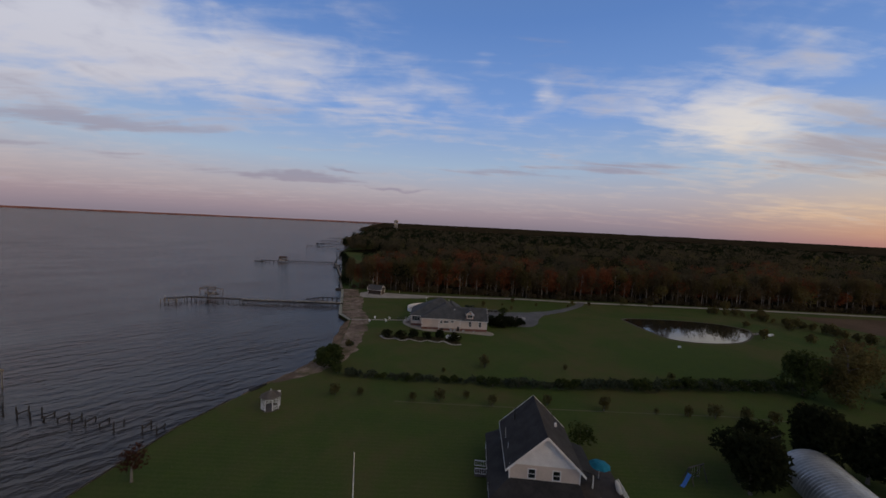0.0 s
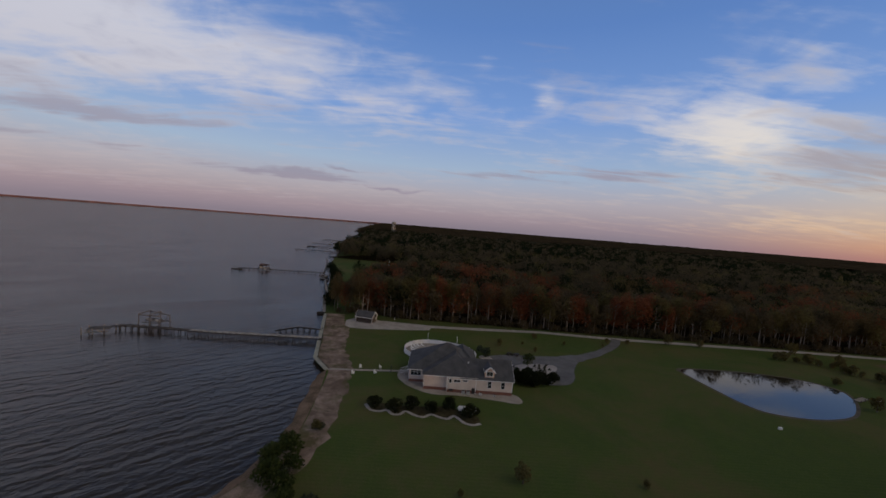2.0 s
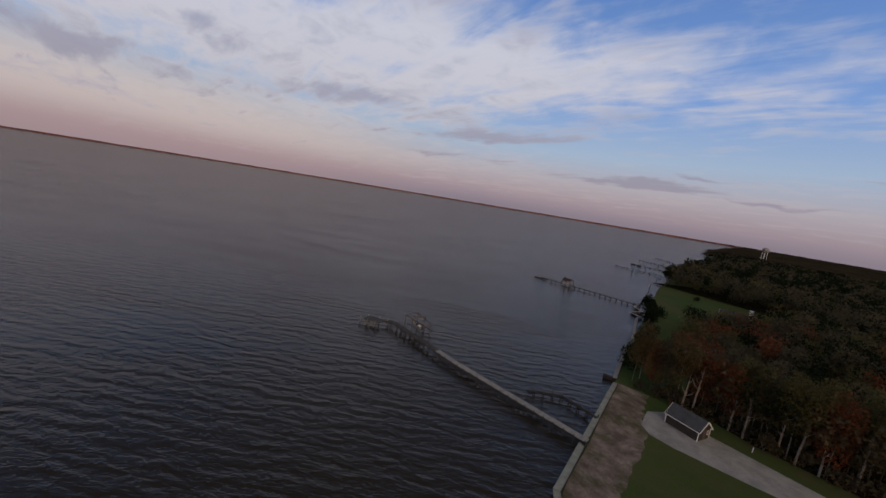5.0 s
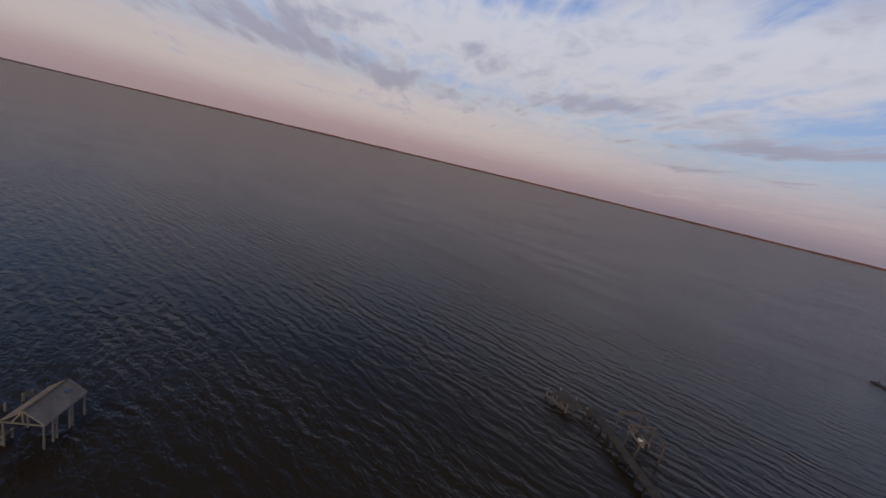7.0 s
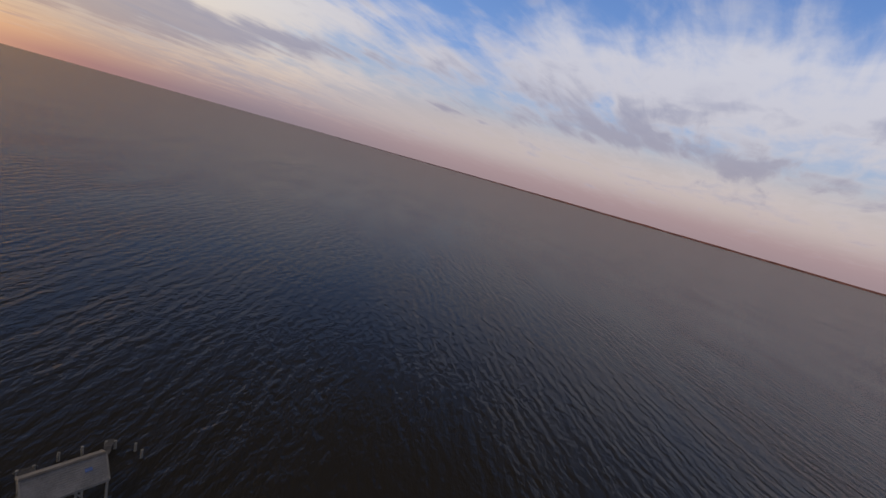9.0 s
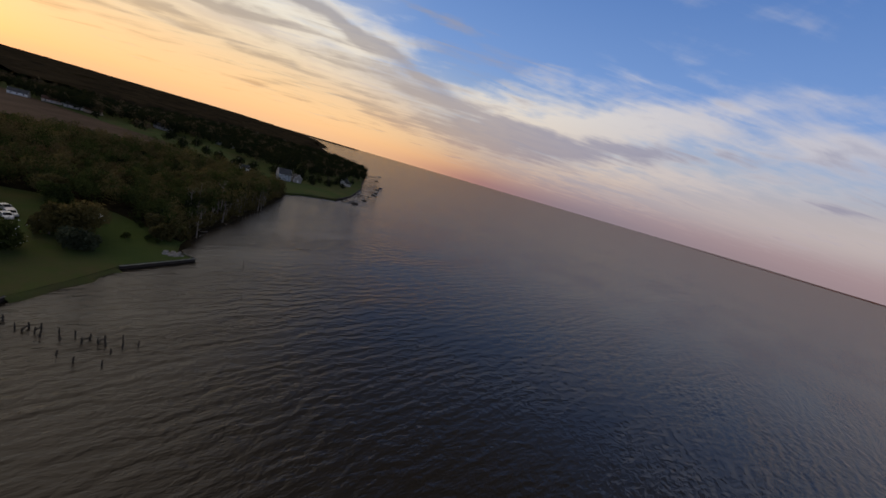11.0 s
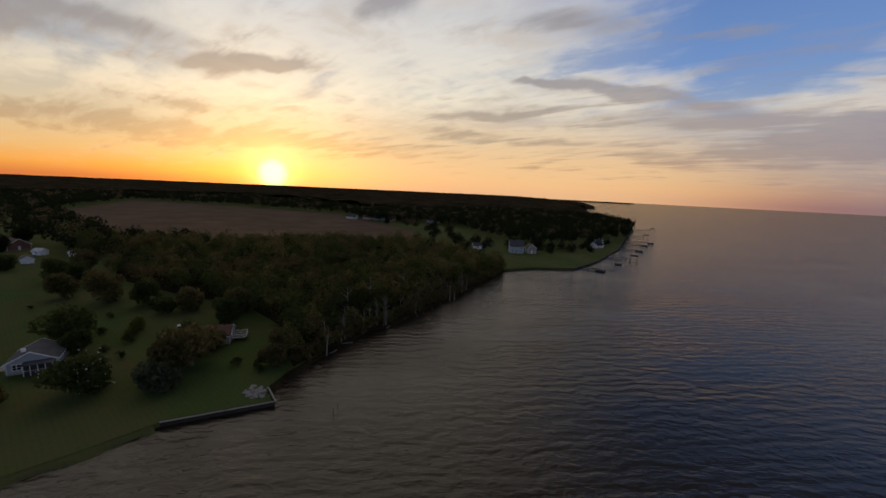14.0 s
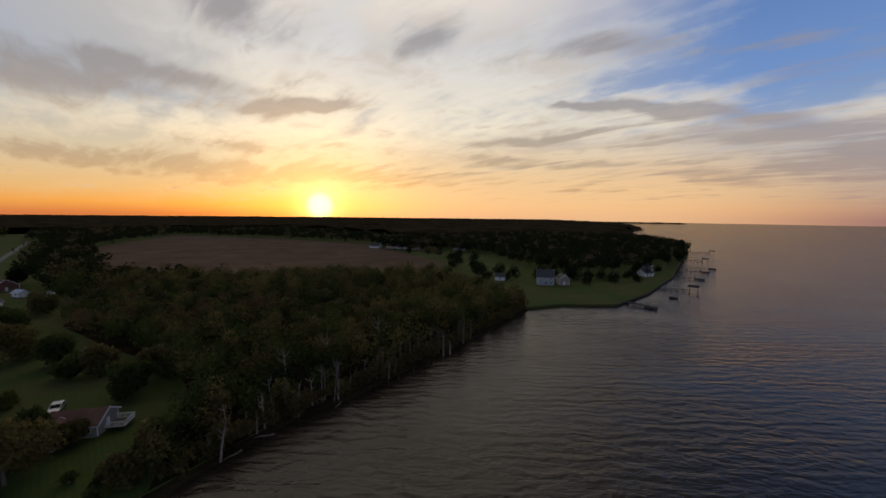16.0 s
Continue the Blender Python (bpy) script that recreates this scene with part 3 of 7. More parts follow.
def bank_slope(line, out, material, label):
    """A bank running down into the water on the left of a line that goes south."""
    pts = curve_line(line, 4)
    bm = bmesh.new()
    rows = []
    for i, (x, y) in enumerate(pts):
        d = (Vector(pts[min(i + 1, len(pts) - 1)]) - Vector(pts[max(i - 1, 0)])).normalized()
        n = Vector((d.y, -d.x))
        w = out * (1 + 0.35 * math.sin(i * 1.7) + 0.2 * math.sin(i * 4.1))
        rows.append([bm.verts.new((x - n.x * 0.3, y - n.y * 0.3, LAND + 0.015)), bm.verts.new((x + n.x * w * 0.5, y + n.y * w * 0.5, 0.42 + 0.08 * math.sin(i * 2.3))), bm.verts.new((x + n.x * w, y + n.y * w, -0.15))])
    for a, b in zip(rows, rows[1:]):
        for k in range(2):
            bm.faces.new((a[k], a[k + 1], b[k + 1], b[k]))
    bmesh.ops.recalc_face_normals(bm, faces=bm.faces)
    tagged(part("bank", bm, material), label, "bank", kind="structure")


bank_slope([(-50.4, 26.5), (-51.8, 15), (-52.0, 4.6)], 1.5, LAWN, "grassy bank sloping into the bay")
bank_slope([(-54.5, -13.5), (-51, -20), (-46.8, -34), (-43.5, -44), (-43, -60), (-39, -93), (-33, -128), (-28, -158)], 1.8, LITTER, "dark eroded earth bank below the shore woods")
# roads and drives
patch("gravel_pad", [(-37.0, 175.5), (-34.5, 173.2), (-30, 172.9), (-18, 174.6), (-7.5, 176.6), (-5.2, 177.4), (-4.6, 179.2), (-4.4, 181.0), (-4.6, 184.1), (-16, 185.2), (-36, 187.0), (-38.4, 183)], 0.045, GRAVEL, "broad pale gravel pad in front of a small shed", "gravel pad")
patch("road", ribbon([(-9, 182.2), (-7, 182.3), (2, 182.8), (18, 184.2), (41, 186.6), (70, 184.6), (150, 186), (266, 184), (420, 182)], [3.2, 3.4, 3.4, 3.4, 3.2, 3.4, 3.2, 3.2, 3.2]), 0.04, GRAVEL, "pale gravel lane along the forest edge", "road")
patch("driveway", ribbon(curve_line([(71, 184.5), (66, 176), (57, 166.5), (48, 159.5), (40, 155.5)], 6), [3.4] * 14 + [4.2] * 6 + [6.0] * 5), 0.05, ASPHALT, "grey asphalt driveway curving to the house", "driveway")
patch("driveway", curve_line([(14.8, 153.6), (21, 155.8), (30, 156.4), (40, 158.0), (46, 157.6), (42.5, 151.5), (39.5, 145.5), (37.5, 139.5), (34, 135.0), (28, 134.0), (20.5, 136.0), (17.4, 140), (16.8, 147)], 4), 0.065, ASPHALT, "broad asphalt apron round a planted island", "driveway")
patch("road", ribbon([(-9, 28.6), (-2, 29), (20, 28.8), (108, 28), (250, 25.5), (400, 23), (620, 20)], 4.2), 0.04, ASPHALT, "narrow grey asphalt road between lawns", "road")
patch("driveway", ribbon([(-7, 29), (-8, 20), (-9, 12)], 3.0), 0.05, GRAVEL, "short gravel drive beside the house", "driveway")
patch("path", ribbon([(-31.5, 134), (-24, 134.6), (-12, 136.2), (-8, 137)], 1.1), 0.05, CONCRETE, "straight concrete garden path to the bulkhead", "path")
patch("path", ribbon([(-8, 74.4), (22, 74.0), (60, 74.2), (86, 72.0)], 0.35), 0.02, surface("worn_grass", (0.08, 0.085, 0.034), (0.115, 0.105, 0.05), 0.4), "faint worn track across the lawn", "path")
POND_LINE = curve_line([(76.5, 152.5), (77.0, 147), (78.0, 139), (79.5, 131), (83, 126.5), (93, 125.0), (104, 127.5), (112, 133), (119, 140.5), (121, 146.5), (115, 152.5), (101, 155.5), (87, 155.5), (79, 154.6), (76.5, 152.5)], 4)[:-1]
patch("pond_bank", [(97 + (x - 97) * 1.05, 140 + (y - 140) * 1.06) for x, y in POND_LINE], 0.02, surface("pond_bank_mud", (0.05, 0.04, 0.025), (0.10, 0.085, 0.05), 0.4), "muddy grassy bank round the pond", "bank")
patch("pond", POND_LINE, 0.035, POND, "still farm pond mirroring the sky", "pond")

# ---------------------------------------------------------------- foliage
rng = np.random.default_rng(7)


def card_mesh(name, centres, size, mats, index=None, flat=0.0):
    """Many small irregular leaf tufts, one triangle each."""
    m = len(centres)
    a = rng.normal(size=(m, 3))
    a[:, 2] *= 1 - flat
    a /= np.linalg.norm(a, axis=1)[:, None]
    b = np.cross(a, rng.normal(size=(m, 3)))
    b /= np.linalg.norm(b, axis=1)[:, None]
    s = (np.asarray(size) * rng.uniform(0.6, 1.35, m))[:, None]
    k = rng.uniform(0.55, 1.2, (m, 1))
    v = np.stack([centres + a * s * 0.75, centres - a * s * 0.45 + b * s * 0.6 * k, centres - a * s * 0.45 - b * s * 0.6 * k], 1).reshape(-1, 3)
    mesh = bpy.data.meshes.new(name)
    mesh.vertices.add(3 * m)
    mesh.vertices.foreach_set("co", v.astype(np.float32).ravel())
    mesh.loops.add(3 * m)
    mesh.loops.foreach_set("vertex_index", np.arange(3 * m, dtype=np.int32))
    mesh.polygons.add(m)
    mesh.polygons.foreach_set("loop_start", np.arange(0, 3 * m, 3, dtype=np.int32))
    for k in mats:
        mesh.materials.append(k)
    if index is not None:
        mesh.polygons.foreach_set("material_index", np.asarray(index, np.int32))
    mesh.update(calc_edges=True)
    return mesh


def crown_points(n, h, wide, base=0.3, lobes=7, seed=0, cone=False):
    """Points of a crown made of several uneven lobes, most of them near its skin."""
    r = np.random.default_rng(seed)
    out = []
    if cone:
        t = r.uniform(0, 1, n) ** 0.75
        z = h * (base + (1 - base) * (1 - t))
        rad = wide / 2 * (t ** 0.8) * r.uniform(0.7, 1.05, n) * (1 + 0.25 * np.sin(t * 19 + seed))
        ang = r.uniform(0, 2 * np.pi, n)
        return np.stack([rad * np.cos(ang), rad * np.sin(ang), z], -1)
    for i in range(lobes):
        ang, rr = 2 * np.pi * (i / lobes + r.uniform(0, 0.12)), wide * r.uniform(0.12, 0.30) * (i > 0)
        c = np.array([rr * np.cos(ang), rr * np.sin(ang), h * (base + (1 - base) * (0.62 if i == 0 else r.uniform(0.22, 0.72)))])
        rad = np.array([wide * r.uniform(0.2, 0.32), wide * r.uniform(0.2, 0.32), h * (1 - base) * r.uniform(0.22, 0.36)])
        k = n // lobes
        d = r.normal(size=(k, 3))
        d /= np.linalg.norm(d, axis=1)[:, None]
        out.append(c + d * rad * r.uniform(0.62, 1.08, (k, 1)))
    p = np.concatenate(out)
    p[:, 2] = np.clip(p[:, 2], 0.03 * h, h)
    return p


def trunk_mesh(h, r, base, seed=0, spread=0.3, limbs=5, top=0.85, sides=6):
    q = random.Random(seed)
    bm = bmesh.new()
    bend = (q.uniform(-0.04, 0.04) * h, q.uniform(-0.04, 0.04) * h)
    limb(bm, [(0, 0, -0.15), (0, 0, 0.05 * h), (bend[0] * 0.5, bend[1] * 0.5, 0.45 * h), (bend[0], bend[1], top * h)], [r * 1.35, r, r * 0.7, r * 0.15], sides)
    for i in range(limbs):
        z0 = h * (base + (0.75 - base) * (i + q.random()) / limbs)
        a = q.uniform(0, 6.28)
        o = h * spread * q.uniform(0.6, 1.0)
        f = z0 / h / top
        x0, y0 = bend[0] * f, bend[1] * f
        limb(bm, [(x0, y0, z0), (x0 + math.cos(a) * o * 0.5, y0 + math.sin(a) * o * 0.5, z0 + 0.08 * h), (x0 + math.cos(a) * o, y0 + math.sin(a) * o, z0 + h * q.uniform(0.12, 0.26))],
             [r * 0.45, r * 0.28, r * 0.06], 4)
    return bm


def tree(name, x, y, h, wide, leaf, label, category="tree", n=700, card=0.45, base=0.3, seed=0, cone=False, lobes=7, bark=None, r=None, z=LAND, group="", flat=0.0, thin=1.0):
    t = thing(name, x, y, z, (seed * 67) % 360, label, category, group)
    part("trunk", trunk_mesh(h, r or 0.022 * h + 0.03, base, seed, 0.28 * wide / max(h, 1) * 1.2), bark or BARK, t)
    link("crown", card_mesh("crown", crown_points(int(n * thin), h, wide, base, lobes, seed, cone), card, [leaf], flat=flat), leaf, t)
    return t


# ---------------------------------------------------------------- the woods
HOME = [(-90, 310), (-70, 296), (-54, 264), (-47, 236), (-37, 214), (-36, 197), (-20, 191.5), (20, 190.5), (70, 189.5), (150, 190.5), (300, 189), (430, 188), (430, 60), (640, 50), (640, 8), (240, 8), (150, -2), (112, -22), (70, -12), (30, -22),
        (-2, -33), (-22, -32), (-38, -28), (-50, -21), (-90, -10)]
CLEARING = [(-90, 262), (-52, 268), (-34, 308), (-24, 392), (-114, 408)]
SOUTH_LAWN = [(-70, -184), (-40, -168), (-22, -160), (8, -172), (40, -180), (64, -184), (112, -252), (160, -264), (215, -285), (180, -330), (110, -318), (70, -282), (24, -262), (0, -246), (-18, -300), (-24, -372), (-48, -400), (-70, -300)]
LAND_OUT = SHORE + [(4650, -4650), (4650, 4650)]
OPEN = [HOME, CLEARING, SOUTH_LAWN, FIELD_S, FIELD_NE]


def wooded(x, y):
    ok = inside(x, y, LAND_OUT)
    for o in OPEN:
        ok &= ~inside(x, y, o)
    return ok


def scatter(x0, y0, x1, y1, gap):
    gx, gy = np.meshgrid(np.arange(x0, x1, gap), np.arange(y0, y1, gap))
    x, y = gx.ravel() + rng.uniform(-0.45, 0.45, gx.size) * gap, gy.ravel() + rng.uniform(-0.45, 0.45, gx.size) * gap
    k = wooded(x, y)
    return x[k], y[k]


def wood(name, x, y, h0, h1, cards, size, mats, weights, label, low=0.25):
    m = len(x)
    h = rng.uniform(h0, h1, m) * (0.86 + 0.28 * np.array([noise.noise((a * 0.02, b * 0.02, 0)) for a, b in zip(x, y)]))
    kind = rng.choice(len(mats), m, p=weights)
    tone = np.array([noise.noise((a * 0.013, b * 0.013, 5)) for a, b in zip(x, y)])
    kind = np.where((tone > 0.22) & (rng.random(m) < 0.28), len(mats) - 1, kind)
    wide = h * rng.uniform(0.30, 0.46, m)
    i = np.repeat(np.arange(m), cards)
    d = rng.normal(size=(m * cards, 3))
    d /= np.linalg.norm(d, axis=1)[:, None]
    lob = rng.normal(size=(m, 5, 3)) * np.array([0.36, 0.36, 0.30])
    pick = rng.integers(0, 5, m * cards)
    off = lob[i, pick] + d * rng.uniform(0.35, 0.62, (m * cards, 1))
    mid = h * (0.5 + 0.5 * low)
    c = np.stack([x[i] + off[:, 0] * wide[i], y[i] + off[:, 1] * wide[i], LAND + np.clip(mid[i] + off[:, 2] * h[i] * (0.5 - 0.5 * low), 0.6, None)], -1)
    ob = link(name, card_mesh(name, c, size * (0.7 + 0.3 * wide[i] / 5), mats, kind[i]), None)
    return tagged(ob, label, "woods", kind="stuff")


SPOT = np.array([-30.0, 60.0])
gx, gy = scatter(-140, 190, 460, 520, 6.6)
near = (gy < 330) & (gx > -70)
wood("woods", gx[near], gy[near], 13, 19, 430, 0.58, [LEAF_BROWN, LEAF_OLIVE, LEAF_PINE, LEAF_GOLD, LEAF_RUST], [0.50, 0.16, 0.22, 0.05, 0.07], "mixed autumn woods, olive green with rust-red crowns")
wood("woods", gx[~near], gy[~near], 13, 19, 150, 0.95, [LEAF_BROWN, LEAF_OLIVE, LEAF_PINE, LEAF_BROWN], [0.50, 0.15, 0.30, 0.05], "dark mixed woods stretching north")
gx, gy = scatter(-320, 515, 900, 1150, 11.5)
wood("woods", gx, gy, 13, 19, 70, 1.7, [LEAF_BROWN, LEAF_PINE], [0.45, 0.55], "dark distant woods along the shore")
gx, gy = scatter(455, 60, 900, 520, 10.5)
wood("woods", gx, gy, 12, 18, 40, 2.3, [LEAF_OLIVE, LEAF_PINE], [0.5, 0.5], "dark distant woods beyond the farm field")
gx, gy = scatter(-60, -190, 180, -10, 5.2)
wood("woods", gx, gy, 8, 13.5, 420, 0.50, [LEAF_OLIVE, LEAF_GREEN, LEAF_PINE, LEAF_GOLD], [0.48, 0.42, 0.06, 0.04], "dusky green shoreline woods against the sunset", 0.12)
gx, gy = scatter(-80, -760, 330, -180, 9.0)
wood("woods", gx, gy, 11, 17, 120, 1.05, [LEAF_PINE, LEAF_CEDAR, LEAF_BROWN], [0.6, 0.32, 0.08], "dark pine woods on the point")
gx, gy = scatter(140, -420, 980, 30, 11.0)
wood("woods", gx, gy, 11, 16, 80, 1.4, [LEAF_PINE, LEAF_CEDAR, LEAF_BROWN], [0.5, 0.36, 0.14], "dark woods round the harvested field")


def canopy(name, x0, y0, x1, y1, step, skip, label):
    """Far woods: one uneven roof of crowns with its edge coming down to the ground."""
    xs, ys = np.arange(x0, x1 + 1, step), np.arange(y0, y1 + 1, step)
    gx, gy = np.meshgrid(xs, ys)
    ok = wooded(gx, gy) & ~skip(gx, gy)
    h = np.where(ok, LAND + 13.0, 0.8)
    bumps = np.array([noise.noise((a * 0.021, b * 0.021, 3)) * 3.2 + noise.noise((a * 0.004, b * 0.004, 1)) * 3.0 for a, b in zip(gx.ravel(), gy.ravel())]).reshape(gx.shape)
    h = np.where(ok, h + bumps + rng.uniform(-2.6, 2.6, gx.shape), h)
    nx = len(xs)
    jx, jy = gx + rng.uniform(-0.3, 0.3, gx.shape) * step, gy + rng.uniform(-0.3, 0.3, gx.shape) * step
    keep = ok[:-1, :-1] | ok[1:, :-1] | ok[:-1, 1:] | ok[1:, 1:]
    iy, ix = np.nonzero(keep)
    a = iy * nx + ix
    faces = np.stack([a, a + 1, a + 1 + nx, a + nx], -1)
    ob = raw(name, np.stack([jx, jy, h], -1).reshape(-1, 3), faces.tolist(), CANOPY)
    return tagged(ob, label, "woods", kind="stuff")


CANOPY = surface("far_canopy", (0.018, 0.015, 0.010), (0.054, 0.041, 0.024), 0.02, 0.95, fine=6, spec=0.0)
canopy("far_woods", -720, 1140, 2200, 4600, 40, lambda x, y: y < 1130, "far dark forest reaching the northern horizon")
canopy("far_woods", 890, -1200, 4600, 1150, 40, lambda x, y: x < 890, "far dark forest reaching the eastern horizon")
canopy("far_woods", 300, -4600, 4600, -1190, 40, lambda x, y: y > -1195, "far dark forest reaching the southern horizon")
canopy("far_woods", -60, -1200, 900, -400, 26, lambda x, y: ((y > -755) & (x < 325)) | ((y > -415) & (x > 135)), "far dark forest behind the point")
canopy("far_woods", 2190, 1140, 4600, 4600, 50, lambda x, y: x < 2190, "far dark forest on the north-east horizon")
canopy("far_woods", 890, 520, 2200, 1150, 30, lambda x, y: x > 0, "far dark forest")
# dark litter sheets: the gloom between the trunks is painted into them
for outline, label in (([(-36, 197), (-20, 192), (70, 190), (430, 189), (640, 189), (640, 520), (-60, 520), (-115, 410), (-26, 396), (-34, 308), (-52, 268), (-48, 240), (-37, 214)], "brown leaf litter with the woods' shade put into its colour"),
                       ([(-50, -22), (-22, -33), (-2, -34), (30, -23), (70, -13), (112, -23), (165, -34), (150, -62), (104, -110), (62, -186), (8, -172), (-25, -159), (-33, -128), (-39, -93), (-43, -60), (-43.6, -44), (-46.9, -34)], "brown leaf litter by the bay, woodland shade put into its colour")):
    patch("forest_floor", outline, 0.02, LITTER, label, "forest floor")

# a low spit far across the bay, and the headland's island
bm = bmesh.new()
prev = None
for k in range(0, 150, 2):
    az = k - 4
    d = 4300 + 120 * math.sin(az * 0.11)
    p = heading_vec(az)
    hgt = 12.0 + 4.0 * noise.noise((az * 0.35, 0, 0)) + (2.0 if az < 22 else 0.0)
    hgt *= min(1.0, max(0.0, (146 - az) / 40))
    cur = [bm.verts.new((p.x * d, p.y * d, -0.5)), bm.verts.new((p.x * (d + 6), p.y * (d + 6), hgt)), bm.verts.new((p.x * (d + 160), p.y * (d + 160), hgt))]
    if prev:
        for j in range(2):
            bm.faces.new((prev[j], cur[j], cur[j + 1], prev[j + 1]))
    prev = cur
# the red of the low sun on the far shore is put into this colour
SPIT = surface("sun_reddened_marsh", (0.11, 0.05, 0.046), (0.22, 0.10, 0.085), 0.01, 0.95)
tagged(part("far_shore", bm, SPIT), "low marsh shore across the bay, sunset red put into its colour", "shore", kind="structure")
bm = bmesh.new()
prev = None
for k in range(0, 15):
    az = 189.5 + k * 0.75
    p = heading_vec(az)
    d, hgt = 3600, 9 + 4 * noise.noise((k * 0.9, 3, 0)) if 0 < k < 14 else 0.0
    cur = [bm.verts.new((p.x * d, p.y * d, -0.5)), bm.verts.new((p.x * (d + 20), p.y * (d + 20), max(hgt, 0.2))), bm.verts.new((p.x * (d + 200), p.y * (d + 200), max(hgt, 0.2)))]
    if prev:
        for j in range(2):
            bm.faces.new((prev[j], cur[j], cur[j + 1], prev[j + 1]))
    prev = cur
tagged(part("far_island", bm, CANOPY), "low dark wooded island on the horizon", "island", kind="structure")
# ---------------------------------------------------------------- waterfront
def shared(name, bm):
    mesh = bpy.data.meshes.new(name)
    bm.normal_update()
    bm.to_mesh(mesh)
    bm.free()
    return mesh


def set_at(name, mesh, material, parent, x, y, z=0.0, turn=0.0):
    ob = link(name, mesh, material, parent)
    ob.matrix_basis = pose(x, y, z, 0, 0, turn)
    return ob


PILE = shared("timber_post", post(0, 0, -3.0, 1.0, 0.15, 7))


def along(points, gap):
    """Places and headings every gap metres along a line."""
    out, rest = [], 0.0
    for (x0, y0), (x1, y1) in zip(points, points[1:]):
        d = math.hypot(x1 - x0, y1 - y0)
        s = rest
        while s < d:
            out.append((x0 + (x1 - x0) * s / d, y0 + (y1 - y0) * s / d, math.degrees(math.atan2(y1 - y0, x1 - x0))))
            s += gap
        rest = s - d
    return out


def plank_deck(points, wide, z, gap=0.3, thick=0.05):
    """Boards laid across a walkway, each with a little slack."""
    q = random.Random(int(points[0][0] * 10))
    bm = bmesh.new()
    for x, y, a in along(points, gap):
        ca, sa = math.cos(radians(a)), math.sin(radians(a))
        w, dz, sh = wide / 2 + q.uniform(-0.04, 0.05), z + q.uniform(-0.012, 0.012), q.uniform(-0.03, 0.03)
        v = []
        for dzz in (-thick, 0):
            for u, k in ((-gap * 0.46, -w + sh), (gap * 0.46, -w + sh), (gap * 0.46, w + sh), (-gap * 0.46, w + sh)):
                v.append(bm.verts.new((x + u * ca - k * sa, y + u * sa + k * ca, dz + dzz)))
        for f in ((4, 5, 6, 7), (0, 1, 5, 4), (1, 2, 6, 5), (2, 3, 7, 6), (3, 0, 4, 7)):
            bm.faces.new([v[i] for i in f])
    return bm


def pier(name, points, wide, z, label, gap=3.0, rise=0.9, rails="", tops=None, group=""):
    t = thing(name, 0, 0, 0, 0, label, "pier", group)
    tagged(part("deck", plank_deck(points, wide, z), WOOD_GREY if name != "jetty" else WOOD_DARK, t, "grey weathered deck boards"), kind="stuff")
    side = shared("timber_post", post(0, 0, -3.0, z + 0.1, 0.15, 7))
    tall = shared("timber_post", post(0, 0, -3.0, z + rise, 0.13, 7))
    for s in (-1, 1):
        bm = bmesh.new()
        for (x0, y0), (x1, y1) in zip(points, points[1:]):
            d = Vector((x1 - x0, y1 - y0)).normalized()
            n = Vector((-d.y, d.x)) * (wide / 2 - 0.1) * s
            beam(bm, (x0 + n.x, y0 + n.y, z - 0.16), (x1 + n.x, y1 + n.y, z - 0.16), 0.08, 0.22)
        part("stringer", bm, WOOD_DARK, t)
    for i, (x, y, a) in enumerate(along(points, gap)):
        for s in (-1, 1):
            nx, ny = -math.sin(radians(a)) * (wide / 2 + 0.1) * s, math.cos(radians(a)) * (wide / 2 + 0.1) * s
            set_at("timber_post", tall if (s > 0 and "left" in rails) or (s < 0 and "right" in rails) else side, WOOD_DARK, t, x + nx, y + ny)
        bm = bmesh.new()
        c, sn = math.cos(radians(a + 90)), math.sin(radians(a + 90))
        w = wide / 2 + 0.25
        part("cross_beam", beam(bm, (x - c * w, y - sn * w, z - 0.34), (x + c * w, y + sn * w, z - 0.34), 0.14, 0.2), WOOD_DARK, t)
    return t


# rails take the dark wood, which paints the pier's side as unlit
def side_rail(t, points, off, z):
    bm = bmesh.new()
    for (x0, y0), (x1, y1) in zip(points, points[1:]):
        d = Vector((x1 - x0, y1 - y0)).normalized()
        n = Vector((-d.y, d.x)) * off
        beam(bm, (x0 + n.x, y0 + n.y, z), (x1 + n.x, y1 + n.y, z), 0.09, 0.12)
    return part("rail", bm, WOOD_DARK, t)


MAIN = [(-40.2, 157.2), (-73.6, 155.4), (-102.4, 155.6), (-105.5, 153.6)]
main_pier = pier("pier", MAIN, 1.9, 1.5, "long weathered wooden pier with pilings standing in the bay", 2.2, 0.42, "left right")
NEW_END = [(-40.2, 157.2), (-73.6, 155.4), (-82.0, 155.45)]
tagged(part("new_deck", plank_deck(NEW_END, 1.7, 1.555, 0.26, 0.04), surface("newer_deck_boards", (0.24, 0.22, 0.20), (0.42, 0.39, 0.36), 0.9, 0.85, 0.3, island=True), main_pier, "paler newer deck boards"), kind="stuff")
for off in (-1.14, 1.14):
    for z in (1.25, 0.95, 0.6):
        side_rail(main_pier, NEW_END, off, z)
tagged(part("end_platform", plank_deck([(-104.2, 152.2), (-109.2, 149.6)], 4.0, 1.55), WOOD_GREY, main_pier), kind="stuff")
for x, y in ((-104.6, 150.0), (-107.0, 148.8), (-109.6, 148.0), (-110.2, 151.2), (-107.4, 153.4), (-104.6, 154.4)):
    set_at("timber_post", PILE, WOOD_PALE, main_pier, x, y, 0.9)
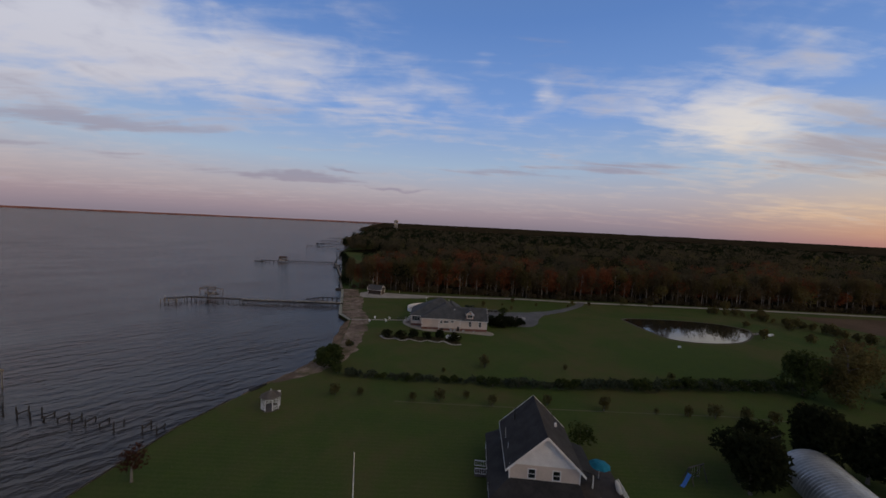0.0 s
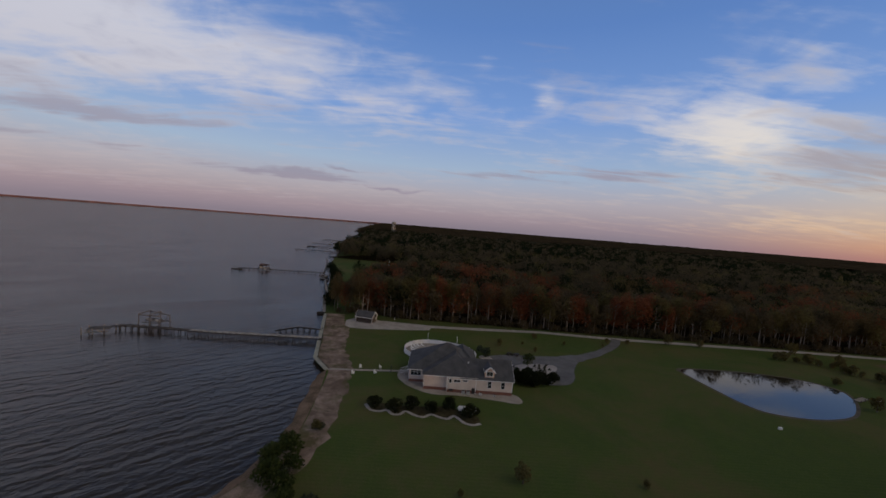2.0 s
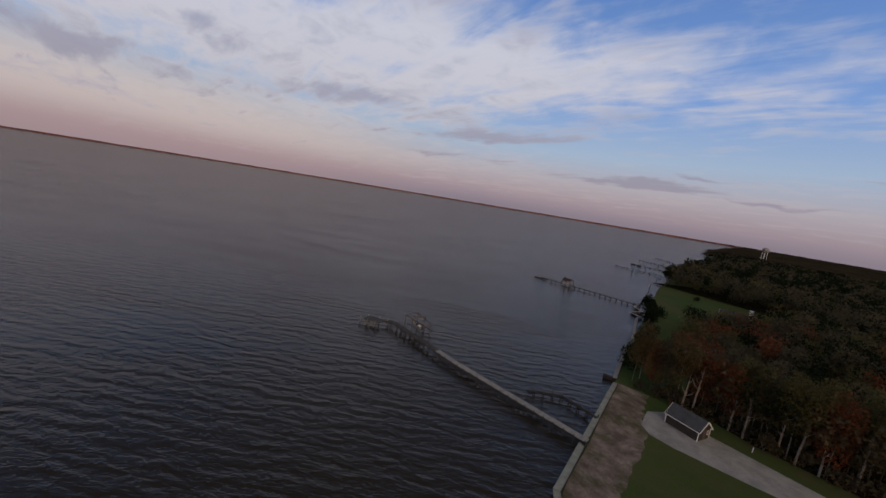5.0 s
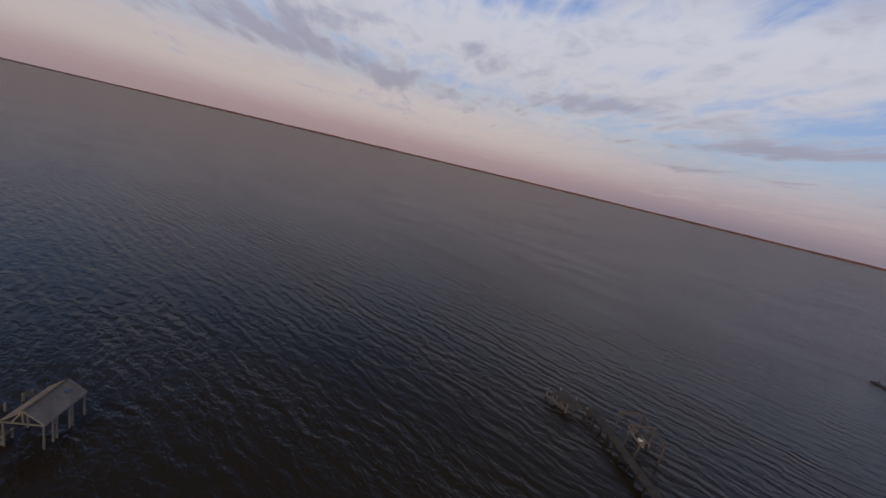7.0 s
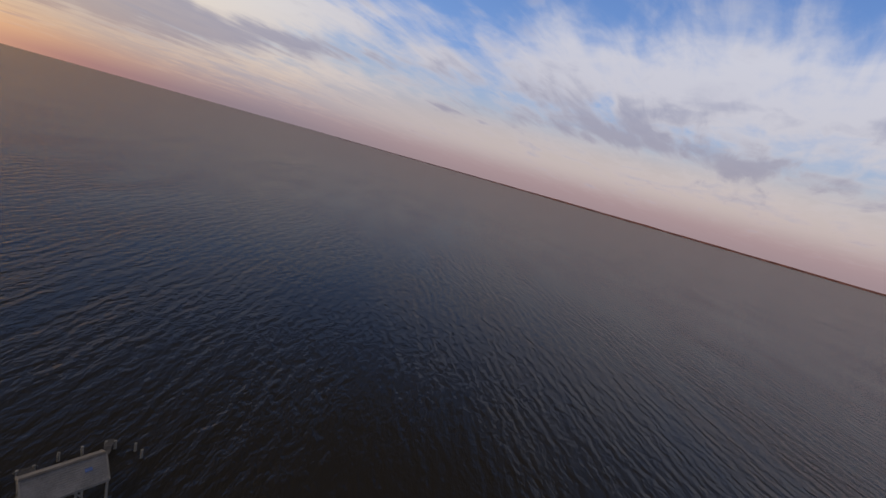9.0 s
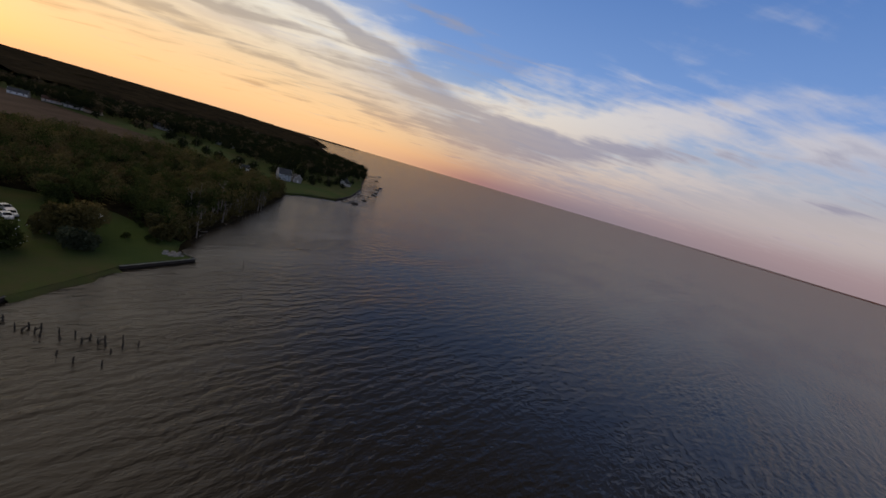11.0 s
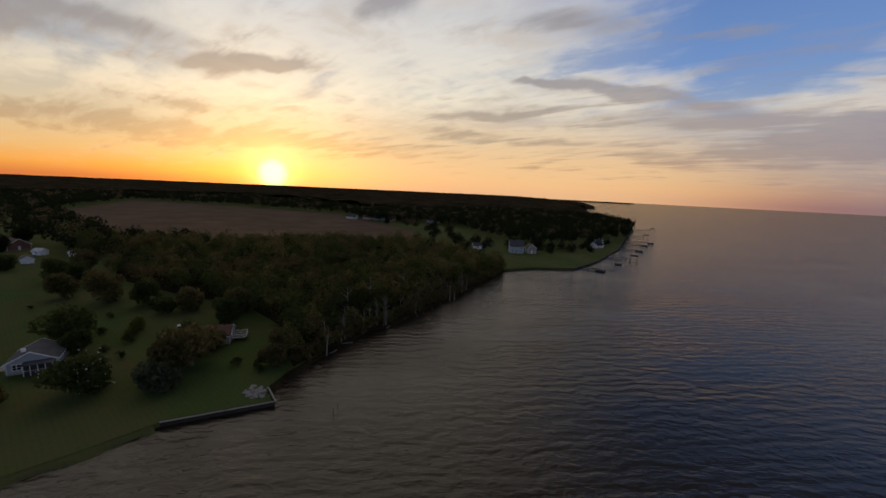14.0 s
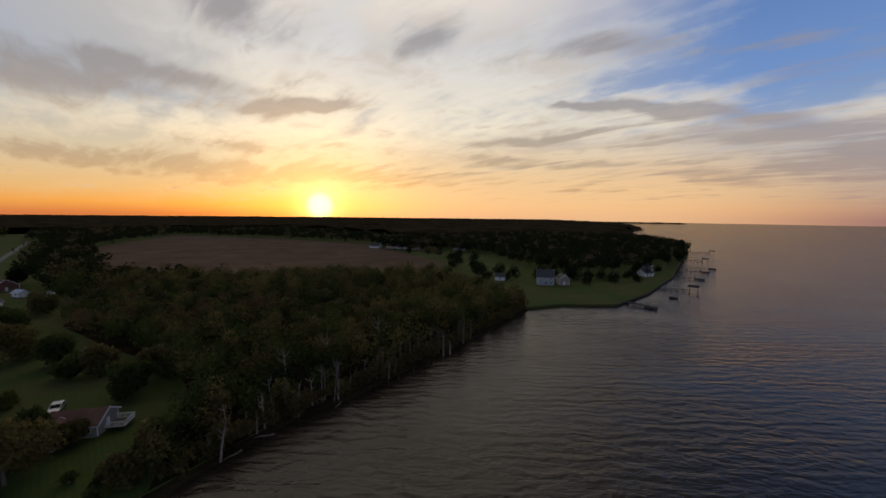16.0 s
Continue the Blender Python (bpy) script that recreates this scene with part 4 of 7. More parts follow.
for a, b in (((-104.6, 150.0, 0.7), (-106.4, 149.0, 1.5)), ((-107.4, 148.8, 0.6), (-109.0, 148.2, 1.5))):
    part("brace", beam(bmesh.new(), a, b, 0.16), WOOD_PALE, main_pier, "bleached diagonal brace")
tagged(part("lower_landing", plank_deck([(-103.6, 150.4), (-108.4, 147.6)], 0.9, 0.85), WOOD_PALE, main_pier), kind="stuff")

# boat lift beside the pier
LIFT_WOOD = surface("brown_lift_timber", (0.07, 0.060, 0.052), (0.16, 0.138, 0.122), 0.9, 0.85, 0.3, objects=0.3)
lift = thing("boat_lift", -97.2, 160.4, 0, -2, "bleached timber boat lift with a small covered boat hoisted", "boat lift")
for x in (-3.4, 0.2, 3.4):
    for y in (-2.2, 2.6):
        link("lift_post", shared("lift_post", post(x, y, -3.0, 4.6 if x < 3 else 3.4, 0.14, 7)), LIFT_WOOD, lift)
for x in (-3.4, 0.2):
    part("top_beam", beam(bmesh.new(), (x, -2.5, 4.6), (x, 2.9, 4.6), 0.2, 0.26), LIFT_WOOD, lift)
for y in (-2.2, 2.6):
    part("side_beam", beam(bmesh.new(), (-3.7, y, 4.4), (3.5, y, 4.3 if y < 0 else 3.5), 0.18, 0.24), LIFT_WOOD, lift)
for y in (-1.0, 1.2):
    part("bunk", beam(bmesh.new(), (-3.2, y, 1.5), (2.6, y, 1.5), 0.2, 0.25), WOOD_GREY, lift)
tagged(part("catwalk", plank_deck([(-3.6, 3.2), (3.8, 3.2)], 0.9, 1.3), WOOD_GREY, lift), kind="stuff")
for x in (-1.6, 1.6):
    part("brace", beam(bmesh.new(), (x, 2.6, 1.4), (x + 1.4, 2.6, 3.6), 0.12), LIFT_WOOD, lift)


def hull(length, wide, deep, nose=0.55, open_top=True):
    """A small boat's hull with a pointed bow and a hollow inside."""
    bm = bmesh.new()
    rows = []
    for i in range(9):
        f = i / 8
        w = wide / 2 * (1 - max(0, (f - nose) / (1 - nose)) ** 2)
        sheer = deep * (1 + 0.25 * f * f)
        w = max(w, 0.03)
        prof = [(-w, sheer), (-w * 0.92, sheer * 0.45), (-w * 0.45, 0.06), (0, 0), (w * 0.45, 0.06), (w * 0.92, sheer * 0.45), (w, sheer)]
        prof += [(w * 0.86, sheer), (w * 0.8, deep * 0.45), (-w * 0.8, deep * 0.45), (-w * 0.86, sheer)]
        rows.append([bm.verts.new((length * (f - 0.5), y, z)) for y, z in prof])
    n = len(rows[0])
    for a, b in zip(rows, rows[1:]):
        for k in range(n):
            bm.faces.new((a[k], b[k], b[(k + 1) % n], a[(k + 1) % n]))
    bm.faces.new(rows[0])
    bm.faces.new(rows[-1][::-1])
    bmesh.ops.recalc_face_normals(bm, faces=bm.faces)
    return bm


def boat(x, y, z, turn, label, length=5.2, wide=1.9):
    t = thing("boat", x, y, z, turn, label, "boat")
    part("hull", hull(length, wide, 0.75), SIDING_GREY, t, "dull grey fibreglass hull")
    part("console", slab(-0.5, -0.35, 0.35, 0.1, 0.35, 1.25, 0.06), DARK_METAL, t)
    part("seat", slab(-1.4, -0.5, 0.35, -0.9, 0.5, 0.8, 0.06), WHITE, t)
    part("outboard_motor", slab(-length / 2 - 0.45, -0.2, 0.1, -length / 2 - 0.02, 0.2, 1.15, 0.08), DARK_METAL, t, "dark outboard motor")
    return t


boat(-97.6, 160.5, 1.63, 178, "small dull grey motor boat resting on lift bunks")

jetty = pier("jetty", [(-43.4, 168.0), (-52.4, 168.7), (-57.8, 162.6)], 0.9, 1.05, "narrow bent wooden catwalk beside the pier", 2.2, 0.5, "right")

# boathouse: an open roof on piles over the water
bh = thing("boathouse", -88.6, 72.6, 0, 0, "open wooden boathouse with a shingled gable roof standing on piles", "boathouse")
RX, RY0, RY1, RZ, EZ = 3.05, -2.35, 2.1, 5.05, 3.45
for y0, nm in ((RY0, "south"), (RY1, "north")):
    # one stepped sheet: each course of shingles laps over the one below
    bm = bmesh.new()
    nv = 12
    prof = []
    for j in range(nv):
        f0, f1 = j / nv, (j + 1) / nv
        prof += [(y0 * (1 - f0), EZ + (RZ - EZ) * f0 + 0.035), (y0 * (1 - f1), EZ + (RZ - EZ) * f1 + 0.005)]
    prof += [(0.0, RZ - 0.08), (y0, EZ - 0.08)]
    ends = [[bm.verts.new((x, y, z)) for y, z in prof] for x in (-RX, RX)]
    for k in range(len(prof)):
        j = (k + 1) % len(prof)
        bm.faces.new((ends[0][k], ends[0][j], ends[1][j], ends[1][k]))
    for e in ends:
        bm.faces.new(e)
    bmesh.ops.recalc_face_normals(bm, faces=bm.faces)
    part("roof_slope", bm, surface("boathouse_shingles_" + nm, (0.15, 0.135, 0.125), (0.26, 0.235, 0.215), 0.6, 0.9, 0.5), bh, "weathered grey-brown shingles")
part("roof_patch", slab(-1.85, 0.75, 4.48, -1.3, 1.2, 4.56, 0.01), surface("faded_blue_patch", (0.08, 0.12, 0.28), (0.14, 0.2, 0.4)), bh, "small faded blue roof patch")
part("ridge_cap", beam(bmesh.new(), (-RX, 0, RZ + 0.05), (RX, 0, RZ + 0.05), 0.3, 0.06), WOOD_GREY, bh)
for x in (-RX + 0.02, RX - 0.02):
    for a, b in (((x, RY0, EZ), (x, 0, RZ)), ((x, RY1, EZ), (x, 0, RZ)), ((x, RY0, EZ - 0.1), (x, RY1, EZ - 0.1)), ((x, 0, EZ), (x, 0, RZ)), ((x, -1.1, EZ), (x, -0.2, RZ - 0.3))):
        part("truss", beam(bmesh.new(), a, b, 0.12, 0.16), WOOD_PALE, bh, "pale timber gable truss")
for y in (RY0 + 0.1, RY1 - 0.1):
    part("eave_beam", beam(bmesh.new(), (-RX, y, EZ - 0.16), (RX, y, EZ - 0.16), 0.14, 0.22), WOOD_PALE, bh)
for x, y in ((-2.9, 1.9), (-1.0, 1.9), (-0.6, 1.9), (1.2, 1.9), (1.7, 1.9), (2.9, 1.9), (-2.9, -2.1), (0.0, -2.1), (2.9, -2.1)):
    link("timber_post", shared("timber_post", post(x, y, -3.0, EZ - 0.1, 0.12, 7)), WOOD_PALE, bh)
for x in (-1.0, 1.4):
    part("knee_brace", beam(bmesh.new(), (x, 1.9, 2.3), (x + 0.7, 1.9, 3.3), 0.1), WOOD_PALE, bh)

bhp = thing("broken_landing", -88.6, 67.8, 0, 0, "broken wooden landing beside the boathouse", "landing")
tagged(part("deck", plank_deck([(2.2, -1.0), (2.2, 2.4)], 1.1, 1.0, 0.34), WOOD_GREY, bhp), kind="stuff")
tagged(part("deck", plank_deck([(-4.6, -1.3), (-3.8, 0.6)], 0.7, 1.05, 0.4), WOOD_GREY, bhp), kind="stuff")
for x, y in ((1.6, -1.0), (2.8, -1.0), (1.6, 0.8), (2.8, 0.8), (1.6, 2.4), (2.8, 2.4), (-0.3, -1.8), (-2.2, -1.6), (-4.2, -1.3), (-5.0, -0.9), (-6.6, 0.6), (-6.9, 2.0)):
    set_at("timber_post", PILE, WOOD_DARK, bhp, x, y, 0.15)
for y in (-1.0, 2.4):
    part("cap_beam", beam(bmesh.new(), (1.3, y, 0.86), (3.1, y, 0.86), 0.14, 0.2), WOOD_GREY, bhp)

# the bare bents of a pier whose deck has gone
q = random.Random(5)
for i in range(17):
    f = i / 16
    if i in (13,):
        continue
    x, y = -84.6 + f * 41.8, 66.9 - f * 4.6
    t = thing("pier_bent", x, y, 0, -6 + q.uniform(-6, 6), "pair of bare dark pilings, remains of a ruined pier", "pilings", "ruined pier bents")
    for s in (-0.85, 0.85):
        link("timber_post", shared("timber_post", post(q.uniform(-0.1, 0.1), s, -3, 0.75 + q.uniform(-0.25, 0.35), 0.12, 7)), WOOD_DARK, t)
    if i not in (4, 6, 12):
        part("cap_beam", beam(bmesh.new(), (0, -0.95, 0.42), (0, 0.95, 0.42 + q.uniform(-0.12, 0.12)), 0.12, 0.18), WOOD_DARK, t)
for i, (x, y, pair) in enumerate(((-54.6, 32.8, 0), (-55.6, 32.2, 1), (-59.0, 32.9, 0), (-60.4, 32.6, 1), (-62.0, 32.2, 1), (-63.6, 33.6, 0), (-64.6, 31.4, 0), (-66.4, 33.2, 0), (-67.2, 31.4, 0), (-69.4, 32.0, 1), (-71.4, 31.4, 1),
                                     (-72.6, 32.0, 0), (-73.6, 29.6, 0), (-76.6, 30.2, 0), (-74.6, 33.4, 0), (-75.2, 31.8, 0), (-76.0, 36.8, 0), (-72.4, 37.6, 0), (-69.0, 36.6, 0))):
    t = thing("old_piling", x, y, 0, q.uniform(-20, 20), "dark broken piling standing in the shallows" if not pair else "dark broken piling pair with a cap beam", "piling", "broken pilings")
    for s in ((-0.7, 0.7) if pair else (0,)):
        link("timber_post", shared("timber_post", limb(bmesh.new(), [(0, s, -2), (q.uniform(-0.05, 0.05), s, 0.2), (q.uniform(-0.15, 0.15), s + q.uniform(-0.1, 0.1), q.uniform(0.7, 1.3))], [0.14, 0.13, 0.09], 6)), WOOD_DARK, t)
    if pair:
        part("cap_beam", beam(bmesh.new(), (0, -0.9, 0.45), (0, 0.9, 0.5), 0.13, 0.18), WOOD_DARK, t)


def bulkhead(points, cap, material, label, boards=True, lift=0.08, out=0.35):
    """A timber sea wall with a flat cap, sheet boards and piles on its water side."""
    t = thing("bulkhead", 0, 0, 0, 0, label, "sea wall")
    bm = bmesh.new()
    for (x0, y0), (x1, y1) in zip(points, points[1:]):
        beam(bm, (x0, y0, LAND + lift - 0.03), (x1, y1, LAND + lift - 0.03), cap, 0.12)
    part("cap", bm, material, t)
    bm = bmesh.new()
    for (x0, y0), (x1, y1) in zip(points, points[1:]):
        d = Vector((x1 - x0, y1 - y0)).normalized()
        n = Vector((d.y, -d.x)) * (cap / 2 - 0.06)
        beam(bm, (x0 + n.x, y0 + n.y, -0.4), (x1 + n.x, y1 + n.y, -0.4), 0.12, 3.0)
    part("facing", bm, WOOD_DARK, t)
    for x, y, a in along(points, 2.4):
        nx, ny = math.sin(radians(a)) * (cap / 2 + 0.06), -math.cos(radians(a)) * (cap / 2 + 0.06)
        set_at("timber_post", PILE, WOOD_DARK, t, x + nx, y + ny, LAND - 1.05)
    return t


WALL_CAP = surface("silvered_plank_walk", (0.22, 0.22, 0.18), (0.36, 0.36, 0.30), 0.7, 0.9, 0.3)
bulkhead([(-31.2, 133.4), (-36.9, 141.4), (-48.8, 190.2)][::-1][::-1], 1.3, WALL_CAP, "timber sea wall with a broad silvered plank walk")
bulkhead([(-50.2, 193.0), (-59.6, 224.0), (-61.0, 233), (-74, 272), (-73.5, 276), (-80, 280), (-78, 290), (-84, 296), (-84.5, 303)], 1.2, CONCRETE, "pale concrete sea wall along the northern lots")
bulkhead([(-84.5, 303), (-98, 356), (-110, 395)], 0.5, WOOD_GREY, "low wooden sea wall along a lawn point")
bulkhead([(-60.2, -12.2), (-52.3, 3.7)], 0.4, WALL_CAP, "low sea wall with a pale cap board")
bulkhead([(-55.0, -13.8), (-60.3, -12.4)], 0.4, WALL_CAP, "short return wall with a pale cap board")
bulkhead([(-50.6, 26.4), (-51.2, 32.5), (-45.3, 34.2)], 0.25, WOOD_PALE, "notched grey timber sea wall corner")
bulkhead([(-45.7, 35.3), (-44.5, 48), (-42.5, 62.4), (-39.4, 71.5)], 0.3, WOOD_PALE, "straight timber sea wall edging the lawn")
bulkhead([(-50.2, -202), (-53.5, -195)], 0.4, WOOD_DARK, "dark sea wall on the southern point")
bulkhead([(-34.2, -400), (-50.2, -315), (-56.2, -235), (-54.2, -194.2), (-36.2, -176.2), (-28.2, -158.2)], 0.5, WOOD_DARK, "dark timber sea wall round the southern lawn")

# rubble at the southern corner and on the small beaches
RUBBLE = surface("broken_concrete", (0.13, 0.125, 0.12), (0.34, 0.32, 0.30), 1.2, 0.9, 0.4, objects=0.4)


def boulder(s, seed):
    r = random.Random(seed)
    bm = bmesh.new()
    bmesh.ops.create_icosphere(bm, subdivisions=1, radius=s)
    for v in bm.verts:
        v.co *= r.uniform(0.65, 1.15)
        v.co.z *= 0.6
    return bm


rocks = [shared("stone", boulder(0.7, k)) for k in range(4)]
rubble = thing("rubble_pile", -54.6, -11.6, LAND, 0, "pile of pale broken concrete at the sea wall corner", "rubble")
for i in range(46):
    a = q.uniform(0, 6.28)
    r = q.uniform(0, 2.6)
    o = set_at("stone", rocks[i % 4], RUBBLE, rubble, r * math.cos(a), r * 0.8 * math.sin(a), q.uniform(-0.1, 0.25), q.uniform(0, 360))
    o.scale = (q.uniform(0.5, 1.1),) * 3
ledge = thing("drain_outfall", -51.0, 193.0, 0, 15, "dark timber groyne at the end of the sea wall", "groyne")
part("wall", slab(-2.2, -0.5, -1.5, 1.2, 0.5, 1.0, 0.05), WOOD_DARK, ledge)

# piers to the north
p2 = pier("pier", [(-83.5, 301.5), (-118, 297.5), (-141, 294.8)], 1.3, 1.2, "slender far pier carrying a small roofed hut", 3.0, 0.8, "left right")
hut = thing("pier_hut", -124.6, 298.2, 1.2, -7, "small open-sided wooden hut with a gable roof on a pier", "hut")
part("platform", slab(-3.6, -2.6, -0.12, 3.6, 2.6, 0.0, 0.02), WOOD_GREY, hut)
for x in (-2.6, 0, 2.6):
    for y in (-1.9, 1.9):
        link("post", shared("post", box(bmesh.new(), x - 0.09, y - 0.09, 0, x + 0.09, y + 0.09, 2.5)), WOOD_GREY, hut)
        link("timber_post", shared("timber_post", post(x, y, -4.2, -0.1, 0.15, 7)), WOOD_DARK, hut)
for s in (-1, 1):
    bm = bmesh.new()
    v = [bm.verts.new(p) for p in ((-3.0, 2.4 * s, 2.4), (3.0, 2.4 * s, 2.4), (3.0, 0, 3.5), (-3.0, 0, 3.5))]
    bm.faces.new(v if s < 0 else v[::-1])
    bmesh.ops.solidify(bm, geom=bm.faces[:], thickness=0.1)
    part("roof_slope", bm, SHINGLE_RED, hut)
for y in (-1.9, 1.9):
    part("half_wall", slab(-2.6, y - 0.05, 0.0, 2.6, y + 0.05, 1.0, 0.01), SIDING, hut)
part("end_wall", slab(-2.65, -1.8, 0.0, -2.55, 1.8, 2.3, 0.01), SIDING, hut)
fl = thing("floating_dock", -141.5, 294.6, 0, -6, "low dark floating dock at a pier end", "dock")
part("deck", slab(-4.0, -1.4, 0.1, 3.0, 1.4, 0.55, 0.08), WOOD_GREY, fl)
for x in (-3.6, 2.6):
    link("timber_post", shared("timber_post", post(x, 1.6, -3, 1.8, 0.14, 7)), WOOD_DARK, fl)
for pts in ([(-116, 470), (-168, 466)], [(-124, 520), (-164, 524)], [(-131, 575), (-190, 590)], [(-140, 660), (-205, 690)]):
    pier("pier", pts, 1.4, 1.2, "distant slender wooden pier on the northern shore", 5.0, 0.9, "left right", group="northern piers")
for x, y in ((-166, 524.5), (-172, 525)):
    f = thing("floating_dock", x, y, 0, 4, "dark distant floating dock", "dock")
    part("deck", slab(-2.2, -1.6, 0.05, 2.2, 1.6, 1.2, 0.1), WOOD_DARK, f)
for i in range(9):
    t = thing("old_piling", -118 - q.uniform(0, 8), 440 + i * 4 + q.uniform(-2, 2), 0, 0, "dark broken piling standing in the shallows", "piling", "broken pilings")
    link("timber_post", shared("timber_post", post(0, 0, -2, q.uniform(1.2, 2.6), 0.18, 6)), WOOD_DARK, t)

# docks of the southern point
for k, (a, b, roof) in enumerate((((-53, -205), (-65, -203), 0), ((-55, -260), (-69, -264), 1), ((-51, -312), (-64, -316), 0), ((-47.5, -352), (-60, -359), 0), ((-44, -385), (-60, -388), 0), ((-30, -440), (-44, -446), 1), ((-16, -545), (-32, -560), 1))):
    pier("dock", [a, b], 1.5, 1.1, "dark wooden dock off the southern shore" if not roof else "dark wooden dock leading to a roofed boat slip", 3.0, 0.9, "left right", group="southern docks")
    if roof:
        t = thing("boat_slip", b[0] - 2.5, b[1] - 0.5, 0, 8, "small dark roofed boat slip on piles", "boat slip")
        for x in (-2, 2):
            for y in (-2, 2):
                link("timber_post", shared("timber_post", post(x, y, -3, 3.0, 0.14, 6)), WOOD_DARK, t)
        for s in (-1, 1):
            bm = bmesh.new()
            v = [bm.verts.new(p) for p in ((-2.8, 2.6 * s, 2.9), (2.8, 2.6 * s, 2.9), (2.8, 0, 3.9), (-2.8, 0, 3.9))]
            bm.faces.new(v if s < 0 else v[::-1])
            bmesh.ops.solidify(bm, geom=bm.faces[:], thickness=0.1)
            part("roof_slope", bm, SHINGLE, t)
    else:
        t = thing("floating_dock", b[0] - 1.5, b[1], 0, 0, "dark flat landing at a dock end", "dock")
        part("deck", slab(-2.4, -1.6, 0.1, 2.4, 1.6, 1.15, 0.06), WOOD_GREY, t)
t = thing("swim_platform", -68, -236, 0, 20, "dark swim platform moored off the southern shore", "platform")
part("deck", slab(-2, -1.4, 0.1, 2, 1.4, 0.8, 0.06), WOOD_GREY, t)
for x in (-1.7, 1.7):
    link("timber_post", shared("timber_post", post(x, 1.5, -3, 2.2, 0.12, 6)), WOOD_DARK, t)
for i in range(5):
    t = thing("old_piling", -34 - i * 1.6, -158 + i * 0.7, 0, 0, "dark broken piling standing in the shallows", "piling", "broken pilings")
    link("timber_post", shared("timber_post", post(0, 0, -2, 0.5 + 0.15 * (i % 3), 0.14, 6)), WOOD_DARK, t)
for x, y in ((-71.0, -18.0), (-70.4, -19.4)):
    t = thing("channel_stake", x, y, 0, 0, "thin stake standing in the bay", "stake")
    link("pole", shared("pole", limb(bmesh.new(), [(0, 0, -2), (0.05, 0, 0.6), (0.1, 0.05, 1.6)], [0.06, 0.06, 0.05], 6)), WOOD_DARK, t)
# ---------------------------------------------------------------- houses
TURN = {"S": 0, "E": 90, "N": 180, "W": 270}


def window(parent, x, y, z, w, h, face, cols=1, rows=2, name="window"):
    """A framed window proud of its wall: z is the sill's height."""
    bm = bmesh.new()
    f = 0.11
    for a in ((-w / 2 - f, -0.05, -f, -w / 2, 0.02, h + f), (w / 2, -0.05, -f, w / 2 + f, 0.02, h + f), (-w / 2, -0.05, -f, w / 2, 0.02, 0), (-w / 2, -0.05, h, w / 2, 0.02, h + f)):
        box(bm, *a)
    for i in range(1, cols):
        c = -w / 2 + w * i / cols
        box(bm, c - 0.05, -0.045, 0, c + 0.05, 0.0, h)
    for i in range(1, rows):
        c = h * i / rows
        box(bm, -w / 2, -0.04, c - 0.03, w / 2, 0.0, c + 0.03)
    ob = part(name, bm, WHITE, parent, "white-trimmed " + name)
    ob.matrix_basis = pose(x, y, z, 0, 0, TURN[face])
    part("pane", slab(-w / 2, -0.02, 0, w / 2, 0.005, h), GLASS, ob)
    return ob


def hip_roof(parent, x0, y0, x1, y1, ze, zr, ridge, material, over=0.45, thick=0.14, name="roof", label=""):
    """A hipped roof; ridge is (xa, ya, xb, yb)."""
    x0, y0, x1, y1 = x0 - over, y0 - over, x1 + over, y1 + over
    bm = bmesh.new()
    xa, ya, xb, yb = ridge
    c = [bm.verts.new(p) for p in ((x0, y0, ze), (x1, y0, ze), (x1, y1, ze), (x0, y1, ze))]
    r = [bm.verts.new((xa, ya, zr)), bm.verts.new((xb, yb, zr))]
    if abs(xb - xa) >= abs(yb - ya):
        fs = ((c[0], c[1], r[1], r[0]), (c[1], c[2], r[1]), (c[2], c[3], r[0], r[1]), (c[3], c[0], r[0]))
    else:
        fs = ((c[0], c[1], r[0]), (c[1], c[2], r[1], r[0]), (c[2], c[3], r[1]), (c[3], c[0], r[0], r[1]))
    for f in fs:
        bm.faces.new(f)
    low_c = [bm.verts.new((v.co.x, v.co.y, ze - thick)) for v in c]
    for i in range(4):
        j = (i + 1) % 4
        bm.faces.new((c[j], c[i], low_c[i], low_c[j]))
    bm.faces.new(low_c[::-1])
    bmesh.ops.recalc_face_normals(bm, faces=bm.faces)
    ob = part(name, bm, material, parent, label)
    for a, b in ((0, 1), (1, 2), (2, 3), (3, 0)):
        p, q2 = low_c_pts(x0, y0, x1, y1)[a], low_c_pts(x0, y0, x1, y1)[b]
        part("gutter", beam(bmesh.new(), (*p, ze - thick - 0.02), (*q2, ze - thick - 0.02), 0.1, 0.16), WHITE, ob)
    return ob


def low_c_pts(x0, y0, x1, y1):
    return ((x0, y0), (x1, y0), (x1, y1), (x0, y1))


